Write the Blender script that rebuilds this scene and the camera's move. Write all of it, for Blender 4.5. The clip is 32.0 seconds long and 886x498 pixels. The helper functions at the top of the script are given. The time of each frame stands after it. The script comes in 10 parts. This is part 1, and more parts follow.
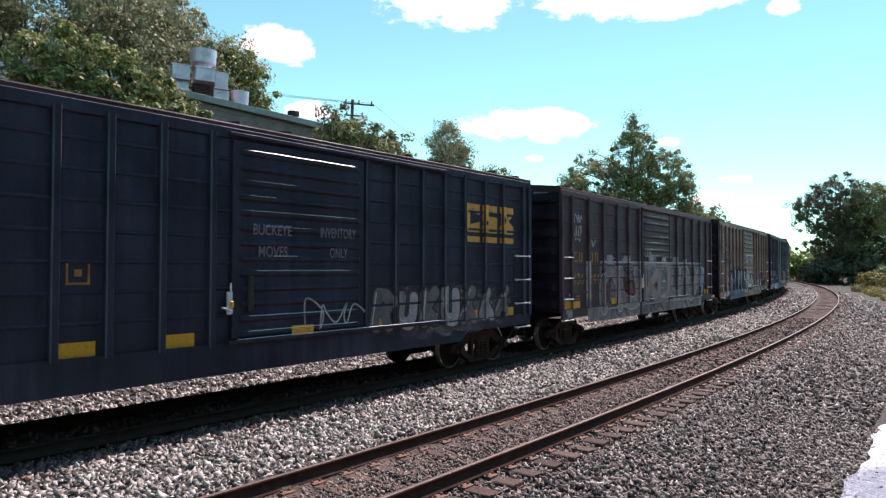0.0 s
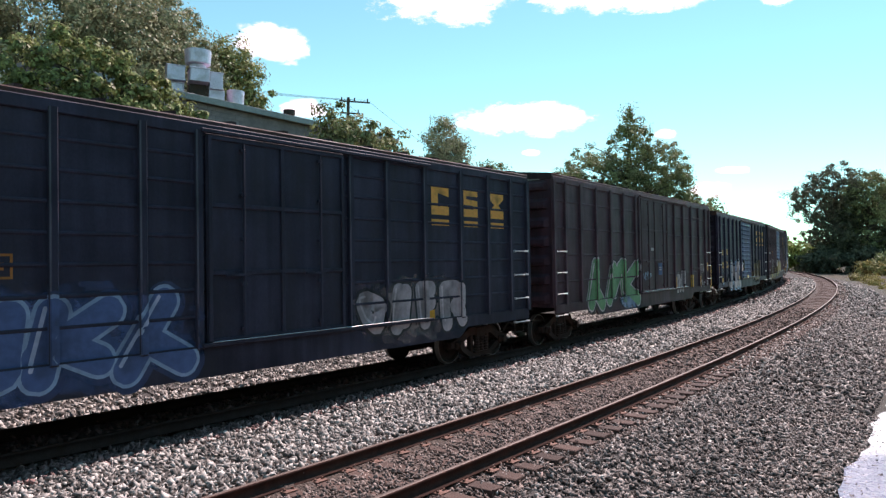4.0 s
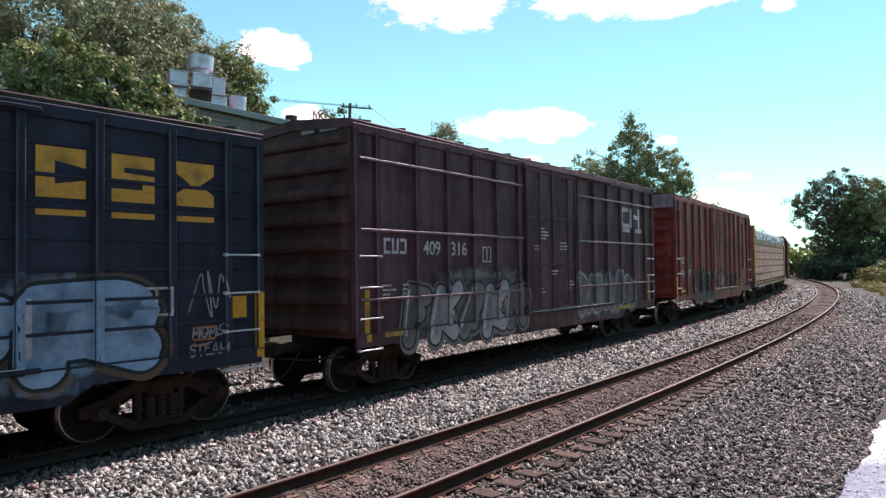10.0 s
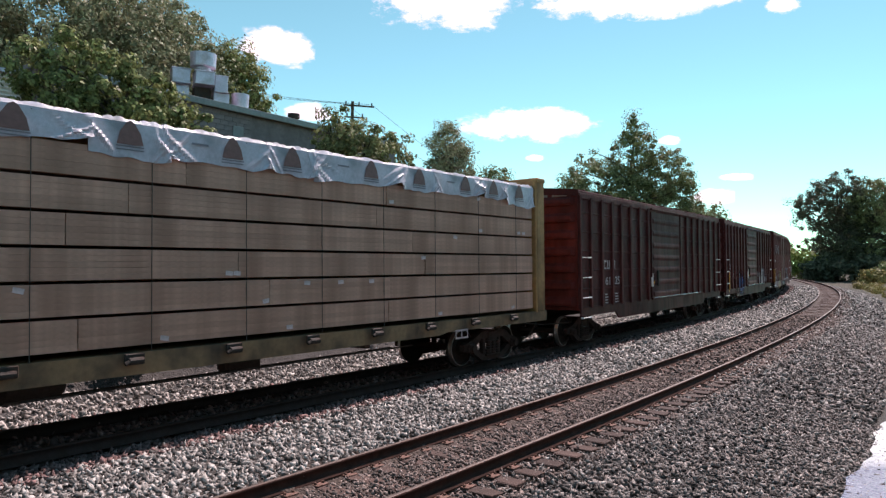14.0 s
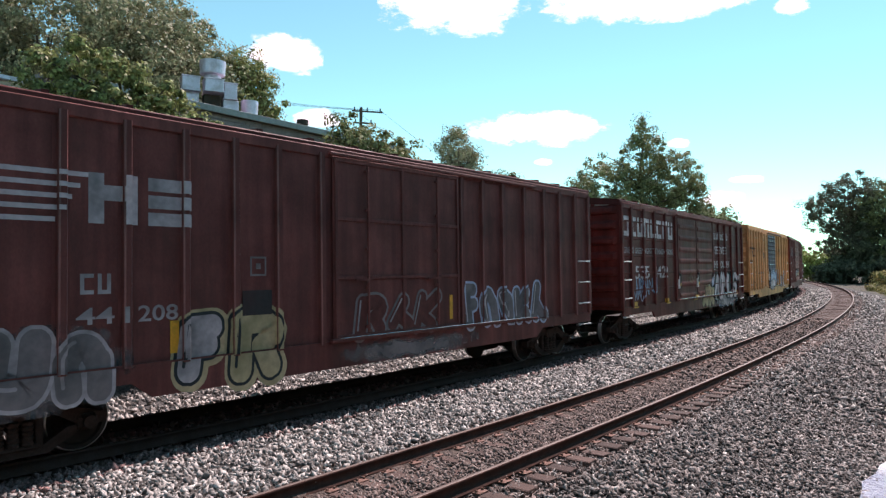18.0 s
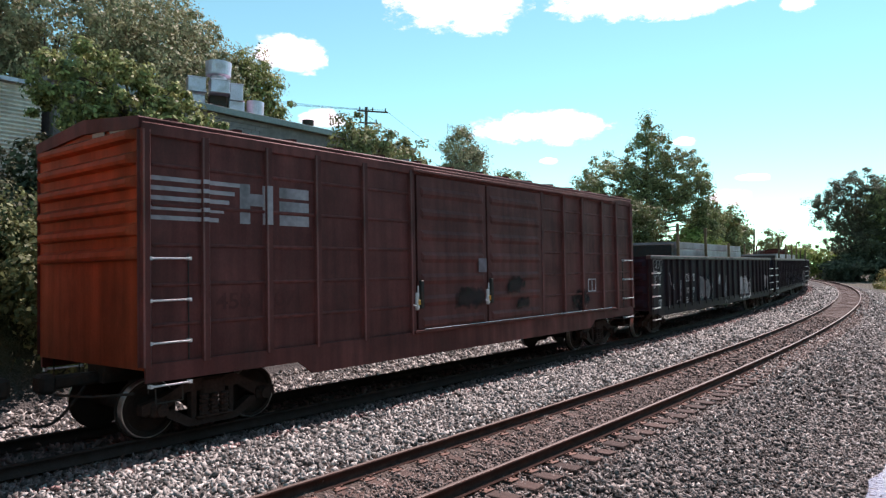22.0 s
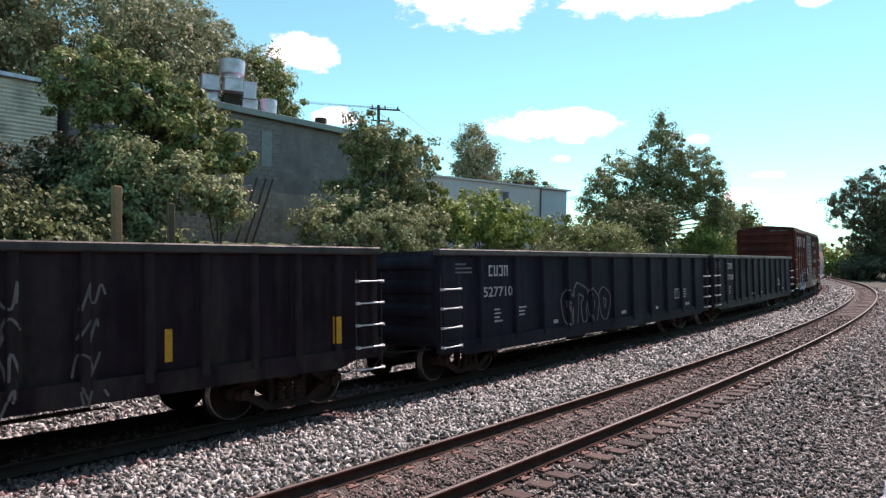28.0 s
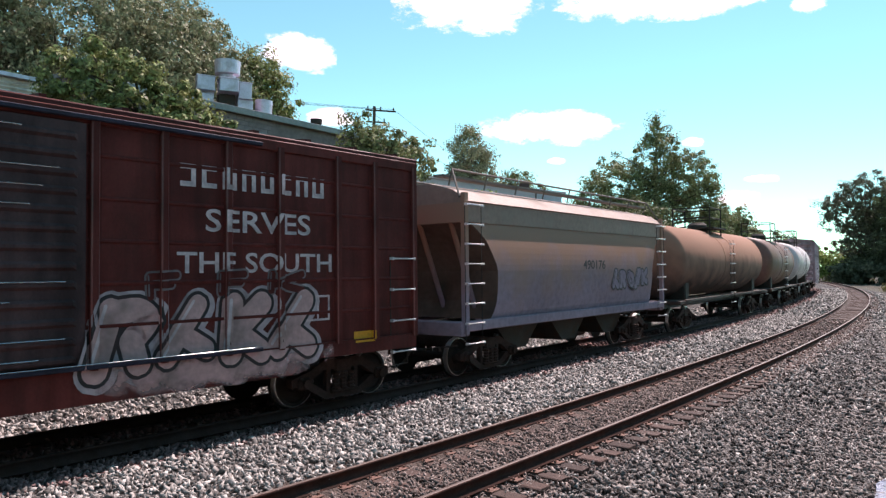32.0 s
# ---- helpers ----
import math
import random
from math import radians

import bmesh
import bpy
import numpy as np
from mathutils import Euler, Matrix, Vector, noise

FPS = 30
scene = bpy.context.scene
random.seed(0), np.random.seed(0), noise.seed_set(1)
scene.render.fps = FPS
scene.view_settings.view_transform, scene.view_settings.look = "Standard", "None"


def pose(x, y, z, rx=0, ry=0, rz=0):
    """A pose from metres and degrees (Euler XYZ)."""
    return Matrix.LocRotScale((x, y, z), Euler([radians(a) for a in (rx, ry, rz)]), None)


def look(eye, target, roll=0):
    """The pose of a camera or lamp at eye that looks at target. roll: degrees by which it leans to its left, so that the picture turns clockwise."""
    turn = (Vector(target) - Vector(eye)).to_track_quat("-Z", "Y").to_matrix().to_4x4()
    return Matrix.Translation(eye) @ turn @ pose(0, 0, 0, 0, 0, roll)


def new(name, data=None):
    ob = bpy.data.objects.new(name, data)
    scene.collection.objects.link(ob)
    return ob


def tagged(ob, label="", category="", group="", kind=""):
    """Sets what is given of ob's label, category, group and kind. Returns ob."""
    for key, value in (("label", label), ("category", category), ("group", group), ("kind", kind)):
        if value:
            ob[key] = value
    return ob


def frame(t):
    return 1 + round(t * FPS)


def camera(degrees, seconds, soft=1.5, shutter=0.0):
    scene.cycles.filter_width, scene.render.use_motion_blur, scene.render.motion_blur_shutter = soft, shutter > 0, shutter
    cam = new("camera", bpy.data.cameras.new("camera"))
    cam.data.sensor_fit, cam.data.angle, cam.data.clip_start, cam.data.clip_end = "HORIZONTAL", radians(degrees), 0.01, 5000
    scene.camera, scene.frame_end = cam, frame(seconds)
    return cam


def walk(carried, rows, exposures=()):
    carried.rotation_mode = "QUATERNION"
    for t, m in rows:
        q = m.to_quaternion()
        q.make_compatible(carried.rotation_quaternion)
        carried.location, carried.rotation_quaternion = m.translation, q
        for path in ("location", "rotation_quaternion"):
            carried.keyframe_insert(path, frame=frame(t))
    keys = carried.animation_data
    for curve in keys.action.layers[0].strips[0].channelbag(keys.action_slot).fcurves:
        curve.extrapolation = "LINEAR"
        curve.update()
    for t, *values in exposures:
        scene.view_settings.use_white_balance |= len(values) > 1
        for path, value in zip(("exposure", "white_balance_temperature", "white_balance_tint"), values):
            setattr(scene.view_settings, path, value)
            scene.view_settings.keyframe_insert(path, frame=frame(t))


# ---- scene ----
cam = camera(64.19, 32.0, soft=1.35, shutter=0.0)
walk(cam, [
    (0, pose(0.021, 0.073, 2.701, 90.693, -1.927, -2.297)),
    (0.5, pose(0.035, 0.099, 2.698, 90.604, -2.087, -2.246)),
    (1, pose(0.029, 0.091, 2.697, 90.514, -1.984, -2.294)),
    (1.5, pose(0.022, 0.067, 2.709, 90.410, -2.040, -2.447)),
    (2, pose(0.020, 0.065, 2.717, 90.310, -1.268, -2.340)),
    (2.5, pose(0.025, 0.053, 2.712, 90.237, -1.214, -2.375)),
    (3, pose(0.028, 0.055, 2.712, 90.315, -1.034, -2.289)),
    (3.5, pose(0.021, 0.046, 2.711, 90.416, -0.945, -2.380)),
    (5.5, pose(0.029, 0.087, 2.697, 90.182, -1.098, -2.630)),
    (6, pose(0.030, 0.059, 2.711, 90.369, -1.291, -2.742)),
    (6.5, pose(0.033, 0.073, 2.701, 90.541, -1.214, -2.705)),
    (7, pose(0.039, 0.077, 2.701, 90.628, -1.011, -2.711)),
    (7.5, pose(0.030, 0.052, 2.713, 90.785, -0.768, -2.653)),
    (8, pose(0.045, 0.083, 2.700, 91.059, -0.747, -2.640)),
    (8.5, pose(0.040, 0.057, 2.711, 91.037, -0.805, -2.428)),
    (9, pose(0.032, 0.052, 2.700, 90.908, -0.804, -2.367)),
    (9.5, pose(0.019, 0.054, 2.709, 90.820, -0.957, -2.390)),
    (10, pose(0.020, 0.023, 2.719, 90.827, -1.068, -2.324)),
    (10.5, pose(0.029, 0.053, 2.713, 90.839, -1.443, -2.342)),
    (11, pose(0.024, 0.074, 2.698, 90.867, -1.293, -2.240)),
    (11.5, pose(0.010, 0.042, 2.717, 90.837, -1.142, -2.166)),
    (12, pose(0.024, 0.038, 2.710, 90.899, -1.097, -2.099)),
    (12.5, pose(0.034, 0.028, 2.711, 90.966, -1.278, -2.167)),
    (13, pose(0.022, 0.041, 2.711, 90.919, -1.465, -2.258)),
    (13.5, pose(0.023, 0.028, 2.718, 90.812, -1.507, -2.166)),
    (14, pose(0.026, 0.038, 2.712, 90.741, -1.420, -2.184)),
    (14.5, pose(0.008, 0.000, 2.727, 90.680, -1.542, -2.267)),
    (16.5, pose(0.024, 0.050, 2.707, 91.206, -0.778, -1.875)),
    (17, pose(0.016, 0.030, 2.712, 91.230, -0.756, -1.598)),
    (17.5, pose(0.019, 0.076, 2.698, 91.249, -0.998, -1.496)),
    (18, pose(0.015, 0.050, 2.712, 91.113, -1.028, -1.437)),
    (18.5, pose(0.023, 0.071, 2.709, 91.095, -0.828, -1.125)),
    (19, pose(0.013, 0.080, 2.698, 90.968, -0.674, -0.892)),
    (19.5, pose(0.008, 0.080, 2.696, 90.852, -0.791, -0.677)),
    (20, pose(0.005, 0.058, 2.706, 90.627, -0.778, -0.664)),
    (20.5, pose(0.010, 0.079, 2.694, 90.518, -1.077, -0.675)),
    (21, pose(-0.003, 0.020, 2.714, 90.638, -1.020, -0.723)),
    (21.5, pose(0.006, 0.021, 2.715, 90.848, -1.002, -0.992)),
    (22, pose(0.011, 0.003, 2.718, 91.052, -0.823, -0.981)),
    (22.5, pose(0.020, 0.005, 2.711, 91.123, -0.614, -0.897)),
    (23, pose(0.031, 0.026, 2.704, 91.231, -0.469, -0.876)),
    (23.5, pose(0.030, 0.035, 2.703, 91.311, -0.308, -0.793)),
    (24, pose(0.041, 0.043, 2.702, 91.450, -0.370, -0.585)),
    (24.5, pose(0.043, 0.052, 2.693, 91.467, -0.467, -0.400)),
    (25, pose(0.034, 0.057, 2.692, 91.397, -0.360, -0.348)),
    (25.5, pose(0.027, 0.080, 2.685, 91.246, -0.671, -0.276)),
    (27.5, pose(0.004, 0.010, 2.705, 90.883, -0.626, 0.134)),
    (28, pose(-0.000, -0.000, 2.721, 90.862, -0.934, -0.014)),
    (28.5, pose(0.006, 0.022, 2.709, 90.997, -1.032, -0.166)),
    (29, pose(0.017, 0.034, 2.697, 91.084, -0.932, -0.329)),
    (29.5, pose(0.012, -0.011, 2.717, 91.195, -0.875, -0.444)),
    (30, pose(0.012, 0.032, 2.702, 91.246, -1.057, -0.575)),
    (30.5, pose(0.010, 0.063, 2.697, 91.223, -0.999, -0.540)),
    (31, pose(0.008, 0.046, 2.707, 91.134, -1.048, -0.474)),
    (31.5, pose(0.013, 0.072, 2.695, 91.043, -1.030, -0.423)),
    (32, pose(0.007, -0.010, 2.720, 90.998, -1.226, -0.423)),
], exposures=((0, 0.5, 6900, 44), (13, 0.5, 6900, 44), (14, 0.25, 6900, 44), (14.6, 0.25, 6900, 44), (16.5, 0.42, 6900, 44), (17.5, 0.5, 6900, 44), (32, 0.5, 6900, 44)))

# world, sun and sky: late-summer midday, the sun ahead and to the side of the line
SUN_AZ, SUN_EL = 36.8, 53.0        # degrees clockwise from +y, degrees up
world = bpy.data.worlds.new("sky")
scene.world = world
world.use_nodes = True
wn = world.node_tree.nodes
wn.clear()
sky = wn.new("ShaderNodeTexSky")
sky.sky_type = "NISHITA"
sky.sun_disc = False
sky.sun_elevation = radians(SUN_EL)
sky.sun_rotation = radians(SUN_AZ)
sky.altitude = 2500
sky.air_density, sky.dust_density, sky.ozone_density = 1.0, 0.0, 6.0
bg = wn.new("ShaderNodeBackground")
bg.inputs["Strength"].default_value = 0.25
wo = wn.new("ShaderNodeOutputWorld")
tint = wn.new("ShaderNodeMix")       # the film's cyan rendering of the blue
tint.data_type, tint.blend_type = "RGBA", "MULTIPLY"
tint.inputs["Factor"].default_value = 1.0
tint.inputs["B"].default_value = (0.55, 0.94, 0.545, 1)
world.node_tree.links.new(sky.outputs["Color"], tint.inputs["A"])
world.node_tree.links.new(tint.outputs["Result"], bg.inputs["Color"])
world.node_tree.links.new(bg.outputs["Background"], wo.inputs["Surface"])
sun = new("sun", bpy.data.lights.new("sun", "SUN"))
sun.data.energy, sun.data.angle, sun.data.color = 5.0, radians(0.53), (0.96, 0.98, 0.86)
_a, _e = radians(SUN_AZ), radians(SUN_EL)
sun.matrix_world = look((60 * math.sin(_a), 60 * math.cos(_a), 70),
                        (60 * math.sin(_a) - math.sin(_a) * math.cos(_e), 60 * math.cos(_a) - math.cos(_a) * math.cos(_e), 70 - math.sin(_e)))

# the line of the two tracks: s runs along the near one, the far one lies SPACING to its left
X0, HEAD, CURVE, CURVE_GROWS, SPACING, BANK, GRADE = -7.918, 0.7308, -2.527e-3, -0.691e-5, 4.654, 0.034, 0.0088
GAUGE = 1.435
S_MIN, S_MAX, STEP = -460.0, 560.0, 0.5


def curvature(s):
    if s < 0:
        return CURVE * max(0.0, 1 + s / 90)
    return CURVE + CURVE_GROWS * min(s, 140)


def lay_line():
    s = np.arange(S_MIN, S_MAX + STEP, STEP)
    k = np.array([curvature(v) for v in s])
    th = np.concatenate([[0], np.cumsum((k[1:] + k[:-1]) / 2 * STEP)])
    i0 = int(round(-S_MIN / STEP))
    th += HEAD - th[i0]
    mid = (th[1:] + th[:-1]) / 2
    x = np.concatenate([[0], np.cumsum(np.sin(mid) * STEP)])
    y = np.concatenate([[0], np.cumsum(np.cos(mid) * STEP)])
    return s, x - x[i0] + X0, y - y[i0], th


LS, LX, LY, LT = lay_line()
FX, FY = LX - SPACING * np.cos(LT), LY + SPACING * np.sin(LT)
FS = np.concatenate([[0], np.cumsum(np.hypot(np.diff(FX), np.diff(FY)))])
FS -= np.interp(0, LS, FS)


def rise(s):
    return GRADE * 150 * np.tanh(np.asarray(s) / 150)


def near_track(s, lat=0.0, z=0.0):
    """A point by the near track: s along it, lat to its right, z over the rails."""
    x, y, th = np.interp(s, LS, LX), np.interp(s, LS, LY), np.interp(s, LS, LT)
    lx, lz = lat * math.cos(BANK) - z * math.sin(BANK), lat * math.sin(BANK) + z * math.cos(BANK)
    return Vector((x + lx * math.cos(th), y - lx * math.sin(th), lz + float(rise(s))))


def far_track(d, lat=0.0, z=0.0):
    """The same by the far track, d metres along it."""
    x, y, th, s = np.interp(d, FS, FX), np.interp(d, FS, FY), np.interp(d, FS, LT), np.interp(d, FS, LS)
    lx, lz = lat * math.cos(BANK) - z * math.sin(BANK), lat * math.sin(BANK) + z * math.cos(BANK)
    return Vector((x + lx * math.cos(th), y - lx * math.sin(th), lz + float(rise(s))))


def spot(s, lat):
    """World x, y of a place beside the line, with no banking."""
    x, y, th = np.interp(s, LS, LX), np.interp(s, LS, LY), np.interp(s, LS, LT)
    return x + lat * math.cos(th), y - lat * math.sin(th)


# cross-section of the ground: distance to the right of the near track, height over its rails
PROFILE = [(-400, 4.0), (-60, 3.4), (-24, 3.0), (-14.5, 2.9), (-12.6, 2.9), (-11.7, 2.5), (-9.9, 0.2), (-9.2, -0.42), (-7.0, -0.40), (-6.2, -0.28), (-5.6, -0.22), (-3.9, -0.235), (-3.5, -0.17), (-2.9, -0.10), (-1.6, -0.09), (-1.0, -0.07), (-0.86, -0.09), (-0.66, -0.232), (0, -0.207),
           (0.64, -0.185), (0.95, -0.205), (1.35, -0.228), (1.9, -0.33), (3.5, -0.66), (4.3, -0.74), (9, -0.78), (14, -0.6), (30, 0.3), (400, 1.0)]
PL, PH = [p[0] for p in PROFILE], [p[1] for p in PROFILE]


def beside(x, y):
    """s and lat of world places (arrays)."""
    x, y = np.asarray(x, float), np.asarray(y, float)
    tab = slice(0, len(LS), 3)
    ls, lx, ly, lt = LS[tab], LX[tab], LY[tab], LT[tab]
    s, lat = np.empty(x.shape), np.empty(x.shape)
    for a in range(0, len(x), 4000):
        d = (x[a:a + 4000, None] - lx) ** 2 + (y[a:a + 4000, None] - ly) ** 2
        i = d.argmin(1)
        dx, dy = x[a:a + 4000] - lx[i], y[a:a + 4000] - ly[i]
        s[a:a + 4000] = ls[i] + dx * np.sin(lt[i]) + dy * np.cos(lt[i])
        across = dx * np.cos(lt[i]) - dy * np.sin(lt[i])
        lat[a:a + 4000] = np.where(np.abs(across) > 1e-6, np.sign(across), 1) * np.sqrt(np.maximum(d[np.arange(len(i)), i] - (dx * np.sin(lt[i]) + dy * np.cos(lt[i])) ** 2, 0))
    return s, lat


def ground_height(x, y):
    s, lat = beside(np.atleast_1d(x), np.atleast_1d(y))
    return np.interp(lat, PL, PH) + rise(s)


# ---- helpers for meshes ----
def part(name, bm, material, parent=None, label="", smooth=False):
    """Links a bmesh, or a mesh, as one object under parent."""
    if isinstance(bm, bpy.types.Mesh):
        me = bm
    else:
        me = bpy.data.meshes.new(name)
        bm.to_mesh(me)
        bm.free()
        if smooth:
            me.polygons.foreach_set("use_smooth", [True] * len(me.polygons))
    if material is not None and not me.materials:
        for m in (material if isinstance(material, (list, tuple)) else [material]):
            me.materials.append(m)
    ob = new(name, me)
    if parent is not None:
        ob.parent = parent
    if label:
        ob["label"] = label
    return ob


def put(ob, x, y, z, rx=0, ry=0, rz=0):
    ob.matrix_basis = pose(x, y, z, rx, ry, rz)
    return ob


def add_box(bm, cx, cy, cz, sx, sy, sz, bevel=0.0, mi=0):
    r = bmesh.ops.create_cube(bm, size=1.0, matrix=Matrix.Translation((cx, cy, cz)) @ Matrix.Diagonal((sx, sy, sz, 1)))
    fs = {f for v in r["verts"] for f in v.link_faces}
    if mi:
        for f in fs:
            f.material_index = mi
    if bevel > 0:
        es = {e for v in r["verts"] for e in v.link_edges}
        bmesh.ops.bevel(bm, geom=list(es), offset=bevel, segments=1, affect="EDGES", profile=0.5)
    return r["verts"]


def box_mesh(sx, sy, sz, bevel=0.0, cx=0, cy=0, cz=0):
    bm = bmesh.new()
    add_box(bm, cx, cy, cz, sx, sy, sz, bevel)
    return bm


def add_rod(bm, a, b, r, seg=8):
    a, b = Vector(a), Vector(b)
    d = b - a
    q = d.to_track_quat("Z", "Y").to_matrix().to_4x4()
    bmesh.ops.create_cone(bm, cap_ends=True, segments=seg, radius1=r, radius2=r, depth=d.length,
                          matrix=Matrix.Translation((a + b) / 2) @ q)


def add_path_rod(bm, pts, r, seg=6):
    pts = [Vector(p) for p in pts]
    rings = []
    for i, p in enumerate(pts):
        d = (pts[min(i + 1, len(pts) - 1)] - pts[max(i - 1, 0)]).normalized()
        q = d.to_track_quat("Z", "Y")
        rings.append([bm.verts.new(p + q @ Vector((r * math.cos(2 * math.pi * j / seg), r * math.sin(2 * math.pi * j / seg), 0))) for j in range(seg)])
    for p, q in zip(rings, rings[1:]):
        for j in range(seg):
            bm.faces.new((p[j], p[(j + 1) % seg], q[(j + 1) % seg], q[j]))
    bm.faces.new(rings[0][::-1])
    bm.faces.new(rings[-1])


def lathe(bm, prof, seg=32, axis="Y"):
    """Turns a profile of (along the axis, radius) about the axis."""
    rings = []
    for d, r in prof:
        ring = []
        for i in range(seg):
            a = 2 * math.pi * i / seg
            c, s_ = r * math.cos(a), r * math.sin(a)
            ring.append(bm.verts.new({"Y": (c, d, s_), "X": (d, c, s_), "Z": (c, s_, d)}[axis]))
        rings.append(ring)
    for p, q in zip(rings, rings[1:]):
        for i in range(seg):
            bm.faces.new((p[i], p[(i + 1) % seg], q[(i + 1) % seg], q[i]))
    bm.faces.new(rings[0])
    bm.faces.new(rings[-1])
    bmesh.ops.recalc_face_normals(bm, faces=bm.faces[:])


def prism(bm, outline, lo, hi, plane="XZ"):
    """Extrudes an outline of (a, b) between two depths."""
    def at(a, b, d):
        return {"XZ": (a, d, b), "YZ": (d, a, b), "XY": (a, b, d)}[plane]
    p = [bm.verts.new(at(a, b, lo)) for a, b in outline]
    q = [bm.verts.new(at(a, b, hi)) for a, b in outline]
    n = len(p)
    bm.faces.new(p)
    bm.faces.new(q)
    for i in range(n):
        bm.faces.new((p[i], p[(i + 1) % n], q[(i + 1) % n], q[i]))
    bmesh.ops.recalc_face_normals(bm, faces=bm.faces[:])


def mesh_np(name, verts, faces):
    """A mesh from arrays: verts (n, 3), faces (m, k)."""
    me = bpy.data.meshes.new(name)
    verts, faces = np.asarray(verts, np.float32), np.asarray(faces, np.int32)
    k = faces.shape[1]
    me.vertices.add(len(verts))
    me.vertices.foreach_set("co", verts.ravel())
    me.loops.add(faces.size)
    me.loops.foreach_set("vertex_index", faces.ravel())
    me.polygons.add(len(faces))
    me.polygons.foreach_set("loop_start", np.arange(0, faces.size, k, dtype=np.int32))
    me.update(calc_edges=True)
    me.validate()
    return me


# ---- materials ----
MATS = {}


def mat(name, rgb, rough=0.6, metal=0.0, var=0.25, scale=6.0, bump=0.15, dirt=None, dirt_amount=0.35, streak=0.0, island=0.0, spec=0.4, fine=60.0, obj_random=0.0):
    """A weathered surface: two scales of variation, dirt patches, streaks that run down, fine relief."""
    if name in MATS:
        return MATS[name]
    m = bpy.data.materials.new(name)
    m.use_nodes = True
    nt = m.node_tree
    n, l = nt.nodes, nt.links
    b = n["Principled BSDF"]
    b.inputs["Roughness"].default_value = rough
    b.inputs["Metallic"].default_value = metal
    b.inputs["Specular IOR Level"].default_value = spec
    tc = n.new("ShaderNodeTexCoord")
    big = n.new("ShaderNodeTexNoise")
    big.inputs["Scale"].default_value, big.inputs["Detail"].default_value = scale * 0.18, 6
    small = n.new("ShaderNodeTexNoise")
    small.inputs["Scale"].default_value, small.inputs["Detail"].default_value = scale * 2.2, 8
    l.new(tc.outputs["Object"], big.inputs["Vector"])
    l.new(tc.outputs["Object"], small.inputs["Vector"])
    add = n.new("ShaderNodeMath")
    add.operation = "ADD"
    l.new(big.outputs["Fac"], add.inputs[0])
    l.new(small.outputs["Fac"], add.inputs[1])
    ramp = n.new("ShaderNodeMapRange")
    ramp.inputs["From Min"].default_value, ramp.inputs["From Max"].default_value = 0.65, 1.35
    ramp.inputs["To Min"].default_value, ramp.inputs["To Max"].default_value = 1 - var, 1 + var
    l.new(add.outputs[0], ramp.inputs["Value"])
    val = ramp.outputs["Result"]
    for kind, amount in (("island", island), ("object", obj_random)):
        if amount > 0:
            src = n.new("ShaderNodeNewGeometry").outputs["Random Per Island"] if kind == "island" else n.new("ShaderNodeObjectInfo").outputs["Random"]
            r2 = n.new("ShaderNodeMapRange")
            r2.inputs["To Min"].default_value, r2.inputs["To Max"].default_value = 1 - amount, 1 + amount
            l.new(src, r2.inputs["Value"])
            mu = n.new("ShaderNodeMath")
            mu.operation = "MULTIPLY"
            l.new(val, mu.inputs[0])
            l.new(r2.outputs["Result"], mu.inputs[1])
            val = mu.outputs[0]
    base = n.new("ShaderNodeVectorMath")
    base.operation = "SCALE"
    base.inputs[0].default_value = rgb
    l.new(val, base.inputs["Scale"])
    col = base.outputs["Vector"]
    if dirt is not None:
        dn = n.new("ShaderNodeTexNoise")
        dn.inputs["Scale"].default_value, dn.inputs["Detail"].default_value = scale * 0.35, 9
        mp = n.new("ShaderNodeMapping")
        mp.inputs["Scale"].default_value = (1, 1, 1 if streak == 0 else 1 - 0.85 * streak)
        mp.inputs["Location"].default_value = (3.1, 7.7, 1.3)
        l.new(tc.outputs["Object"], mp.inputs["Vector"])
        l.new(mp.outputs["Vector"], dn.inputs["Vector"])
        dr = n.new("ShaderNodeMapRange")
        dr.inputs["From Min"].default_value, dr.inputs["From Max"].default_value = 0.62 - dirt_amount * 0.4, 0.80 - dirt_amount * 0.2
        dr.inputs["To Max"].default_value = 0.85
        l.new(dn.outputs["Fac"], dr.inputs["Value"])
        mx = n.new("ShaderNodeMix")
        mx.data_type = "RGBA"
        l.new(dr.outputs["Result"], mx.inputs["Factor"])
        l.new(col, mx.inputs["A"])
        mx.inputs["B"].default_value = (*dirt, 1)
        col = mx.outputs["Result"]
        rr = n.new("ShaderNodeMapRange")
        rr.inputs["To Min"].default_value, rr.inputs["To Max"].default_value = rough, min(1, rough + 0.3)
        l.new(dr.outputs["Result"], rr.inputs["Value"])
        l.new(rr.outputs["Result"], b.inputs["Roughness"])
    l.new(col, b.inputs["Base Color"])
    if bump > 0:
        fn = n.new("ShaderNodeTexNoise")
        fn.inputs["Scale"].default_value, fn.inputs["Detail"].default_value = fine, 5
        l.new(tc.outputs["Object"], fn.inputs["Vector"])
        bp = n.new("ShaderNodeBump")
        bp.inputs["Strength"].default_value = bump
        bp.inputs["Distance"].default_value = 0.02
        l.new(fn.outputs["Fac"], bp.inputs["Height"])
        l.new(bp.outputs["Normal"], b.inputs["Normal"])
    MATS[name] = m
    return m


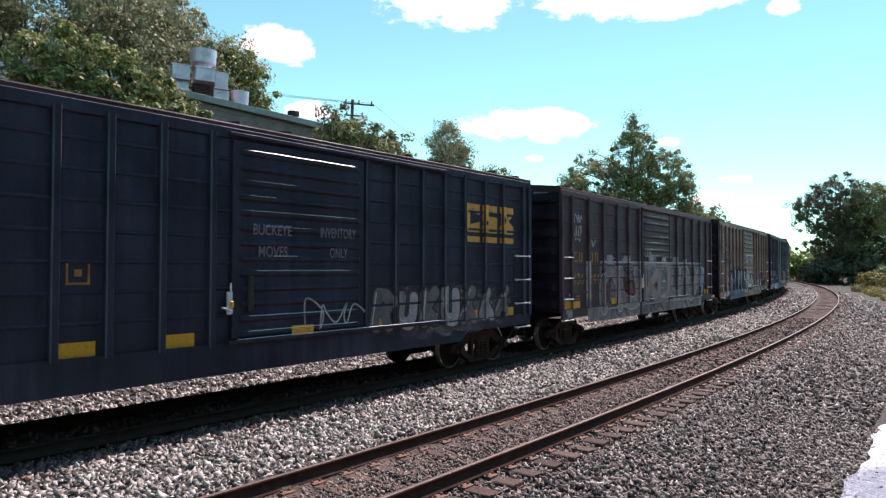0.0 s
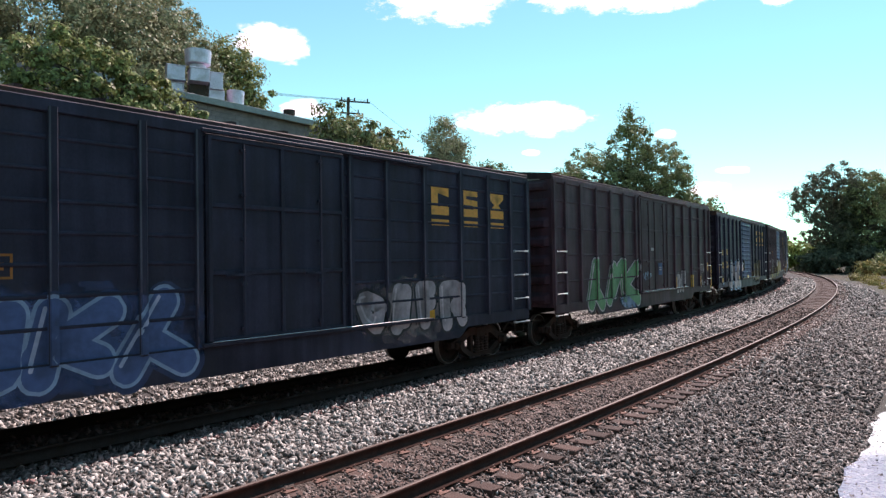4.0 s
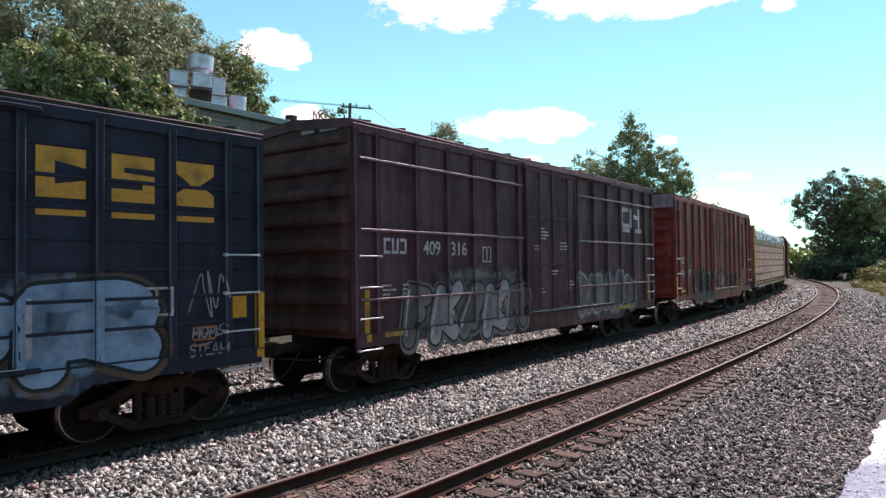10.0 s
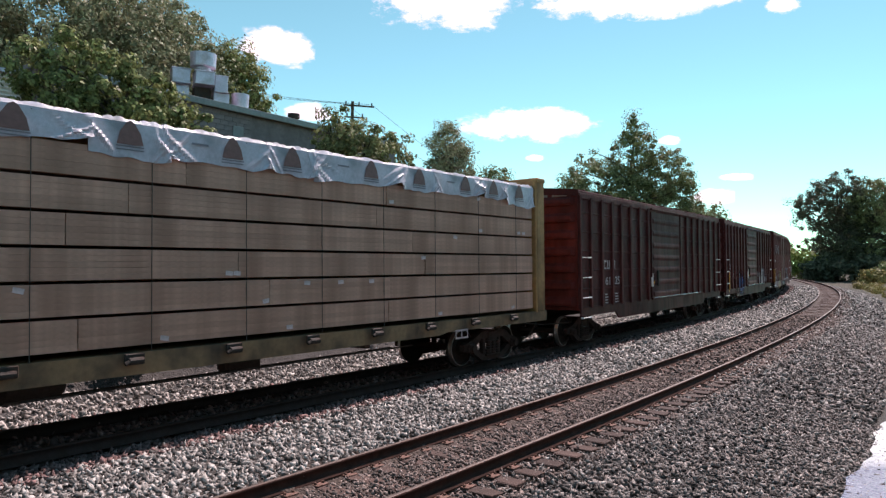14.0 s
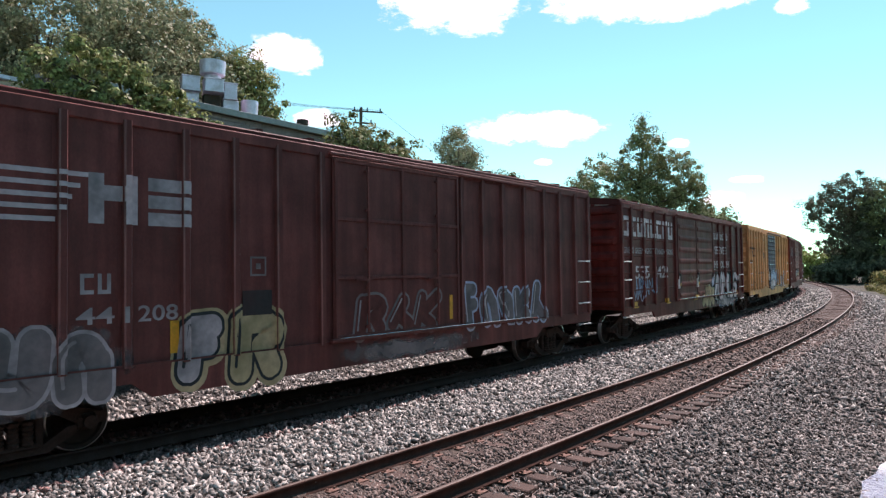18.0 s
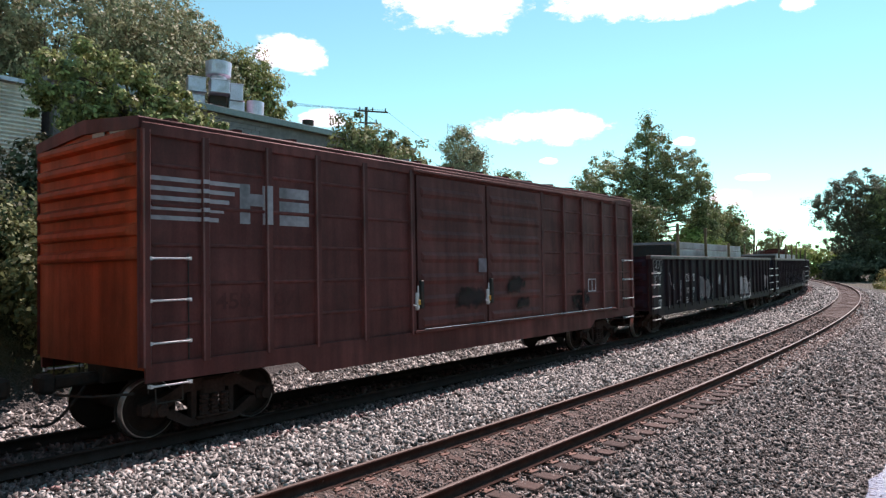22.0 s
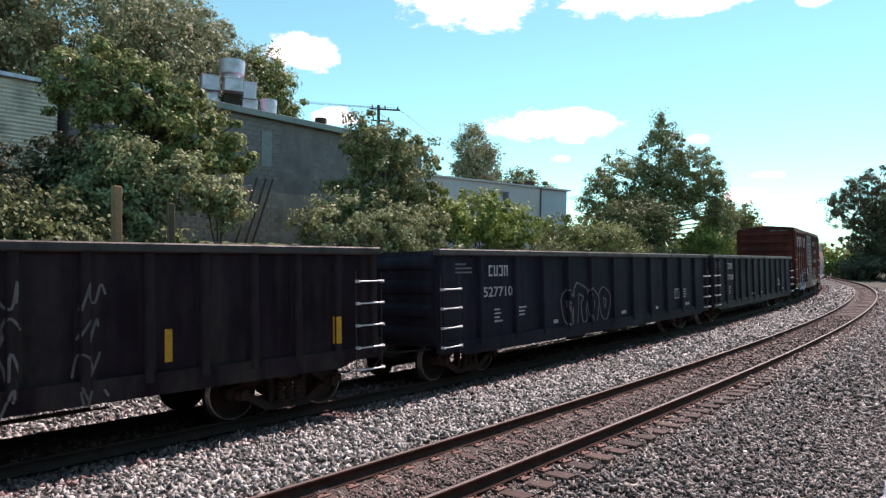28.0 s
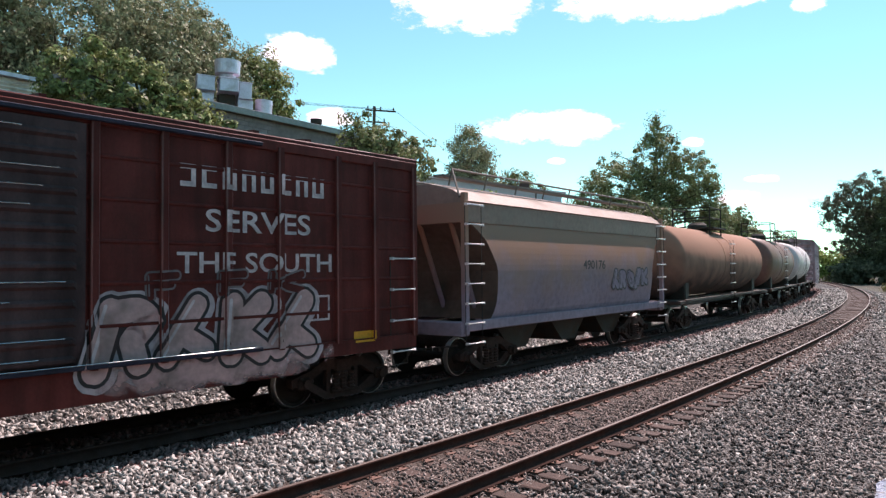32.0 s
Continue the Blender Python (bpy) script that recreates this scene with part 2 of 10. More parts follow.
def leaf_mat(name, rgb, var=0.5, yellow=0.12):
    """Leaves: a little light comes through them, their skin glints; each one has its own tone."""
    m = bpy.data.materials.new(name)
    m.use_nodes = True
    nt = m.node_tree
    n, l = nt.nodes, nt.links
    b = n["Principled BSDF"]
    b.inputs["Roughness"].default_value = 0.5
    b.inputs["Specular IOR Level"].default_value = 0.12
    g = n.new("ShaderNodeNewGeometry")
    mx = n.new("ShaderNodeMix")
    mx.data_type = "RGBA"
    mx.inputs["A"].default_value = (rgb[0] * (1 - var), rgb[1] * (1 - var), rgb[2] * (1 - var), 1)
    mx.inputs["B"].default_value = (rgb[0] * (1 + var) + yellow * 0.08, rgb[1] * (1 + var) + yellow * 0.05, rgb[2] * (1 + var), 1)
    l.new(g.outputs["Random Per Island"], mx.inputs["Factor"])
    l.new(mx.outputs["Result"], b.inputs["Base Color"])
    tr = n.new("ShaderNodeBsdfTranslucent")
    l.new(mx.outputs["Result"], tr.inputs["Color"])
    ms = n.new("ShaderNodeMixShader")
    ms.inputs[0].default_value = 0.24
    l.new(b.outputs[0], ms.inputs[1])
    l.new(tr.outputs[0], ms.inputs[2])
    l.new(ms.outputs[0], n["Material Output"].inputs["Surface"])
    return m


RUST, SOOT, DUST = (0.10, 0.045, 0.025), (0.015, 0.014, 0.014), (0.20, 0.18, 0.16)
M_RAIL = mat("rail_steel", (0.060, 0.031, 0.025), 0.8, 0.0, 0.3, 20, 0.2, (0.10, 0.047, 0.036), 0.35, spec=0.08)
M_RAILDARK = mat("oily_rail_steel", (0.060, 0.035, 0.031), 0.8, 0.0, 0.3, 20, 0.2, (0.055, 0.03, 0.023), 0.4, spec=0.1)
M_RAILTOP = mat("rail_running_face", (0.17, 0.125, 0.108), 0.5, 0.35, 0.15, 20, 0.05)
M_TIE = mat("old_tie_wood", (0.082, 0.047, 0.038), 0.85, 0, 0.4, 14, 0.5, (0.115, 0.073, 0.062), 0.35, obj_random=0.35)
M_PLATE = mat("rusty_plate", (0.20, 0.105, 0.082), 0.8, 0.1, 0.35, 30, 0.4, (0.12, 0.06, 0.04), 0.4)
M_STONE = mat("ballast_stone", (0.32, 0.295, 0.275), 0.85, 0, 0.35, 30, 0.3, island=0.8)
M_STONEBROWN = mat("stained_ballast_stone", (0.185, 0.142, 0.126), 0.9, 0, 0.35, 30, 0.3, island=0.7)
# stone colour for the far track, darkened in place of the train's shadow
M_STONESHADOW = mat("oily_ballast_stone", (0.22, 0.128, 0.118), 0.9, 0, 0.35, 30, 0.3, island=0.6)
M_STONEDARK = mat("older_ballast_stone", (0.185, 0.160, 0.148), 0.9, 0, 0.35, 30, 0.3, island=0.95)
M_STEEL_DARK = mat("grimy_steel", (0.045, 0.036, 0.031), 0.7, 0.2, 0.35, 10, 0.3, (0.09, 0.05, 0.035), 0.35)
M_TRUCK = mat("sooty_cast_steel", (0.058, 0.033, 0.027), 0.85, 0.0, 0.4, 10, 0.3, (0.04, 0.022, 0.017), 0.35, spec=0.15)
M_WHEEL = mat("wheel_steel", (0.038, 0.024, 0.020), 0.7, 0.1, 0.3, 10, 0.2, (0.05, 0.028, 0.02), 0.35, spec=0.2)
M_WHEELRIM = mat("bright_wheel_rim", (0.6, 0.58, 0.56), 0.4, 1.0, 0.1, 20, 0.05)
M_RUNG = mat("worn_rung_steel", (0.80, 0.74, 0.74), 0.35, 0.25, 0.2, 10, 0.1)
M_GALV = mat("galvanised_steel", (0.54, 0.48, 0.58), 0.38, 0.45, 0.2, 8, 0.1, (0.36, 0.32, 0.34), 0.35)
M_YELLOW = mat("reflector_yellow", (0.80, 0.33, 0.02), 0.5, 0, 0.2, 10, 0.1, SOOT, 0.15)
M_WHITE = mat("stencil_white", (0.682, 0.54, 0.536), 0.7, 0, 0.2, 12, 0.1, (0.13, 0.07, 0.062), 0.42)
M_CSXYEL = mat("letter_yellow", (0.818, 0.31, 0.036), 0.55, 0, 0.2, 8, 0.05, (0.16, 0.09, 0.03), 0.2, 0.5)

# ---- ground ----
def ground_mat():
    m = bpy.data.materials.new("ground")
    m.use_nodes = True
    nt = m.node_tree
    n, l = nt.nodes, nt.links
    b = n["Principled BSDF"]
    b.inputs["Roughness"].default_value = 0.95
    tc = n.new("ShaderNodeTexCoord")
    at = n.new("ShaderNodeAttribute")
    at.attribute_name = "zone"
    sep = n.new("ShaderNodeSeparateColor")
    l.new(at.outputs["Color"], sep.inputs["Color"])

    def two(c1, c2, sc, det=8):
        t = n.new("ShaderNodeTexNoise")
        t.inputs["Scale"].default_value, t.inputs["Detail"].default_value = sc, det
        l.new(tc.outputs["Object"], t.inputs["Vector"])
        r = n.new("ShaderNodeMapRange")
        r.inputs["From Min"].default_value, r.inputs["From Max"].default_value = 0.35, 0.65
        l.new(t.outputs["Fac"], r.inputs["Value"])
        x = n.new("ShaderNodeMix")
        x.data_type = "RGBA"
        l.new(r.outputs["Result"], x.inputs["Factor"])
        x.inputs["A"].default_value, x.inputs["B"].default_value = (*c1, 1), (*c2, 1)
        return x.outputs["Result"]

    def over(a, b_, fac):
        x = n.new("ShaderNodeMix")
        x.data_type = "RGBA"
        l.new(fac, x.inputs["Factor"])
        l.new(a, x.inputs["A"])
        l.new(b_, x.inputs["B"])
        return x.outputs["Result"]
    stone = two((0.02, 0.019, 0.018), (0.10, 0.094, 0.09), 24)
    grass = two((0.035, 0.05, 0.015), (0.10, 0.11, 0.04), 1.7)
    brown = two((0.045, 0.03, 0.024), (0.11, 0.075, 0.06), 14)
    col = over(over(grass, stone, sep.outputs["Red"]), brown, sep.outputs["Green"])
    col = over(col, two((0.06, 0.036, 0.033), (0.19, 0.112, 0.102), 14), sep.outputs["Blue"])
    l.new(col, b.inputs["Base Color"])
    v = n.new("ShaderNodeTexVoronoi")
    v.inputs["Scale"].default_value = 22
    l.new(tc.outputs["Object"], v.inputs["Vector"])
    bp = n.new("ShaderNodeBump")
    bp.inputs["Strength"].default_value, bp.inputs["Distance"].default_value = 0.8, 0.04
    l.new(v.outputs["Distance"], bp.inputs["Height"])
    l.new(bp.outputs["Normal"], b.inputs["Normal"])
    return m


def axis(lo, hi, step, far):
    mid = list(np.arange(lo, hi + step, step))
    a, d = [], step
    v = lo
    while v > -far:
        d *= 1.35
        v -= d
        a.append(v)
    c, d, v = [], step, mid[-1]
    while v < far:
        d *= 1.35
        v += d
        c.append(v)
    return np.array(a[::-1] + mid + c)


def build_ground():
    gx, gy = axis(-30, 75, 0.5, 2500), axis(-6, 110, 0.5, 2500)
    gx, gy = np.unique(np.concatenate([gx, np.arange(-9, 26, 0.25)])), np.unique(np.concatenate([gy, np.arange(3, 34, 0.25)]))
    xx, yy = np.meshgrid(gx, gy)
    x, y = xx.ravel(), yy.ravel()
    s, lat = beside(x, y)
    z = np.interp(lat, PL, PH) + rise(s)
    rng = np.random.default_rng(4)
    rough = np.where((lat < -10) | (lat > 7), 0.06, 0.012)
    z += rng.normal(0, 1, len(z)) * rough
    z -= np.clip(np.hypot(x, y) - 300, 0, None) * 0.004
    nx, ny = len(gx), len(gy)
    i = np.arange(nx * ny).reshape(ny, nx)
    f = np.stack([i[:-1, :-1].ravel(), i[:-1, 1:].ravel(), i[1:, 1:].ravel(), i[1:, :-1].ravel()], 1)
    me = mesh_np("ground", np.stack([x, y, z], 1), f)
    att = me.color_attributes.new("zone", "FLOAT_COLOR", "POINT")
    red = np.clip(np.interp(lat, [-10.6, -9.4, 3.9, 5.0], [0, 1, 1, 0.55]), 0, 1)
    green = np.clip(np.interp(np.abs(lat), [0.9, 1.4], [0.95, 0.1]), 0, 1) * (s > -80) + 0.35 * np.interp(lat, [4, 6], [0, 1])
    # blue zone: the train's shadow put into the bed's colour
    train_shadow = np.interp(lat, [-6.6, -6.1, -3.4, -3.0], [0, 1, 1, 0])
    att.data.foreach_set("color", np.stack([red, green, train_shadow, 0 * red + 1], 1).astype(np.float32).ravel())
    me.polygons.foreach_set("use_smooth", [True] * len(me.polygons))
    return tagged(part("ground", me, ground_mat()), "grey crushed-stone railway bed with weedy banks beside it", "ground", kind="structure")


build_ground()


# ---- ballast stones ----
def ballast():
    rng = np.random.default_rng(7)
    zones = [(5, 22, -3.9, -0.78, 330), (5, 22, -0.7, 0.7, 480), (5, 22, 0.78, 1.45, 560), (5, 22, 1.35, 4.7, 520), (4.5, 22, -9.2, -3.9, 90),
             (22, 45, -9.2, -0.78, 120), (22, 45, -0.7, 0.7, 60), (22, 45, 0.78, 4.1, 170), (45, 90, -8.5, -0.78, 24), (45, 90, 0.8, 3.8, 24)]
    s, lat, size = [], [], []
    for a, b, c, d, dens in zones:
        k = int((b - a) * (d - c) * dens)
        s.append(rng.uniform(a, b, k))
        lat.append(rng.uniform(c, d, k))
        size.append(rng.uniform(0.016, 0.034, k) if c in (-0.7, 0.78) and d < 1.5 and dens > 300 else rng.uniform(0.017, 0.042, k) if dens == 520 else rng.uniform(0.019, 0.046, k) * (1.0 if dens > 200 else 1.3 if dens > 50 else 2.0))
    s, lat, size = map(np.concatenate, (s, lat, size))
    x, y, th = np.interp(s, LS, LX), np.interp(s, LS, LY), np.interp(s, LS, LT)
    px, py = x + lat * np.cos(th), y - lat * np.sin(th)
    pz = np.interp(lat, PL, PH) + rise(s) + size * rng.uniform(0.0, 1.15, len(s)) + BANK * np.where(lat > -2.3, lat, lat + SPACING) * (np.abs(np.where(lat > -2.3, lat, lat + SPACING)) < 0.75)
    oct_ = np.array([(1.45, 0, 0), (0, 0.95, 0), (-1.45, 0, 0), (0, -0.95, 0), (0.35, 0.2, 0.52), (-0.25, -0.25, -0.52)], float)
    tri = np.array([(0, 1, 4), (1, 2, 4), (2, 3, 4), (3, 0, 4), (1, 0, 5), (2, 1, 5), (3, 2, 5), (0, 3, 5)])
    k = len(s)
    v = oct_[None] * (1 + rng.uniform(-0.45, 0.5, (k, 6, 1))) * size[:, None, None]
    q = rng.normal(size=(k, 4))
    q /= np.linalg.norm(q, axis=1, keepdims=True)
    w, a, b, c = q.T
    rot = np.stack([1 - 2 * (b * b + c * c), 2 * (a * b - c * w), 2 * (a * c + b * w),
                    2 * (a * b + c * w), 1 - 2 * (a * a + c * c), 2 * (b * c - a * w),
                    2 * (a * c - b * w), 2 * (b * c + a * w), 1 - 2 * (a * a + b * b)], 1).reshape(k, 3, 3)
    v = np.einsum("kij,kvj->kvi", rot, v) + np.stack([px, py, pz], 1)[:, None, :]
    old = rng.random(k)
    # kind 3 takes the darker stone where the train's shadow lies
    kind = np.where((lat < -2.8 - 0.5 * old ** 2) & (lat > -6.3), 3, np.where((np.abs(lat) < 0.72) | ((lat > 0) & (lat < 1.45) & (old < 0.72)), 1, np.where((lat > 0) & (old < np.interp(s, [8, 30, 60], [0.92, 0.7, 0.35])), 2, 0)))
    for j, m, label in ((0, M_STONE, "loose angular pale grey crushed ballast stones"), (1, M_STONEBROWN, "rust-stained brown ballast between the rails"), (3, M_STONESHADOW, "brown ballast under the train, darkened for its shadow"), (2, M_STONEDARK, "older dull grey ballast on the shoulder")):
        vk = v[kind == j]
        f = (tri[None] + 6 * np.arange(len(vk))[:, None, None]).reshape(-1, 3)
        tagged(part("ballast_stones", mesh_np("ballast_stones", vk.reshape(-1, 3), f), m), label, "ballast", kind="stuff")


ballast()


# ---- the two tracks ----
RAIL_PROFILE = [(-0.07, -0.17), (0.07, -0.17), (0.07, -0.158), (0.012, -0.14), (0.009, -0.045), (0.034, -0.036), (0.037, -0.006), (0.028, 0.0),
                (-0.028, 0.0), (-0.037, -0.006), (-0.034, -0.036), (-0.009, -0.045), (-0.012, -0.14), (-0.07, -0.158)]


def rail_mesh(where, side, steel):
    ss = np.concatenate([np.arange(-200, -10, 6.0), np.arange(-10, 120, 1.0), np.arange(120, 420, 5.0)])
    vs, fs, mi = [], [], []
    n = len(RAIL_PROFILE)
    for s in ss:
        for a, b in RAIL_PROFILE:
            vs.append(where(s, side * (GAUGE / 2 + 0.036) + a, b))
    for i in range(len(ss) - 1):
        for j in range(n):
            fs.append((i * n + j, i * n + (j + 1) % n, (i + 1) * n + (j + 1) % n, (i + 1) * n + j))
            mi.append(1 if j == 7 else 0)
    me = mesh_np("rail", [tuple(v) for v in vs], fs)
    me.materials.append(steel)
    me.materials.append(M_RAILTOP if steel is M_RAIL else steel)
    me.polygons.foreach_set("material_index", mi)
    return me


def tie_pose(where, s, z, turn=0.0):
    a, b = where(s - 0.3), where(s + 0.3)
    d = b - a
    m = Matrix.Translation(where(s, 0, z)) @ Matrix.Rotation(math.atan2(d.y, d.x) + turn, 4, "Z") @ Matrix.Rotation(-BANK, 4, "X")
    return m


def build_track(name, where, label, first, last, pitch, with_plates):
    track = tagged(new(name), label, "railway track", kind="structure")
    for side in (-1, 1):
        part("rail", rail_mesh(where, side, M_RAIL if with_plates else M_RAILDARK), None, track, ("rust-brown" if with_plates else "dark") + " steel rail with a worn bright head")
    rng = random.Random(name)
    meshes = []
    for k in range(5):
        bm = box_mesh(0.23, 2.6, 0.18, 0.012, cz=-0.09)
        for v in bm.verts:
            v.co += Vector((rng.uniform(-1, 1) * 0.008, rng.uniform(-1, 1) * 0.02, rng.uniform(-1, 1) * 0.006))
        me = bpy.data.meshes.new("tie")
        bm.to_mesh(me)
        bm.free()
        me.materials.append(M_TIE)
        meshes.append(me)
    bm = bmesh.new()
    add_box(bm, 0, 0, 0.008, 0.19, 0.36, 0.016, 0.004)
    for dx in (-0.06, 0.06):
        for dy in (-0.11, 0.11, 0.15):
            add_box(bm, dx, dy, 0.026, 0.028, 0.03, 0.03, 0.004)
    plate = bpy.data.meshes.new("tie_plate")
    bm.to_mesh(plate)
    bm.free()
    plate.materials.append(M_PLATE)
    n = int((last - first) / pitch)
    for i in range(n):
        s = first + i * pitch + rng.uniform(-0.03, 0.03)
        tie = part("tie", meshes[i % 5], None, track)
        tie.matrix_basis = tie_pose(where, s, -0.188 - rng.uniform(0, 0.012), rng.uniform(-0.012, 0.012))
        if with_plates and s < 48:
            for side in (-1, 1):
                p = part("tie_plate", plate, None, track)
                p.matrix_basis = tie_pose(where, s, -0.188) @ Matrix.Translation((0, side * (GAUGE / 2 + 0.036) * -1, 0.0))
    return track


build_track("near_track", near_track, "empty railway track with rusty rails on worn wooden ties", 3.0, 125, 0.51, True)
build_track("far_track", far_track, "railway track under the train, dark wooden ties", 2.0, 110, 0.51, False)


# ---- rolling stock: x forwards along the train's way, y to the camera's side, z over the rails ----
CARS, WHEELS, SHARED, RELIEF = [], [], {}, {}


def shared(key, make, material):
    if key not in SHARED:
        bm = make()
        me = bpy.data.meshes.new(key if isinstance(key, str) else key[0])
        bm.to_mesh(me)
        bm.free()
        for m in (material if isinstance(material, (list, tuple)) else [material]):
            me.materials.append(m)
        SHARED[key] = me
    return SHARED[key]


def wheelset_bm():
    bm = bmesh.new()
    for s in (-1, 1):
        c = s * 0.755
        prof = [(c - s * 0.07, 0.14), (c - s * 0.07, 0.455), (c - s * 0.04, 0.45), (c - s * 0.03, 0.43), (c + s * 0.07, 0.418), (c + s * 0.072, 0.404), (c + s * 0.073, 0.35), (c + s * 0.03, 0.33), (c + s * 0.02, 0.17), (c + s * 0.08, 0.14), (c + s * 0.085, 0.08)]
        b2 = bmesh.new()
        lathe(b2, prof, 36)
        me = bpy.data.meshes.new("w")
        b2.to_mesh(me)
        b2.free()
        bm.from_mesh(me)
        bpy.data.meshes.remove(me)
    for f in bm.faces:
        c = f.calc_center_median()
        r = math.hypot(c.x, c.z)
        if 0.40 < r < 0.44 and 0.72 < abs(c.y):
            f.material_index = 1
    add_rod(bm, (0, -0.9, 0), (0, 0.9, 0), 0.085, 16)
    # spot of wear that shows the turning
    add_box(bm, 0.24, 0.80, 0.0, 0.06, 0.012, 0.05)
    return bm


def side_frame_bm():
    """A cast side frame: arched top chord, hanging bottom chord, two columns, open windows between."""
    bm = bmesh.new()

    def piece(out, lo, hi):
        b2 = bmesh.new()
        prism(b2, out, lo, hi)
        me = bpy.data.meshes.new("w")
        b2.to_mesh(me)
        b2.free()
        bm.from_mesh(me)
        bpy.data.meshes.remove(me)
    piece([(-1.14, 0.38), (-0.80, 0.40), (-0.44, 0.62), (0.44, 0.62), (0.80, 0.40), (1.14, 0.38), (1.14, 0.52), (0.78, 0.62), (0.40, 0.80), (-0.40, 0.80), (-0.78, 0.62), (-1.14, 0.52)], -0.07, 0.07)
    piece([(-0.80, 0.40), (-0.66, 0.40), (-0.36, 0.22), (0.36, 0.22), (0.66, 0.40), (0.80, 0.40), (0.76, 0.30), (0.42, 0.11), (-0.42, 0.11), (-0.76, 0.30)], -0.075, 0.075)
    for c in (-0.32, 0.32):
        add_box(bm, c, 0, 0.42, 0.10, 0.13, 0.46, 0.015)
    add_box(bm, 0, 0.03, 0.225, 0.62, 0.20, 0.05, 0.015)
    for c in (-0.89, 0.89):
        add_box(bm, c, 0.03, 0.43, 0.25, 0.24, 0.20, 0.04)
        add_rod(bm, (c, 0.12, 0.43), (c, 0.20, 0.43), 0.085, 12)
    return bm


def spring_bm():
    bm = bmesh.new()
    prof = []
    for k in range(5):
        prof += [(0.245 + k * 0.065, 0.06), (0.26 + k * 0.065, 0.076), (0.285 + k * 0.065, 0.076), (0.30 + k * 0.065, 0.06)]
    lathe(bm, prof, 10, "Z")
    return bm


def add_truck(car, x):
    truck = part("truck", shared("truck_bolster", lambda: box_mesh(0.42, 2.2, 0.28, 0.04, cz=0.66), M_TRUCK), None, car, "grimy cast-steel freight truck")
    truck.location = (x, 0, 0)
    for s in (-1, 1):
        f = part("side_frame", shared("side_frame", side_frame_bm, M_TRUCK), None, truck)
        put(f, 0, s * 1.0, 0, 0, 0, 0 if s > 0 else 180)
        for dx in (-0.17, 0.0, 0.17):
            put(part("spring", shared("spring", spring_bm, M_TRUCK), None, truck), dx, s * 1.08, 0)
    for dx in (-0.89, 0.89):
        w = part("wheelset", shared("wheelset", wheelset_bm, [M_WHEEL, M_WHEELRIM]), None, truck, "steel wheels with bright worn rims on an axle")
        w.matrix_parent_inverse = Matrix.Translation((dx, 0, 0.43))
        WHEELS.append(w)
    return truck


def coupler_bm():
    bm = bmesh.new()
    add_box(bm, 0.30, 0, 0.86, 0.75, 0.15, 0.18, 0.03)
    add_box(bm, 0.72, 0.03, 0.86, 0.22, 0.30, 0.28, 0.05)
    add_path_rod(bm, [(0.1, 1.3, 0.75), (0.25, 0.5, 0.65), (0.62, 0.12, 0.70)], 0.02)
    return bm


def hose_bm():
    bm = bmesh.new()
    pts = [(0.25, 0.32, 0.80)]
    for i in range(1, 9):
        a = i / 8
        pts.append((0.25 + 0.62 * a, 0.32 - 0.2 * a, 0.80 - 0.50 * math.sin(a * math.pi * 0.62)))
    add_path_rod(bm, pts, 0.022, 8)
    return bm


def add_running_gear(car, length, bolster, slack):
    for x in (-bolster, bolster):
        add_truck(car, x)
    for s in (1, -1):
        c = part("coupler", shared("coupler", coupler_bm, M_STEEL_DARK), None, car, "rust-dark knuckle coupler with its lifting rod")
        put(c, s * (length / 2 - 0.15), 0, 0, 0, 0, 0 if s > 0 else 180)
        c = part("brake_hose", shared("brake_hose", hose_bm, M_STEEL_DARK), None, car, "sagging black rubber air hose")
        put(c, s * (length / 2 - 0.1), 0, 0, 0, 0, 0 if s > 0 else 180)


def rung_bm():
    bm = bmesh.new()
    add_rod(bm, (-0.29, 0, 0), (0.29, 0, 0), 0.014, 6)
    for x in (-0.29, 0.29):
        add_box(bm, x, -0.035, 0, 0.04, 0.08, 0.05)
    return bm


def add_ladder(car, x, y, z0, z1, turn, step=0.42, material=None):
    """A ladder of separate rungs on a side; turn in degrees about z."""
    lad = part("ladder", shared(("ladder", round(z1 - z0, 2)), lambda: ladder_bm(z1 - z0), M_STEEL_DARK), None, car)
    put(lad, x, y, z0, 0, 0, turn)
    n = int((z1 - z0) / step) + 1
    for i in range(n):
        r = part("rung", shared("rung", rung_bm, M_RUNG), None, lad)
        put(r, 0, 0.075, i * step + 0.05)


def ladder_bm(hgt):
    bm = bmesh.new()
    for x in (-0.30, 0.30):
        add_box(bm, x, 0.006, hgt / 2, 0.014, 0.012, hgt + 0.1)
    return bm


def brake_wheel_bm():
    bm = bmesh.new()
    n = 18
    pts = [(0, 0.27 * math.cos(2 * math.pi * i / n), 0.27 * math.sin(2 * math.pi * i / n)) for i in range(n + 1)]
    add_path_rod(bm, pts, 0.016)
    for i in range(0, n, 3):
        add_rod(bm, (0, 0, 0), pts[i], 0.01, 5)
    add_rod(bm, (-0.12, 0, 0), (0.02, 0, 0), 0.03)
    return bm


# lettering: u runs from the car's leading end to its trailing end on the camera's side
def text_mesh(body, size, bold=0.0):
    cu = bpy.data.curves.new("lettering", "FONT")
    cu.body, cu.size, cu.extrude, cu.offset = body, size, 0.0015, bold
    cu.align_x = "LEFT"
    cu.resolution_u = 3
    ob = bpy.data.objects.new("lettering", cu)
    me = bpy.data.meshes.new_from_object(ob)
    bpy.data.objects.remove(ob)
    bpy.data.curves.remove(cu)
    return me


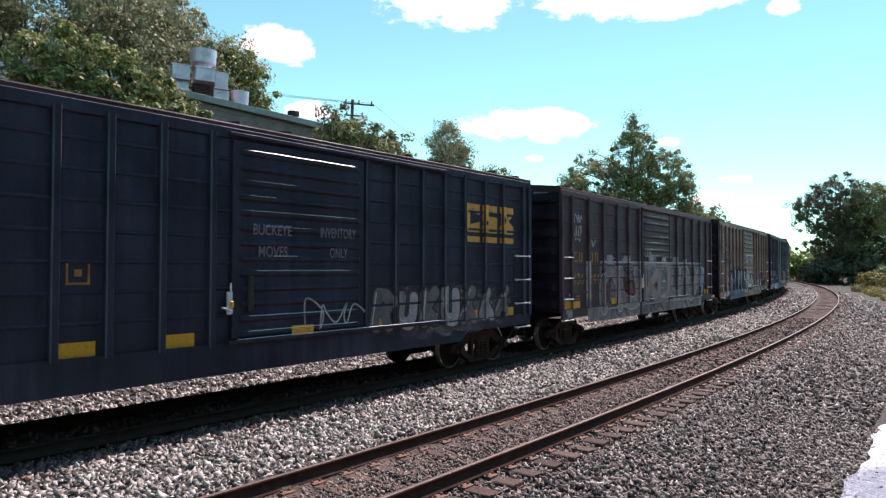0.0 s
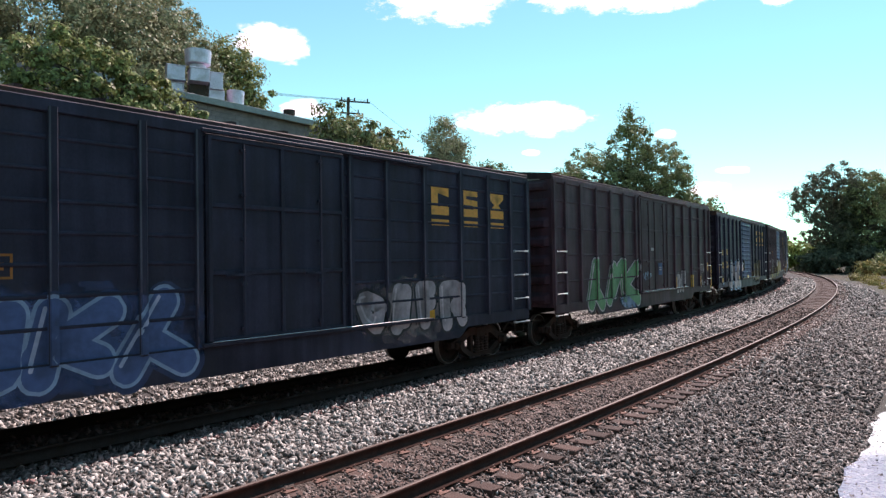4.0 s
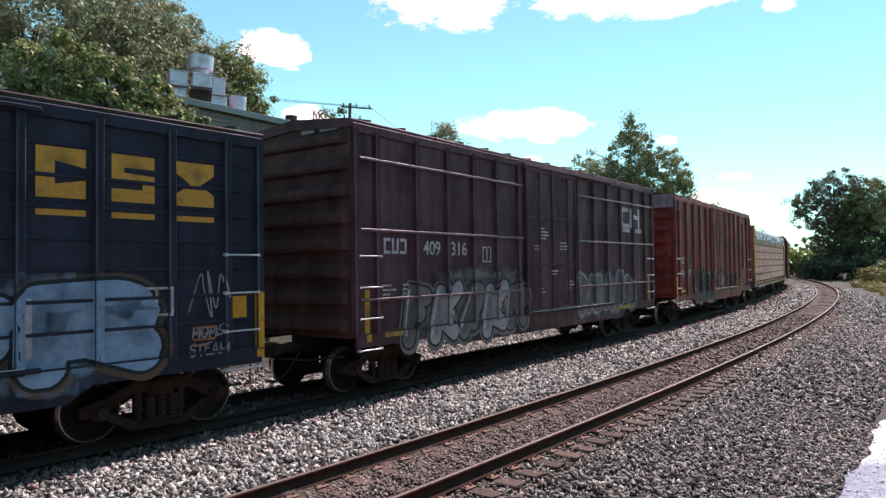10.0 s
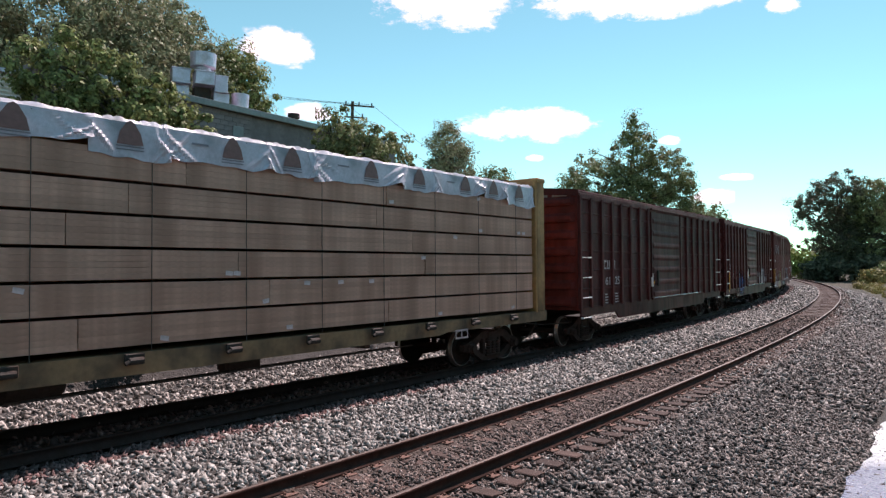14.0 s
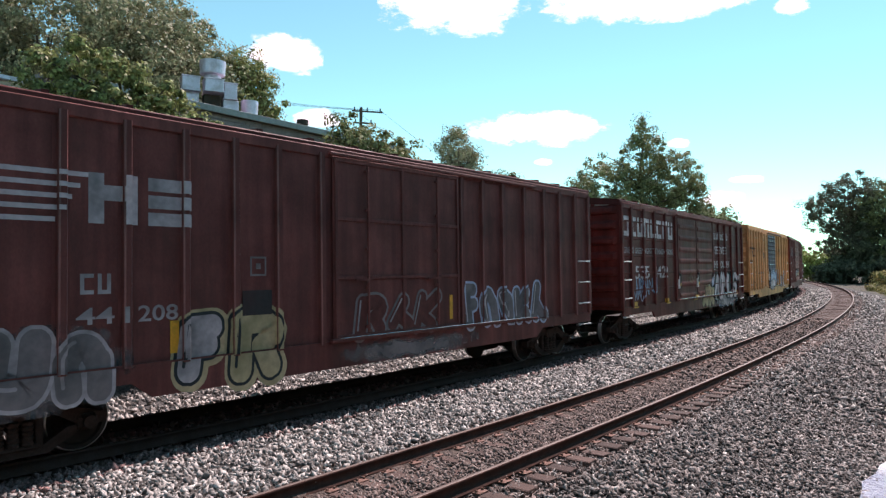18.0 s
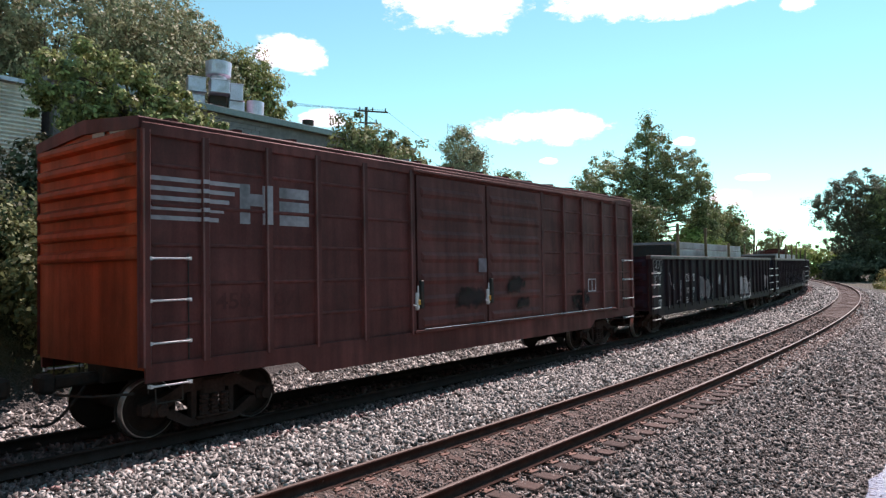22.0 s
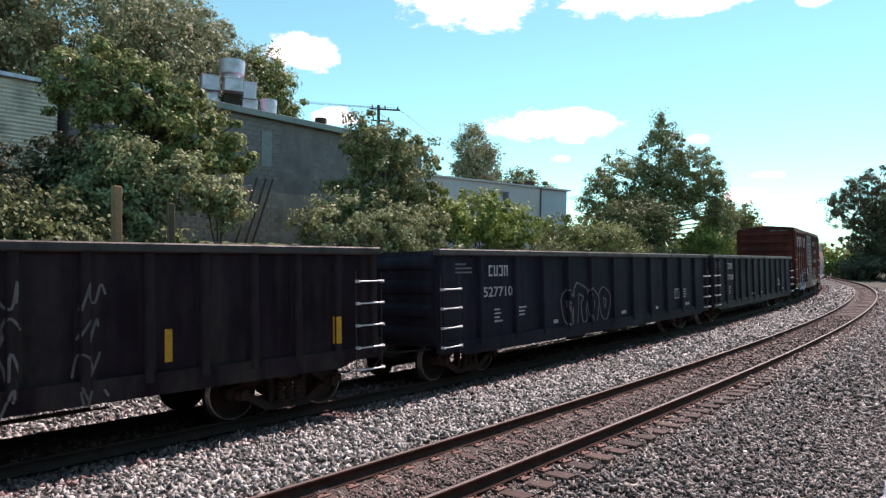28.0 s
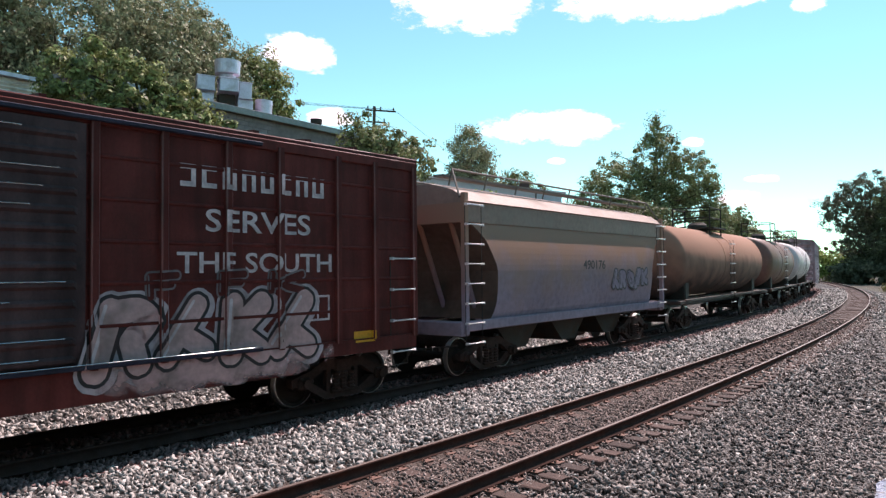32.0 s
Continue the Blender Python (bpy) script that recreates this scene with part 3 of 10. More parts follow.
def on_side(length, half, u, z, lift=0.004):
    """The pose of paint on the camera's side: its x runs towards the trailing end, its y up."""
    m = Matrix(((-1, 0, 0), (0, 0, 1), (0, 1, 0))).to_4x4()
    m.translation = (length / 2 - u, half + lift, z)
    return m


def quads_bm(rects, thick=0.002):
    """Flat paint of several rectangles (a, b, width, height)."""
    bm = bmesh.new()
    for a, b, w, h_ in rects:
        add_box(bm, a + w / 2, b + h_ / 2, 0, w, h_, thick)
    return bm


def add_bars(car, length, half, u, z, rects, material, name="marking", label="", lift=0.004):
    ob = part(name, quads_bm(rects), material, car, label)
    ob.matrix_basis = on_side(length, half, u, z, lift)
    return ob


# the strokes of hand-drawn letters on a grid of ten by ten: points are pairs of digits
STROKES = {
    "A": "004990 2373", "B": "0009 0979877505 0575937000", "C": "9879290600309093", "D": "0009 0969979260 6000", "E": "990900 90000 0565", "F": "0009 0999 0575",
    "G": "98692905021060904444", "H": "0009 9099 0494", "I": "4049", "J": "9993602010", "K": "0009 9904 0490", "L": "090090", "M": "0009429990", "N": "00099099",
    "O": "2906023070939769", "P": "0009 0979977404", "R": "0009 0979977404 4490", "S": "98692906258461300002", "T": "0999 4940", "U": "090220709399", "V": "094099", "W": "0920477099",
    "X": "0990 9900", "Y": "094599 4540", "Z": "09990090",
    "arch": "0006396996 9690", "bowl": "090230709399 ", "hook": "0009 0969977464 6490", "bolt": "0069 69 3490", "loop": "38073270949638", "fork": "0009 0399 3390", "wave": "0059 5952 5299", "stem": "1019 1979 1565"}
ABSTRACT = ("arch", "bowl", "hook", "loop", "fork", "wave", "stem", "bolt")


def strokes_of(sign):
    out = []
    for word in STROKES[sign].split():
        pts = [(int(word[i]) / 9, int(word[i + 1]) / 9) for i in range(0, len(word) - 1, 2)]
        if len(pts) > 1:
            out.append(pts)
    return out


def smooth_line(pts, per=4, tight=0.5):
    """Points along a rounded line through pts."""
    p = [Vector((*q, 0)) for q in pts]
    if len(p) < 3:
        return p
    out = []
    for i in range(len(p) - 1):
        a, b, c_, d = p[max(i - 1, 0)], p[i], p[i + 1], p[min(i + 2, len(p) - 1)]
        m1, m2 = (c_ - a) * tight * 0.7, (d - b) * tight * 0.7
        for k in range(per):
            t = k / per
            out.append((2 * t ** 3 - 3 * t * t + 1) * b + (t ** 3 - 2 * t * t + t) * m1 + (3 * t * t - 2 * t ** 3) * c_ + (t ** 3 - t * t) * m2)
    return out + [p[-1]]


def add_stroke(bm, pts, r, z=0.0, cap=5):
    """A flat band of half width r through pts, with round ends."""
    n = len(pts)
    edge = []
    for i in range(n):
        d = (pts[min(i + 1, n - 1)] - pts[max(i - 1, 0)])
        d = d.normalized() if d.length > 1e-6 else Vector((1, 0, 0))
        edge.append((pts[i], d, Vector((-d.y, d.x, 0))))
    rows = []
    for end, sign in ((0, -1), (n - 1, 1)):
        q, d, s_ = edge[end]
        ring = []
        for k in range(1, cap):
            a = math.pi / 2 * k / cap
            ring.append([bm.verts.new(q + d * sign * r * math.sin(a) + s_ * e * r * math.cos(a) + Vector((0, 0, z))) for e in (-1, 1)])
        rows.append(ring)
    mid = [[bm.verts.new(q + s_ * e * r + Vector((0, 0, z))) for e in (-1, 1)] for q, d, s_ in edge]
    strip = rows[0][::-1] + mid + rows[1]
    for a, b in zip(strip, strip[1:]):
        f = bm.faces.new((a[0], b[0], b[1], a[1]))
        f.normal_update()
        if f.normal.z < 0:
            f.normal_flip()


def letter_bm(lines, r, dx=0.0, dy=0.0, part_of=1.0):
    bm = bmesh.new()
    for k, pts in enumerate(lines):
        m = max(2, int(len(pts) * part_of))
        add_stroke(bm, [q + Vector((dx, dy, 0)) for q in pts[:m]], r, 0.0002 * k)
    return bm


def add_graffiti(car, length, half, u0, u1, z0, z1, word, seed, fill, line, lift=0.006, wob=0.06, shade=None, halo=None, fat=1.0, shine=None):
    """A sprayed piece of fat outlined letters that lean and crowd together; word is what it says, or how many shapes it has."""
    rng = random.Random(seed)
    signs = list(word) if isinstance(word, str) else [rng.choice(ABSTRACT) for _ in range(word)]
    step = (u1 - u0) / len(signs)
    lean = rng.uniform(-0.1, 0.2)
    for i, sign in enumerate(signs):
        h_ = (z1 - z0) * rng.uniform(0.84, 1.0)
        w = step * rng.uniform(1.0, 1.16)
        edge = min(0.05, 0.05 * (z1 - z0) + 0.008)
        r = min(0.19 * w, 0.15 * h_) * fat * rng.uniform(0.92, 1.1)
        bw, bh = max(0.05, w - 2 * (r + edge)), max(0.05, h_ - 2 * (r + edge))
        du, dz = u0 + step * i - (w - step) / 2 + r + edge, z0 + (z1 - z0 - h_) * rng.random() + r + edge
        turn, ph = rng.uniform(-0.09, 0.09), rng.uniform(0, 6)
        lines = []
        for pts in strokes_of(sign):
            q = [(x * bw + rng.uniform(-1, 1) * wob * bw * 0.5, y * bh + rng.uniform(-1, 1) * wob * bh * 0.35) for x, y in pts]
            q = [(x + (lean + turn) * (y - bh / 2) + 0.03 * math.sin(y * 4 + ph), y + turn * (x - bw / 2)) for x, y in q]
            lines.append(smooth_line(q, 4, 0.5 if len(q) > 3 else 0.3))
        g = part("graffiti_letter", letter_bm(lines, r + edge), line, car, "sprayed letter " + sign.lower() if len(sign) == 1 else "outlined sprayed graffiti shape")
        g.matrix_basis = on_side(length, half, du, dz, lift + 0.0012 * (i % 2))
        part("fill", letter_bm(lines, r), fill if not shade or i % 2 else shade, g).location.z = 0.0030
        if halo:
            part("halo", letter_bm(lines, r + edge * 2.3, 0.02, -0.02), halo, g).location.z = -0.0035
        part("highlight", letter_bm(lines[:1], max(0.012, r * 0.14), -r * 0.45, r * 0.35, 0.6), shine or line, g).location.z = 0.0042


def add_tag(car, length, half, u, z, w, h_, word, seed, material, lift=0.006, thick=0.016):
    """A thin hand-written tag, letter by letter."""
    rng = random.Random(seed)
    step = w / len(word)
    for i, ch in enumerate(word):
        if ch == " ":
            continue
        lines = []
        for pts in strokes_of(ch):
            q = [((x + 0.25 * (y - 0.5)) * step * 0.72 + rng.uniform(-1, 1) * 0.05 * step, y * h_ * rng.uniform(0.9, 1.08) + rng.uniform(-1, 1) * 0.05 * h_) for x, y in pts]
            lines.append(smooth_line(q, 3))
        g = part("graffiti_letter", letter_bm(lines, thick), material, car, "thin hand-sprayed letter " + ch.lower())
        g.matrix_basis = on_side(length, half, u + i * step, z + rng.uniform(-0.05, 0.05) * h_, lift)


def add_scrawl(car, length, half, u, z, w, h_, seed, material, lift=0.005, thick=0.022, strokes=5):
    """A thin sprayed scrawl, one running line of loops."""
    rng = random.Random(seed)
    pts = []
    for k in range(strokes * 3):
        pts.append((w * (k / 3 + rng.uniform(-0.35, 0.55)) / strokes, h_ * ((0.1, 0.9, 0.45)[k % 3] + rng.uniform(-0.16, 0.16))))
    bm = bmesh.new()
    add_stroke(bm, smooth_line(pts, 5, 0.75), thick * 0.75)
    ob = part("graffiti_tag", bm, material, car, "thin sprayed graffiti scrawl")
    ob.matrix_basis = on_side(length, half, u, z, lift)
    return ob


# ---- box cars ----
def corrugated_end_bm(width, z0, z1, ribs, peak, depth=0.13, low=0.0):
    """An end wall with rounded ribs across it; x outwards."""
    bm = bmesh.new()
    half = width / 2
    cols = [(-half, 0), (-half + 0.10, 0), (-half + 0.20, 1), (half - 0.20, 1), (half - 0.10, 0), (half, 0)]
    steps = [(0.0, 0.0), (low, 0.0)] if low > 0 else [(0.0, 0.0)]
    for i in range(ribs):
        a = low + (1 - low) * (i + 0.2) / ribs
        w = (1 - low) / ribs
        steps += [(a, 0.0), (a + 0.07 * w, 0.85), (a + 0.2 * w, 1.0), (a + 0.4 * w, 0.9), (a + 0.52 * w, 0.35), (a + 0.6 * w, 0.0)]
    steps.append((1.0, 0.0))
    rows = [[bm.verts.new((depth * d * k, y, z0 + (z1 - z0) * a)) for y, k in cols] for a, d in steps]
    top = [bm.verts.new((0, y, z1 + peak * (1 - abs(y) / half))) for y, _ in cols]
    rows.append(top)
    for p, q in zip(rows, rows[1:]):
        for i in range(len(cols) - 1):
            bm.faces.new((p[i], p[i + 1], q[i + 1], q[i]))
    geom = bm.faces[:]
    r = bmesh.ops.extrude_face_region(bm, geom=geom)
    for v in r["geom"]:
        if isinstance(v, bmesh.types.BMVert):
            v.co.x = -0.05
    bmesh.ops.recalc_face_normals(bm, faces=bm.faces[:])
    return bm


def roof_bm(length, half, z, peak, ribs):
    bm = bmesh.new()
    n = 6
    prof = [(-half - 0.02, z - 0.16), (-half - 0.02, z - 0.02)] + [(-half + 2 * half * i / n, z + peak * (1 - abs(2 * i / n - 1))) for i in range(n + 1)] + [(half + 0.02, z - 0.02), (half + 0.02, z - 0.16)]
    prof += [(half - 0.05, z - 0.16), (0, z - 0.05), (-half + 0.05, z - 0.16)]
    prism(bm, prof, -length / 2 - 0.03, length / 2 + 0.03, "YZ")
    for i in range(ribs):
        x = -length / 2 + length * (i + 0.5) / ribs
        for s in (-1, 1):
            vs = add_box(bm, 0, 0, 0, 0.09, half * 0.98, 0.05)
            m = Matrix.Translation((x, s * half / 2, z + peak / 2 + 0.02)) @ Matrix.Rotation(-s * math.atan2(peak, half), 4, "X")
            bmesh.ops.transform(bm, matrix=m, verts=vs)
    return bm


def rib_bm(z0, z1, w=0.12, d=0.08):
    """A pressed side post: a flanged hat section with worn shoulders that carry a painted glint."""
    bm = bmesh.new()
    out = [(-w * 0.7, 0.0), (-w * 0.7, 0.002), (-w * 0.42, 0.002), (-w * 0.36, d * 0.74), (-w * 0.25, d), (w * 0.25, d), (w * 0.36, d * 0.74), (w * 0.42, 0.002), (w * 0.7, 0.002), (w * 0.7, 0.0)]
    p = [bm.verts.new((a, b, z0)) for a, b in out]
    q = [bm.verts.new((a, b, z1)) for a, b in out]
    for i in range(len(out)):
        j = (i + 1) % len(out)
        f = bm.faces.new((p[i], p[j], q[j], q[i]))
        f.material_index = 1 if i in (3, 5) else 0
    bm.faces.new(p)
    bm.faces.new(q)
    bmesh.ops.recalc_face_normals(bm, faces=bm.faces[:])
    return bm


TONES = {}


def worn_edge(paint):
    """The shoulders of the posts: the same paint rubbed pale and smooth, with their glint painted in."""
    r, g, b = TONES[paint.name]
    return paint_mat("worn_edge_" + paint.name, (r * 1.5 + 0.022, g * 1.5 + 0.022, b * 1.5 + 0.022), (r, g, b), 0.4, 0.5, 0.35, 0.4)


# metal of the thin strips added as glints on door ribs and tracks
M_GLINT = mat("rubbed_bright_metal", (0.62, 0.62, 0.62), 0.24, 0.9, 0.15, 10, 0.05)


def sliding_door_bm(w, z0, z1, ribs, depth=0.045):
    """A door with pressed ribs across it; y outwards, x along."""
    bm = bmesh.new()
    n = ribs * 6
    rows = []
    xs = [(-w / 2, 0), (-w / 2 + 0.10, 0), (-w / 2 + 0.16, 1), (w / 2 - 0.16, 1), (w / 2 - 0.10, 0), (w / 2, 0)]
    for i in range(n + 1):
        a = i / n
        ph = (a * ribs) % 1.0
        d = depth * max(0.0, math.sin(ph * 2 * math.pi)) ** 0.5 if 0.01 < a < 0.99 else 0
        rows.append([bm.verts.new((x, 0.05 + d * k, z0 + (z1 - z0) * a)) for x, k in xs])
    for p, q in zip(rows, rows[1:]):
        for i in range(len(xs) - 1):
            bm.faces.new((p[i], p[i + 1], q[i + 1], q[i]))
    r = bmesh.ops.extrude_face_region(bm, geom=bm.faces[:])
    for v in r["geom"]:
        if isinstance(v, bmesh.types.BMVert):
            v.co.y = 0
    bmesh.ops.recalc_face_normals(bm, faces=bm.faces[:])
    return bm


def plug_door_bm(w, z0, z1):
    """A flat plug door in panels with rails across it."""
    bm = bmesh.new()
    add_box(bm, 0, 0.02, (z0 + z1) / 2, w, 0.04, z1 - z0, 0.01)
    return bm


def add_door_rails(door, w, z0, z1, material):
    """The rails and stiles of a plug door."""
    for k in range(4):
        part("door_rail", shared(("door_rail", round(w, 2), material.name), lambda: box_mesh(w * 0.96, 0.03, 0.07, 0.008), material), None, door).location = (0, 0.055, z0 + (z1 - z0) * (k / 3) * 0.97 + 0.04)
    for x in (-w / 2 + 0.05, w / 2 - 0.05, 0):
        part("door_stile", shared(("door_stile", round(z1 - z0, 2), material.name), lambda: box_mesh(0.07, 0.028, (z1 - z0) * 0.98, 0.008), material), None, door).location = (x, 0.058, (z0 + z1) / 2)


def lock_rod_bm(z0, z1):
    """One upright locking bar with its brackets."""
    bm = bmesh.new()
    add_rod(bm, (0, 0.10, z0 + 0.05), (0, 0.10, z1 - 0.05), 0.022)
    for k in range(5):
        add_box(bm, 0, 0.085, z0 + 0.15 + (z1 - z0 - 0.3) * k / 4, 0.10, 0.05, 0.06, 0.01)
    add_box(bm, 0.12, 0.11, z0 + (z1 - z0) * 0.32, 0.42, 0.025, 0.04)
    return bm


def sill_bm(length, z, drop, half, taper, thick=0.05, end=0.25):
    """A side sill, deeper between the trucks."""
    bm = bmesh.new()
    a = length / 2
    out = [(-a, z), (a, z), (a, z - end), (taper + 0.3, z - end), (taper, z - drop), (-taper, z - drop), (-taper - 0.3, z - end), (-a, z - end)]
    prism(bm, out, half - thick, half, "XZ")
    return bm


M_DIMSTENCIL = mat("dim_stencil", (0.26, 0.22, 0.19), 0.7)


def reservoir_bm():
    bm = bmesh.new()
    lathe(bm, [(-0.42, 0.05), (-0.40, 0.15), (-0.34, 0.2), (0.34, 0.2), (0.40, 0.15), (0.42, 0.05)], 14, "X")
    return bm


def add_underframe(car, length, floor):
    """Air tank, brake cylinder and rods between the trucks."""
    put(part("air_tank", shared("air_tank", reservoir_bm, M_STEEL_DARK), None, car, "grimy air tank under the floor"), length * 0.06, 0.75, floor - 0.32)
    put(part("brake_cylinder", shared("brake_cylinder", lambda: box_mesh(0.7, 0.32, 0.34, 0.05), M_STEEL_DARK), None, car), -length * 0.09, 0.7, floor - 0.34)
    for y, z in ((0.55, 0.5), (1.15, 0.42)):
        bm = bmesh.new()
        add_rod(bm, (-length * 0.27, y, floor - z), (length * 0.27, y, floor - z - 0.06), 0.016, 6)
        part("brake_rod", bm, M_STEEL_DARK, car)
    for x in (-length * 0.2, length * 0.16):
        put(part("cross_bearer", shared("cross_bearer", lambda: box_mesh(0.16, 2.7, 0.3, 0.02), M_STEEL_DARK), None, car), x, 0, floor - 0.18)


def box_car(front, rear, paint, roof_paint=None, end_paint=None, label="", posts=7, door="slide", door_at=0.5, door_w=3.05, door_paint=None,
            eave=4.42, floor=1.14, drop=0.36, bolster=None, ends=7, peak=0.16, rib_paint=None, two_doors=False, belts=(), end_cap=None, seams=5, end_low=0.0, at=(), doors=None):
    """Builds one box car and returns it with its length and half width."""
    length, half = rear - front, 1.56
    bolster = bolster or length / 2 - 1.42
    if doors:
        door_at, door_w = (doors[0] + doors[1]) / 2 / length, (doors[1] - doors[0]) if not two_doors else (doors[1] - doors[0] - 0.06) / 2
    roof_paint, end_paint, door_paint, rib_paint = roof_paint or paint, end_paint or paint, door_paint or paint, rib_paint or paint
    car = tagged(new("box_car"), label, "box car", "cars of the freight train")
    # body: wall sheets, floor and centre sill
    part("body", box_mesh(length - 0.06, 2 * half, eave - floor - 0.02, 0.0, cz=(eave + floor) / 2), paint, car)
    part("centre_sill", box_mesh(length - 0.3, 0.5, 0.36, 0.02, cz=floor - 0.18), M_STEEL_DARK, car)
    part("roof", roof_bm(length, half, eave + 0.06, peak, 15), roof_paint, car, "ribbed steel roof")
    for s in (1, -1):
        e = part("end_wall", shared(("end_wall", ends, round(eave, 2), round(floor, 2), end_paint.name, end_low), lambda: corrugated_end_bm(2 * half, floor - 0.06, eave, ends, peak, low=end_low), end_paint), None, car)
        put(e, s * (length / 2 - 0.02), 0, 0, 0, 0, 0 if s > 0 else 180)
        if end_cap:
            c = part("end_cap", box_mesh(0.16, 2 * half + 0.01, 0.5, 0.01, cx=0.08, cz=eave - 0.2), end_cap, car, "grey panel across the top of the end")
            put(c, s * (length / 2 - 0.02), 0, 0, 0, 0, 0 if s > 0 else 180)
    dc = length / 2 - length * door_at
    dws = door_w if not two_doors else door_w * 2 + 0.06
    for s in (1, -1):
        turn = 0 if s > 0 else 180
        # posts each side of the door
        where = list(at)
        if not where:
            for k in range(2):
                a = 0.08 if k == 0 else length / 2 - dc + dws / 2 + 0.12
                b = length / 2 - dc - dws / 2 - 0.12 if k == 0 else length - 0.08
                n = max(2, round(posts * (b - a) / ((length - dws) / 2)))
                where += [a + (b - a) * i / (n - 1) for i in range(n)]
        if s > 0:
            RELIEF[car.name] = (where, 0.15, 0.085, [(length / 2 - dc - dws / 2, length / 2 - dc + dws / 2, {"slide": 0.116, "slide4": 0.103, "plug": 0.063}[door])], floor, length, half, 0.046)
        for u in where:
            r = part("side_post", shared(("side_post", round(eave, 2), round(floor, 2), rib_paint.name), lambda: rib_bm(floor - 0.02, eave - 0.12, 0.15, 0.085), (rib_paint, worn_edge(rib_paint))), None, car)
            put(r, (length / 2 - u) * s, s * half, 0, 0, 0, turn)
        dmesh = {"slide": lambda: sliding_door_bm(door_w, floor + 0.08, eave - 0.2, 13), "slide4": lambda: sliding_door_bm(door_w, floor + 0.08, eave - 0.2, 7, 0.032),
                 "plug": lambda: plug_door_bm(door_w, floor + 0.04, eave - 0.15)}[door]
        for off in ((0,) if not two_doors else (-door_w / 2 - 0.03, door_w / 2 + 0.03)):
            d = part("door", shared(("door", door, round(door_w, 2), round(eave, 2), door_paint.name), dmesh, door_paint), None, car)
            put(d, (dc + off) * s, s * (half + 0.02), 0, 0, 0, turn)
            if door == "slide":
                gr = random.Random(int(front))
                for k in range(13):
                    ln = gr.choice((0.5, 0.9, 1.4, 2.0, door_w - 0.5))
                    x = gr.uniform(-1, 1) * (door_w - 0.45 - ln) / 2
                    if gr.random() < 0.75:
                        e_ = part("worn_edge", shared(("worn_edge", round(ln, 1)), lambda: box_mesh(ln, 0.018, 0.014, 0.006), M_GLINT), None, d, "bare worn metal strip added for the glint on a door rib")
                        e_.location = (x, 0.10, floor + 0.08 + (eave - floor - 0.28) * (k + 0.42) / 13)
            if door == "plug":
                add_door_rails(d, door_w, floor + 0.04, eave - 0.15, door_paint)
                for x in (-door_w * 0.28, door_w * 0.28):
                    part("lock_rod", shared(("lock_rod", round(eave, 2), rib_paint.name), lambda: lock_rod_bm(floor + 0.08, eave - 0.2), rib_paint), None, d).location.x = x
            else:
                part("door_handle", shared("door_handle", lambda: box_mesh(0.10, 0.08, 0.55, 0.02, cx=1.1, cy=0.08, cz=floor + 0.75), M_STEEL_DARK), None, d)
            if door != "plug":
                lt = part("door_latch", shared("door_latch", latch_bm, M_RUNG), None, d, "worn door latch with a bright handle")
                put(lt, door_w / 2 + 0.06, 0.05, floor + 0.62)
                put(part("latch_tag", shared("latch_tag", lambda: box_mesh(0.06, 0.02, 0.10, 0.01), M_YELLOW), None, lt, "small yellow tag"), 0.0, 0.085, -0.02)
        # door tracks
        for zz, ln in ((floor + 0.03, dws * 1.9), (eave - 0.12, dws * 1.9)):
            t_ = part("door_track", shared(("door_track", round(ln, 1)), lambda: box_mesh(ln, 0.07, 0.06, 0.01), rib_paint), None, car)
            put(t_, s * (dc - dws * 0.42), s * (half + 0.09), zz)
            if zz < 2:
                put(part("worn_edge", shared(("track_edge", round(ln, 1)), lambda: box_mesh(ln * 0.94, 0.03, 0.014, 0.005), M_GLINT), None, t_, "rubbed edge of the door track, brightened for its shine"), 0, s * 0.025, 0.036)
        tr_ = part("top_rail", shared(("top_rail", round(length, 2), rib_paint.name), lambda: box_mesh(length - 0.02, 0.06, 0.17, 0.012), rib_paint), None, car)
        put(tr_, 0, s * (half + 0.012), eave - 0.10)
        sl = part("side_sill", shared(("side_sill", round(length, 2), round(drop, 2), paint.name), lambda: sill_bm(length - 0.1, floor + 0.02, drop + 0.1, half + 0.045, length / 2 - 2.95), paint), None, car)
        put(sl, 0, 0, 0, 0, 0, turn)
        for bz in belts:
            b_ = part("belt_rail", shared(("belt_rail", round((length - dws) / 2, 1)), lambda: box_mesh((length - dws) / 2 - 0.3, 0.03, 0.05, 0.008), worn_edge(rib_paint)), None, car)
            put(b_, s * (dc + dws / 2 + (length / 2 - dc - dws / 2) / 2), s * (half + 0.075), bz)
            b_ = part("belt_rail", SHARED[("belt_rail", round((length - dws) / 2, 1))], None, car)
            put(b_, s * (dc - dws / 2 - (length / 2 + dc - dws / 2) / 2), s * (half + 0.075), bz)
        for k in range(seams):
            sm = part("panel_seam", shared(("panel_seam", round(length, 1), paint.name), lambda: box_mesh(length - 0.3, 0.06, 0.06, 0.019), paint), None, car)
            put(sm, 0, s * (half - 0.009), floor + 0.25 + (eave - floor - 0.55) * (k + 0.5) / seams)
        # ladders: short at one end of each side, tall at the other
        add_ladder(car, s * (length / 2 - 0.40), s * (half + 0.005), floor - 0.33, floor + 1.45, turn, 0.57)
        add_ladder(car, -s * (length / 2 - 0.40), s * (half + 0.005), floor - 0.33, floor + 1.45, turn, 0.57)
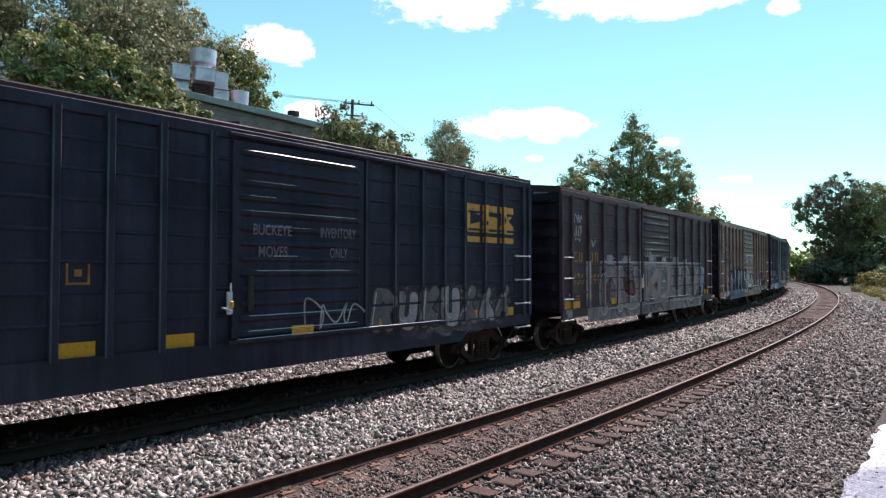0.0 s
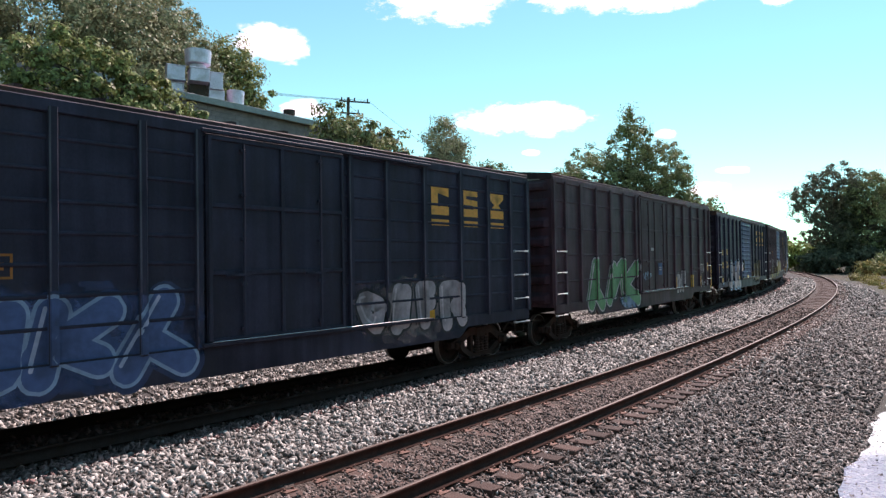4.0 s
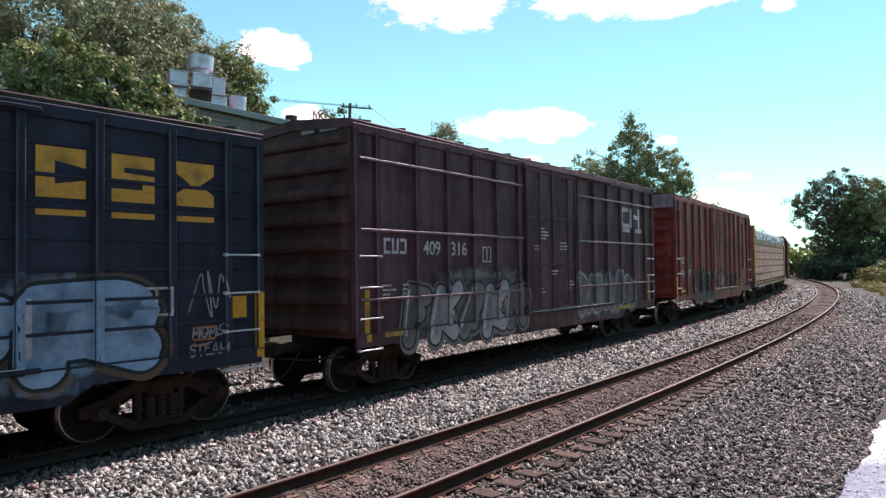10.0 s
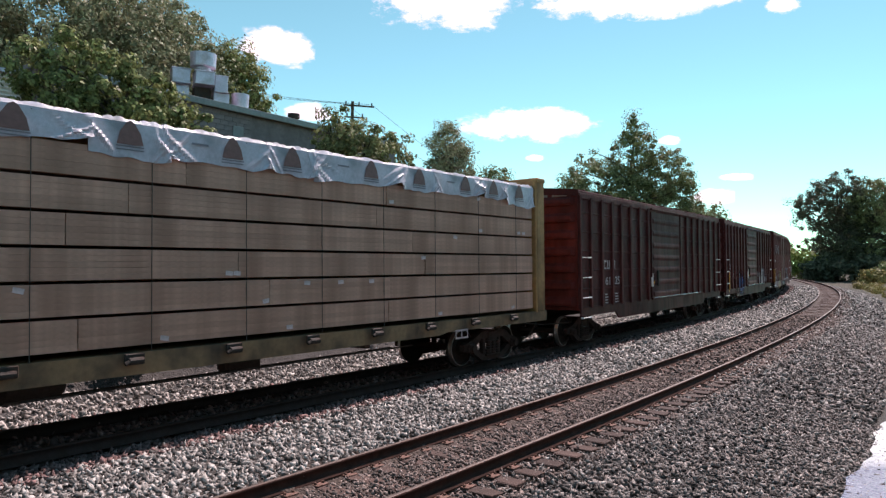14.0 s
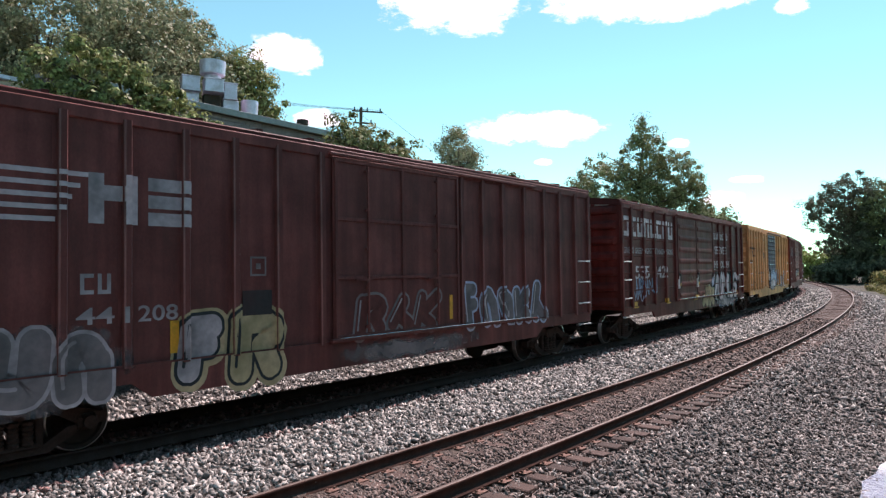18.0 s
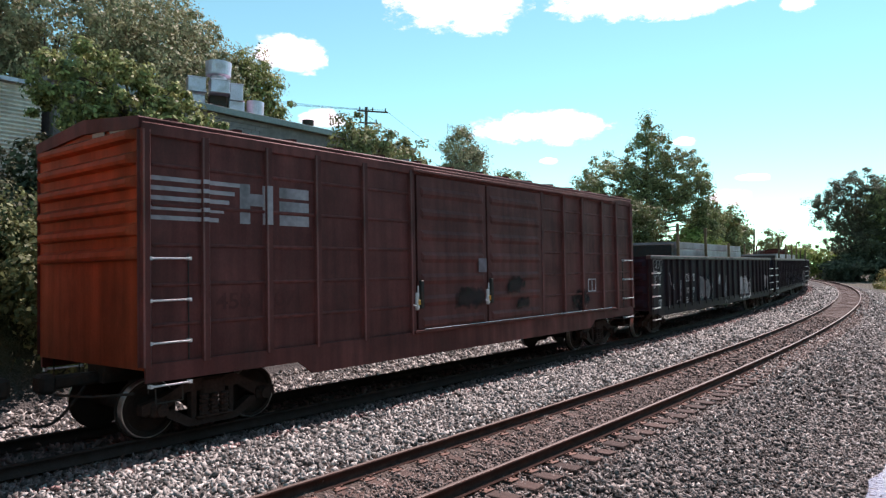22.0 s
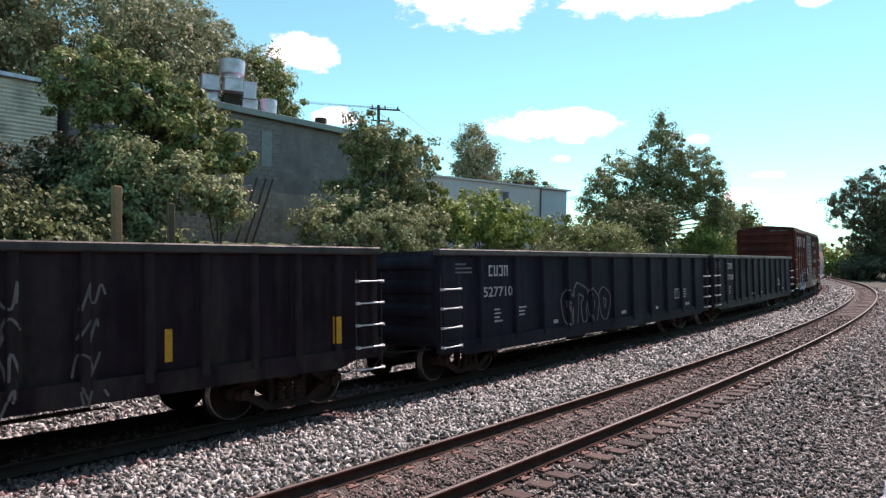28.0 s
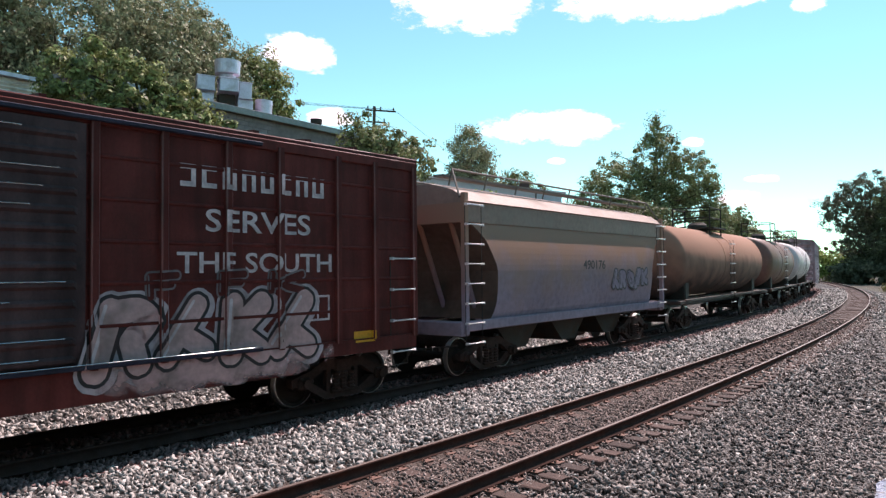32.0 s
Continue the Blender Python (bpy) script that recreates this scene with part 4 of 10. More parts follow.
    for s in (1, -1):
        m = Matrix(((0, 0, s), (s, 0, 0), (0, 1, 0))).to_4x4()
        m.translation = (s * (length / 2 + 0.012), s * (half - 1.30), eave - 0.10)
        for k, (a_, w_) in enumerate(((0, 0.36), (0.5, 0.46))):
            st = part("end_stencil", shared(("end_stencil", k), lambda: quads_bm([(a_, 0, w_, 0.08)]), M_DIMSTENCIL), None, car, "dull stencilled bar on the end")
            st.matrix_basis = m
    add_underframe(car, length, floor)
    bw = part("brake_wheel", shared("brake_wheel", brake_wheel_bm, M_STEEL_DARK), None, car)
    put(bw, -length / 2 - 0.22, 0.35, eave - 1.4, 0, 0, 180)
    # corner steps
    for sx in (1, -1):
        for sy in (1, -1):
            st = part("corner_step", shared("corner_step", step_bm, M_STEEL_DARK), None, car)
            put(st, sx * (length / 2 - 0.42), sy * (half - 0.02), floor - 0.55)
    add_running_gear(car, length, bolster, 1.0)
    CARS.append((car, front, rear, bolster))
    return car, length, half


def latch_bm():
    bm = bmesh.new()
    add_box(bm, 0, 0.02, 0, 0.09, 0.06, 0.34, 0.015)
    add_rod(bm, (-0.02, 0.06, -0.12), (0.16, 0.07, -0.06), 0.016)
    add_rod(bm, (0, 0.05, 0.16), (0, 0.05, 0.30), 0.014)
    return bm


def step_bm():
    bm = bmesh.new()
    add_path_rod(bm, [(-0.2, 0, 0.5), (-0.2, 0, 0.02), (0.2, 0, 0.02), (0.2, 0, 0.5)], 0.016)
    return bm


def reflectors(car, length, half, z, us, material=None, w=0.46, h_=0.19):
    for u in us:
        add_bars(car, length, half, u, z, [(0, 0, w, h_)], material or M_YELLOW, "reflector", "yellow reflective strip", 0.006)


def tall_reflector(car, length, half, u, z, h_=1.0, w=0.13, material=None):
    add_bars(car, length, half, u, z, [(0, 0, w, h_)], material or M_YELLOW, "reflector", "upright yellow reflective strip", 0.006)


def block_logo(car, length, half, u, z, size, material, gap=1.2):
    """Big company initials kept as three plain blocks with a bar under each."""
    w, q, t = size * 0.70, size * 0.74, size * 0.2
    shapes = ([(0, 0), (w, 0), (w, t * 1.4), (t * 1.3, t), (t * 1.3, q - t), (w, q - t * 1.4), (w, q), (0, q)],
              [(0, 0), (w, 0), (w, q * 0.58), (t, q * 0.62), (t, q - t), (w, q - t), (w, q), (0, q), (0, q * 0.42), (w - t, q * 0.40), (w - t, t), (0, t)],
              [(0, 0), (w, 0), (w, t), (w * 0.64, q / 2), (w, q - t), (w, q), (0, q), (0, q - t), (w * 0.36, q / 2), (0, t)])
    for i, out in enumerate(shapes):
        bm = bmesh.new()
        prism(bm, out, -0.001, 0.001, "XY")
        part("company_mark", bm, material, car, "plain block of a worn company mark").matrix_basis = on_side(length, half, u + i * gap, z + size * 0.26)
        add_bars(car, length, half, u + i * gap, z, [(0, 0, w, size * 0.15)], material, "mark_bar", "bar under a company mark")


def data_stencil(car, length, half, u, z, material, seed=0, rows=5, w=0.5, lift=0.004):
    rng = random.Random(seed)
    for i in range(rows):
        add_bars(car, length, half, u, z - 0.085 * i, [(0, 0, w * rng.uniform(0.5, 1.0), 0.034)], material, "stencil", "small worn stencilled line", lift)


def placard(car, length, half, u, z, w=0.5, h_=0.42):
    t = 0.035
    add_bars(car, length, half, u, z, [(0, 0, w, t), (0, h_ - t, w, t), (0, t, t, h_ - 2 * t), (w - t, t, t, h_ - 2 * t), (w / 2 - t / 2, t, t, h_ - 2 * t)], M_WHITE, "consolidated_stencil", "white framed stencil box", 0.006)


# ---- gondolas ----
M_RIM = mat("rubbed_rim", (0.068, 0.047, 0.043), 0.6, 0, 0.3, 6, 0.2, (0.03, 0.022, 0.02), 0.35)


def gondola(front, rear, paint, label, top=2.71, posts=17, floor=0.98, at=()):
    length, half = rear - front, 1.52
    bolster = length / 2 - 1.62
    car = tagged(new("gondola"), label, "gondola", "cars of the freight train")
    for s in (1, -1):
        turn = 0 if s > 0 else 180
        w = part("side_wall", shared(("gon_side", round(length, 2), paint.name), lambda: box_mesh(length, 0.06, top - floor, 0.01, cz=(top + floor) / 2), paint), None, car)
        put(w, 0, s * (half - 0.03), 0)
        c = part("top_chord", shared(("top_chord", round(length, 2), paint.name), lambda: box_mesh(length + 0.04, 0.17, 0.13, 0.02), M_RIM), None, car, "rubbed dusty steel top rail")
        put(c, 0, s * (half + 0.005), top - 0.03)
        where = list(at) or [0.15 + (length - 0.3) * i / (posts - 1) for i in range(posts)]
        RELIEF[car.name] = (where, 0.17, 0.09, [], floor - 0.1, length, half, 0.062)
        for u in where:
            r = part("side_post", shared(("gon_post", paint.name), lambda: rib_bm(floor - 0.1, top - 0.1, 0.17, 0.09), (paint, paint)), None, car)
            put(r, length / 2 - u, s * half, 0, 0, 0, turn)
        sl = part("side_sill", shared(("gon_sill", round(length, 2), paint.name), lambda: sill_bm(length, floor + 0.02, 0.30, half + 0.06, length / 2 - 0.9, 0.09, 0.2), paint), None, car)
        put(sl, 0, 0, 0, 0, 0, turn)
        low = floor - (0.4 if floor > 0.9 else 0.1)
        add_ladder(car, s * (length / 2 - 0.30), s * (half + 0.09), low, floor + 1.3, turn, 0.38)
        add_ladder(car, -s * (length / 2 - 0.30), s * (half + 0.09), low, floor + 1.3, turn, 0.38)
        e = part("end_wall", shared(("gon_end", paint.name), lambda: corrugated_end_bm(2 * half, floor - 0.05, top, 4, 0.0, 0.08), P_DARKEND), None, car)
        put(e, s * (length / 2 - 0.03), 0, 0, 0, 0, turn)
    part("floor_plate", box_mesh(length - 0.1, 2 * half - 0.1, 0.08, 0, cz=floor), M_STEEL_DARK, car)
    part("centre_sill", box_mesh(length - 0.3, 0.5, 0.34, 0.02, cz=floor - 0.2), M_STEEL_DARK, car)
    add_underframe(car, length, floor)
    add_running_gear(car, length, bolster, 1.0)
    CARS.append((car, front, rear, bolster))
    return car, length, half


# ---- centre-beam flat car with wrapped lumber ----
M_TAN = mat("tan_car_paint", (0.46, 0.212, 0.075), 0.6, 0, 0.25, 5, 0.15, (0.12, 0.07, 0.04), 0.4, 0.5)
M_LUMBER = mat("sawn_board", (0.60, 0.318, 0.230), 0.8, 0, 0.2, 5, 0.15, (0.36, 0.18, 0.125), 0.4, obj_random=0.10)
M_WRAP = mat("grey_lumber_wrap", (0.60, 0.56, 0.62), 0.30, 0, 0.18, 8, 0.25, (0.30, 0.31, 0.34), 0.35)
M_WRAPMARK = mat("dull_brown_print", (0.26, 0.12, 0.105), 0.5)
M_WRAPBAR = mat("grey_print", (0.24, 0.22, 0.25), 0.5)
M_SILL = mat("grimy_sill", (0.29, 0.165, 0.085), 0.7, 0, 0.3, 5, 0.2, (0.05, 0.04, 0.035), 0.5)
M_STRAP = mat("dark_strap", (0.05, 0.045, 0.04), 0.6)


def crumpled_wrap(w, d, hgt, seed):
    """A plastic cover over the top course: flat where it is printed, slack and creased towards its ends, with a ragged hem."""
    rng = random.Random(seed)
    bm = bmesh.new()
    nu, nv = 48, 12
    ph = [rng.uniform(0, 6.3) for _ in range(6)]
    hang, tilt = rng.uniform(-0.04, 0.09), rng.uniform(-0.10, 0.10)
    creases = [(rng.uniform(0.02, 0.06), rng.choice((rng.uniform(-0.15, 0.15), rng.uniform(0.75, 1.15))), rng.choice((-1, 1)) * rng.uniform(0.15, 0.5), rng.uniform(0.02, 0.06)) for _ in range(8)]
    flare = [rng.uniform(0.0, 0.13), rng.uniform(0.0, 0.13)]
    grid = []
    for j in range(nv + 1):
        row = []
        for i in range(nu + 1):
            u, v = i / nu, j / nv
            x = (u - 0.5) * w
            slack = min(1.0, max(abs(u - 0.47) - 0.22, 0.0) / 0.16)
            corner = flare[0] * max(0.0, 1 - u / 0.16) + flare[1] * max(0.0, (u - 0.84) / 0.16)
            hem = hang + tilt * (u - 0.5) + 0.03 * abs(math.sin(u * 4.0 + ph[0])) + 0.012 * math.sin(u * 19 + ph[1]) - 0.9 * corner
            fold = slack * sum(a_ * max(0.0, 1 - abs(u - c_ - s_ * (v - 0.5)) / w_) for a_, c_, s_, w_ in creases) + 0.006 * math.sin(u * 9 + v * 5 + ph[3])
            z = hgt * (1 - v) - v * hem
            y = d + 0.010 + fold * (0.25 + 0.75 * v) + corner * v * v
            if j == 0:
                z = hgt + 0.012 * math.sin(u * 14 + ph[5]) + 0.02 * abs(math.sin(u * 21 + ph[2]))
                y = d - 0.02
            row.append(bm.verts.new((x, y, z)))
        grid.append(row)
    back = [bm.verts.new((v.co.x, 0.12, hgt + 0.04)) for v in grid[0]]
    grid.insert(0, back)
    for p, q in zip(grid, grid[1:]):
        for i in range(nu):
            bm.faces.new((p[i], p[i + 1], q[i + 1], q[i]))
    r = bmesh.ops.extrude_face_region(bm, geom=bm.faces[:])
    for v in r["geom"]:
        if isinstance(v, bmesh.types.BMVert):
            v.co.y -= 0.008
    bmesh.ops.recalc_face_normals(bm, faces=bm.faces[:])
    return bm


def lumber_car(front, rear):
    length, half = rear - front, 1.42
    bolster, deck, top = length / 2 - 1.97, 1.18, 4.30
    car = tagged(new("centre_beam_car"), "tan centre-beam flat car loaded with bundled lumber under grey wrap", "flat car", "cars of the freight train")
    bm = bmesh.new()
    add_box(bm, 0, 0, deck - 0.06, length, 2 * half, 0.12)
    part("deck", bm, M_SILL, car)
    for s in (1, -1):
        b = part("side_sill", sill_bm(length, deck, 0.30, half + 0.03, length / 2 - 4.5, 0.10), M_SILL, car, "grimy olive-brown side sill")
        put(b, 0, 0, 0, 0, 0, 0 if s > 0 else 180)
    part("centre_beam", box_mesh(length - 1, 0.18, top - deck, 0, cz=(top + deck) / 2), M_TAN, car)
    for s in (1, -1):
        bk = part("bulkhead", box_mesh(0.10, 2 * half + 0.1, top - deck + 0.25, 0.01, cz=(top + deck) / 2 + 0.1), M_TAN, car, "tan steel bulkhead with framed ribs")
        put(bk, s * (length / 2 - 0.5), 0, 0)
        for y in (-half, -0.45, 0.45, half):
            put(part("upright", shared("bulk_upright", lambda: box_mesh(0.36, 0.12, top - deck + 0.2, 0.015, cz=(top + deck) / 2 + 0.1), M_TAN), None, bk), s * 0.2, y, 0)
        put(part("top_plate", box_mesh(0.42, 2 * half + 0.16, 0.12, 0.02), M_TAN, bk), s * 0.2, 0, top + 0.24)
        for k in range(5):
            put(part("cross_rib", shared("bulk_cross", lambda: box_mesh(0.22, 2 * half, 0.14, 0.015), M_TAN), None, bk), s * 0.13, 0, deck + 0.35 + k * 0.66)
        put(part("end_platform", box_mesh(0.45, 2 * half, 0.05, 0), M_STEEL_DARK, car), s * (length / 2 - 0.2), 0, deck - 0.02)
        add_ladder(car, s * (length / 2 - 0.1), 0.85, deck, top - 0.3, 0 if s > 0 else 180, 0.45)
    # bundles: five courses high, in uneven lengths, on both sides of the beam
    rng = random.Random(5)
    stack = length - 1.25
    course = (top - deck - 0.40) / 6
    for side in (1, -1):
        for k in range(6):
            cuts = [0.0] + sorted(rng.uniform(0.8, 1.2) * stack * (i + 1) / 4 for i in range(3)) + [stack]
            for a, b in zip(cuts, cuts[1:]):
                lip = rng.uniform(-0.03, 0.012)
                for q in range(5):
                    h_ = (course - 0.045) / 5
                    bd = part("board", box_mesh(b - a - 0.006 - rng.uniform(0, 0.012), 1.30 + rng.uniform(-0.005, 0.005) + lip, h_ - 0.0008, 0.001), M_LUMBER, car)
                    put(bd, -stack / 2 + (a + b) / 2, side * 0.76, deck + 0.07 + course * (k + 0.5) + h_ * (q - 2))
        z = deck + 0.07 + 6 * course
        ends = [0.0]
        while ends[-1] < stack - 2.2:
            ends.append(ends[-1] + (1.75, 0.95, 2.45, 1.05)[len(ends) % 4] * rng.uniform(0.9, 1.1))
        ends.append(stack)
        for i, (a, b) in enumerate(zip(ends, ends[1:])):
            w = part("wrap", crumpled_wrap(b - a + 0.04, 1.42, 0.46, 20 + i), M_WRAP, car, "crumpled pale plastic lumber cover")
            put(w, side * (stack / 2 - (a + b) / 2), 0, z - 0.06, 0, 0, 0 if side > 0 else 180)
            if b - a < 0.5:
                continue
            bm = bmesh.new()
            prism(bm, [(-0.19, 0.0), (0.19, 0.0), (0.15, 0.16), (0.06, 0.30), (0.0, 0.33), (-0.06, 0.30), (-0.15, 0.16)], 0, 0.002)
            put(part("printed_mark", bm, M_WRAPMARK, w, "dull red-brown arched print"), 0.0 if b - a < 1.4 else -0.12 * (b - a), 1.446, 0.11)
            for dz in (0.03, 0.075):
                bm = bmesh.new()
                prism(bm, [(-0.2, 0.0), (0.2, 0.0), (0.2, 0.018), (-0.2, 0.018)], 0, 0.002)
                put(part("printed_mark", bm, M_WRAPBAR, w, "thin grey printed line"), 0.0 if b - a < 1.4 else -0.12 * (b - a), 1.446, dz)
            if b - a > 1.4:
                bm = bmesh.new()
                prism(bm, [(-0.14, 0.0), (0.14, 0.0), (0.14, 0.03), (-0.14, 0.03)], 0, 0.002)
                put(part("printed_mark", bm, M_WRAPBAR, w, "small grey printed bar"), 0.2 * (b - a), 1.446, 0.24)
    for i in range(22):
        tg = part("bundle_tag", shared("bundle_tag", lambda: box_mesh(0.13, 0.004, 0.07), M_WHITE), None, car, "small white paper tag on a bundle")
        put(tg, rng.uniform(-0.48, 0.48) * stack, 1.425, deck + 0.07 + course * (rng.randint(0, 5) + rng.choice((0.2, 0.8))), 0, rng.uniform(-14, 14), 0)
    for i in range(13):
        x = -stack / 2 + stack * (i + 0.5) / 13
        put(part("strap", shared("strap", lambda: strap_bm(deck, top), M_STRAP), None, car), x, 0, 0)
        for s in (1, -1):
            put(part("winch", shared("winch", winch_bm, M_STEEL_DARK), None, car, "cable winch on the sill"), x + 0.3, s * (half + 0.1), deck - 0.10)
    add_running_gear(car, length, bolster, 1.0)
    add_underframe(car, length, deck - 0.05)
    add_bars(car, length, half, 2.2, 0.82, [(0, 0, 0.13, 0.17), (0.19, 0, 0.13, 0.17), (0.38, 0, 0.13, 0.17), (0.57, 0, 0.13, 0.17)], M_WHITE, "company_mark", "white blocks of a reporting mark", 0.05)
    number_text(car, length, half, 3.52, 4.2, 0.82, "862", 0.26, M_WHITE, 0.05)
    number_text(car, length, half, 4.55, 5.23, 0.82, "943", 0.26, M_WHITE, 0.05)
    placard(car, length, half + 0.05, 17.87, 0.76, 0.46, 0.2)
    CARS.append((car, front, rear, bolster))
    return car, length, half


def strap_bm(deck, top):
    bm = bmesh.new()
    for s in (1, -1):
        add_box(bm, 0, s * 1.424, (deck + top) / 2 - 0.1, 0.009, 0.006, top - deck - 0.1)
        add_box(bm, 0, s * 0.72, top + 0.0, 0.018, 1.42, 0.008)
    return bm


def winch_bm():
    bm = bmesh.new()
    add_rod(bm, (-0.10, 0.04, 0), (0.10, 0.04, 0), 0.05, 10)
    add_box(bm, 0, 0, 0.03, 0.28, 0.05, 0.14, 0.01)
    add_rod(bm, (0.10, 0.06, 0), (0.16, 0.06, -0.03), 0.03, 8)
    return bm


# ---- covered hopper ----
M_SLOPE = mat("rusty_slope_sheet", (0.13, 0.085, 0.065), 0.75, 0, 0.25, 4, 0.1, (0.07, 0.05, 0.04), 0.4)
M_WALKWAY = mat("dull_walkway_steel", (0.17, 0.135, 0.115), 0.6, 0.2, 0.2, 6, 0.1)
M_HOPPERTOP = mat("hopper_roof_grey", (0.30, 0.195, 0.155), 0.6, 0, 0.2, 4, 0.15, (0.30, 0.24, 0.2), 0.35)
M_TANKBROWN = mat("tank_faded_brown", (0.18, 0.086, 0.07), 0.5, 0, 0.25, 3, 0.15, (0.22, 0.13, 0.08), 0.5, 0.5)
M_TANKWHITE = mat("tank_white", (0.70, 0.58, 0.58), 0.45, 0, 0.15, 3, 0.1, (0.3, 0.25, 0.2), 0.35, 0.7)


def brown_topped(name, body, top_tone):
    """Old paint that turns to a browner tone towards the top, along an uneven edge."""
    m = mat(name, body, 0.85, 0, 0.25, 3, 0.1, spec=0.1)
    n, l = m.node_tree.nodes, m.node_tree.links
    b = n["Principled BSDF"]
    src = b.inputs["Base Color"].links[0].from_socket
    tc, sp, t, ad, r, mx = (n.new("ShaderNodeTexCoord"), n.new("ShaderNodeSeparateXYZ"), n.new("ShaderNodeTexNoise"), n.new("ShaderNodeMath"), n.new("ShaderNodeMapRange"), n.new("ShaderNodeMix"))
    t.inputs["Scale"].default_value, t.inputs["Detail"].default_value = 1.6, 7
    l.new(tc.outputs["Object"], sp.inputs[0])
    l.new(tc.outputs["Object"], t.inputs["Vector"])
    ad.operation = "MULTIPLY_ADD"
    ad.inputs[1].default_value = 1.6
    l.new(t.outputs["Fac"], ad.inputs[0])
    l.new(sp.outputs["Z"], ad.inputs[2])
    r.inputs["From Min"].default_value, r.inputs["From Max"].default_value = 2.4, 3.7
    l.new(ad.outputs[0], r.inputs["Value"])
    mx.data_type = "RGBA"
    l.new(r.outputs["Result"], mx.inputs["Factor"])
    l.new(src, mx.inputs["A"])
    mx.inputs["B"].default_value = (*top_tone, 1)
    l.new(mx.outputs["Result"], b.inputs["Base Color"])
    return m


M_TANKBROWNTOP = brown_topped("dusty_black_tank", (0.080, 0.056, 0.050), (0.37, 0.200, 0.140))
M_HOPPER = brown_topped("dusty_hopper_grey", (0.30, 0.238, 0.288), (0.37, 0.215, 0.155))


def hopper_side(z):
    """Half width of the rounded side at a height."""
    return 1.40 + 0.17 * math.sin(max(0.0, min(1.0, (z - 1.25) / 2.15)) * math.pi) ** 0.7


def hopper_inset(z):
    """How far the side's edge lies in from the car's end."""
    return float(np.interp(z, [1.25, 1.6, 2.4, 3.0, 3.4], [1.15, 1.25, 1.22, 0.85, 0.35]))


def hopper_body_bm(length):
    """Both rounded sides with curved end edges, closed by slope sheets between them."""
    bm = bmesh.new()
    n, k = 16, 12
    grids = {}
    for sy in (1, -1):
        g = []
        for i in range(n + 1):
            z = 1.25 + 2.15 * i / n
            a = length / 2 - hopper_inset(z)
            g.append([bm.verts.new((a - 2 * a * j / k, sy * hopper_side(z), z)) for j in range(k + 1)])
        for p, q in zip(g, g[1:]):
            for j in range(k):
                bm.faces.new((p[j], p[j + 1], q[j + 1], q[j]))
        grids[sy] = g
    for i in range(n):
        for j in (0, k):
            bm.faces.new((grids[1][i][j], grids[1][i + 1][j], grids[-1][i + 1][j], grids[-1][i][j]))
    for j in range(k):
        bm.faces.new((grids[1][0][j], grids[1][0][j + 1], grids[-1][0][j + 1], grids[-1][0][j]))
        bm.faces.new((grids[1][n][j], grids[1][n][j + 1], grids[-1][n][j + 1], grids[-1][n][j]))
    bmesh.ops.recalc_face_normals(bm, faces=bm.faces[:])
    # recessed end faces take a brown darkened for the shade in there
    for f in bm.faces:
        if abs(f.normal.x) > 0.6:
            f.material_index = 1
    return bm


def hopper_top_bm(length):
    bm = bmesh.new()
    prism(bm, [(1.44, 3.38), (1.46, 3.80), (1.52, 3.82), (1.15, 4.08), (0.5, 4.26), (-0.5, 4.26), (-1.15, 4.08), (-1.52, 3.82), (-1.46, 3.80), (-1.44, 3.38)], -length / 2 + 0.15, length / 2 - 0.15, "YZ")
    return bm


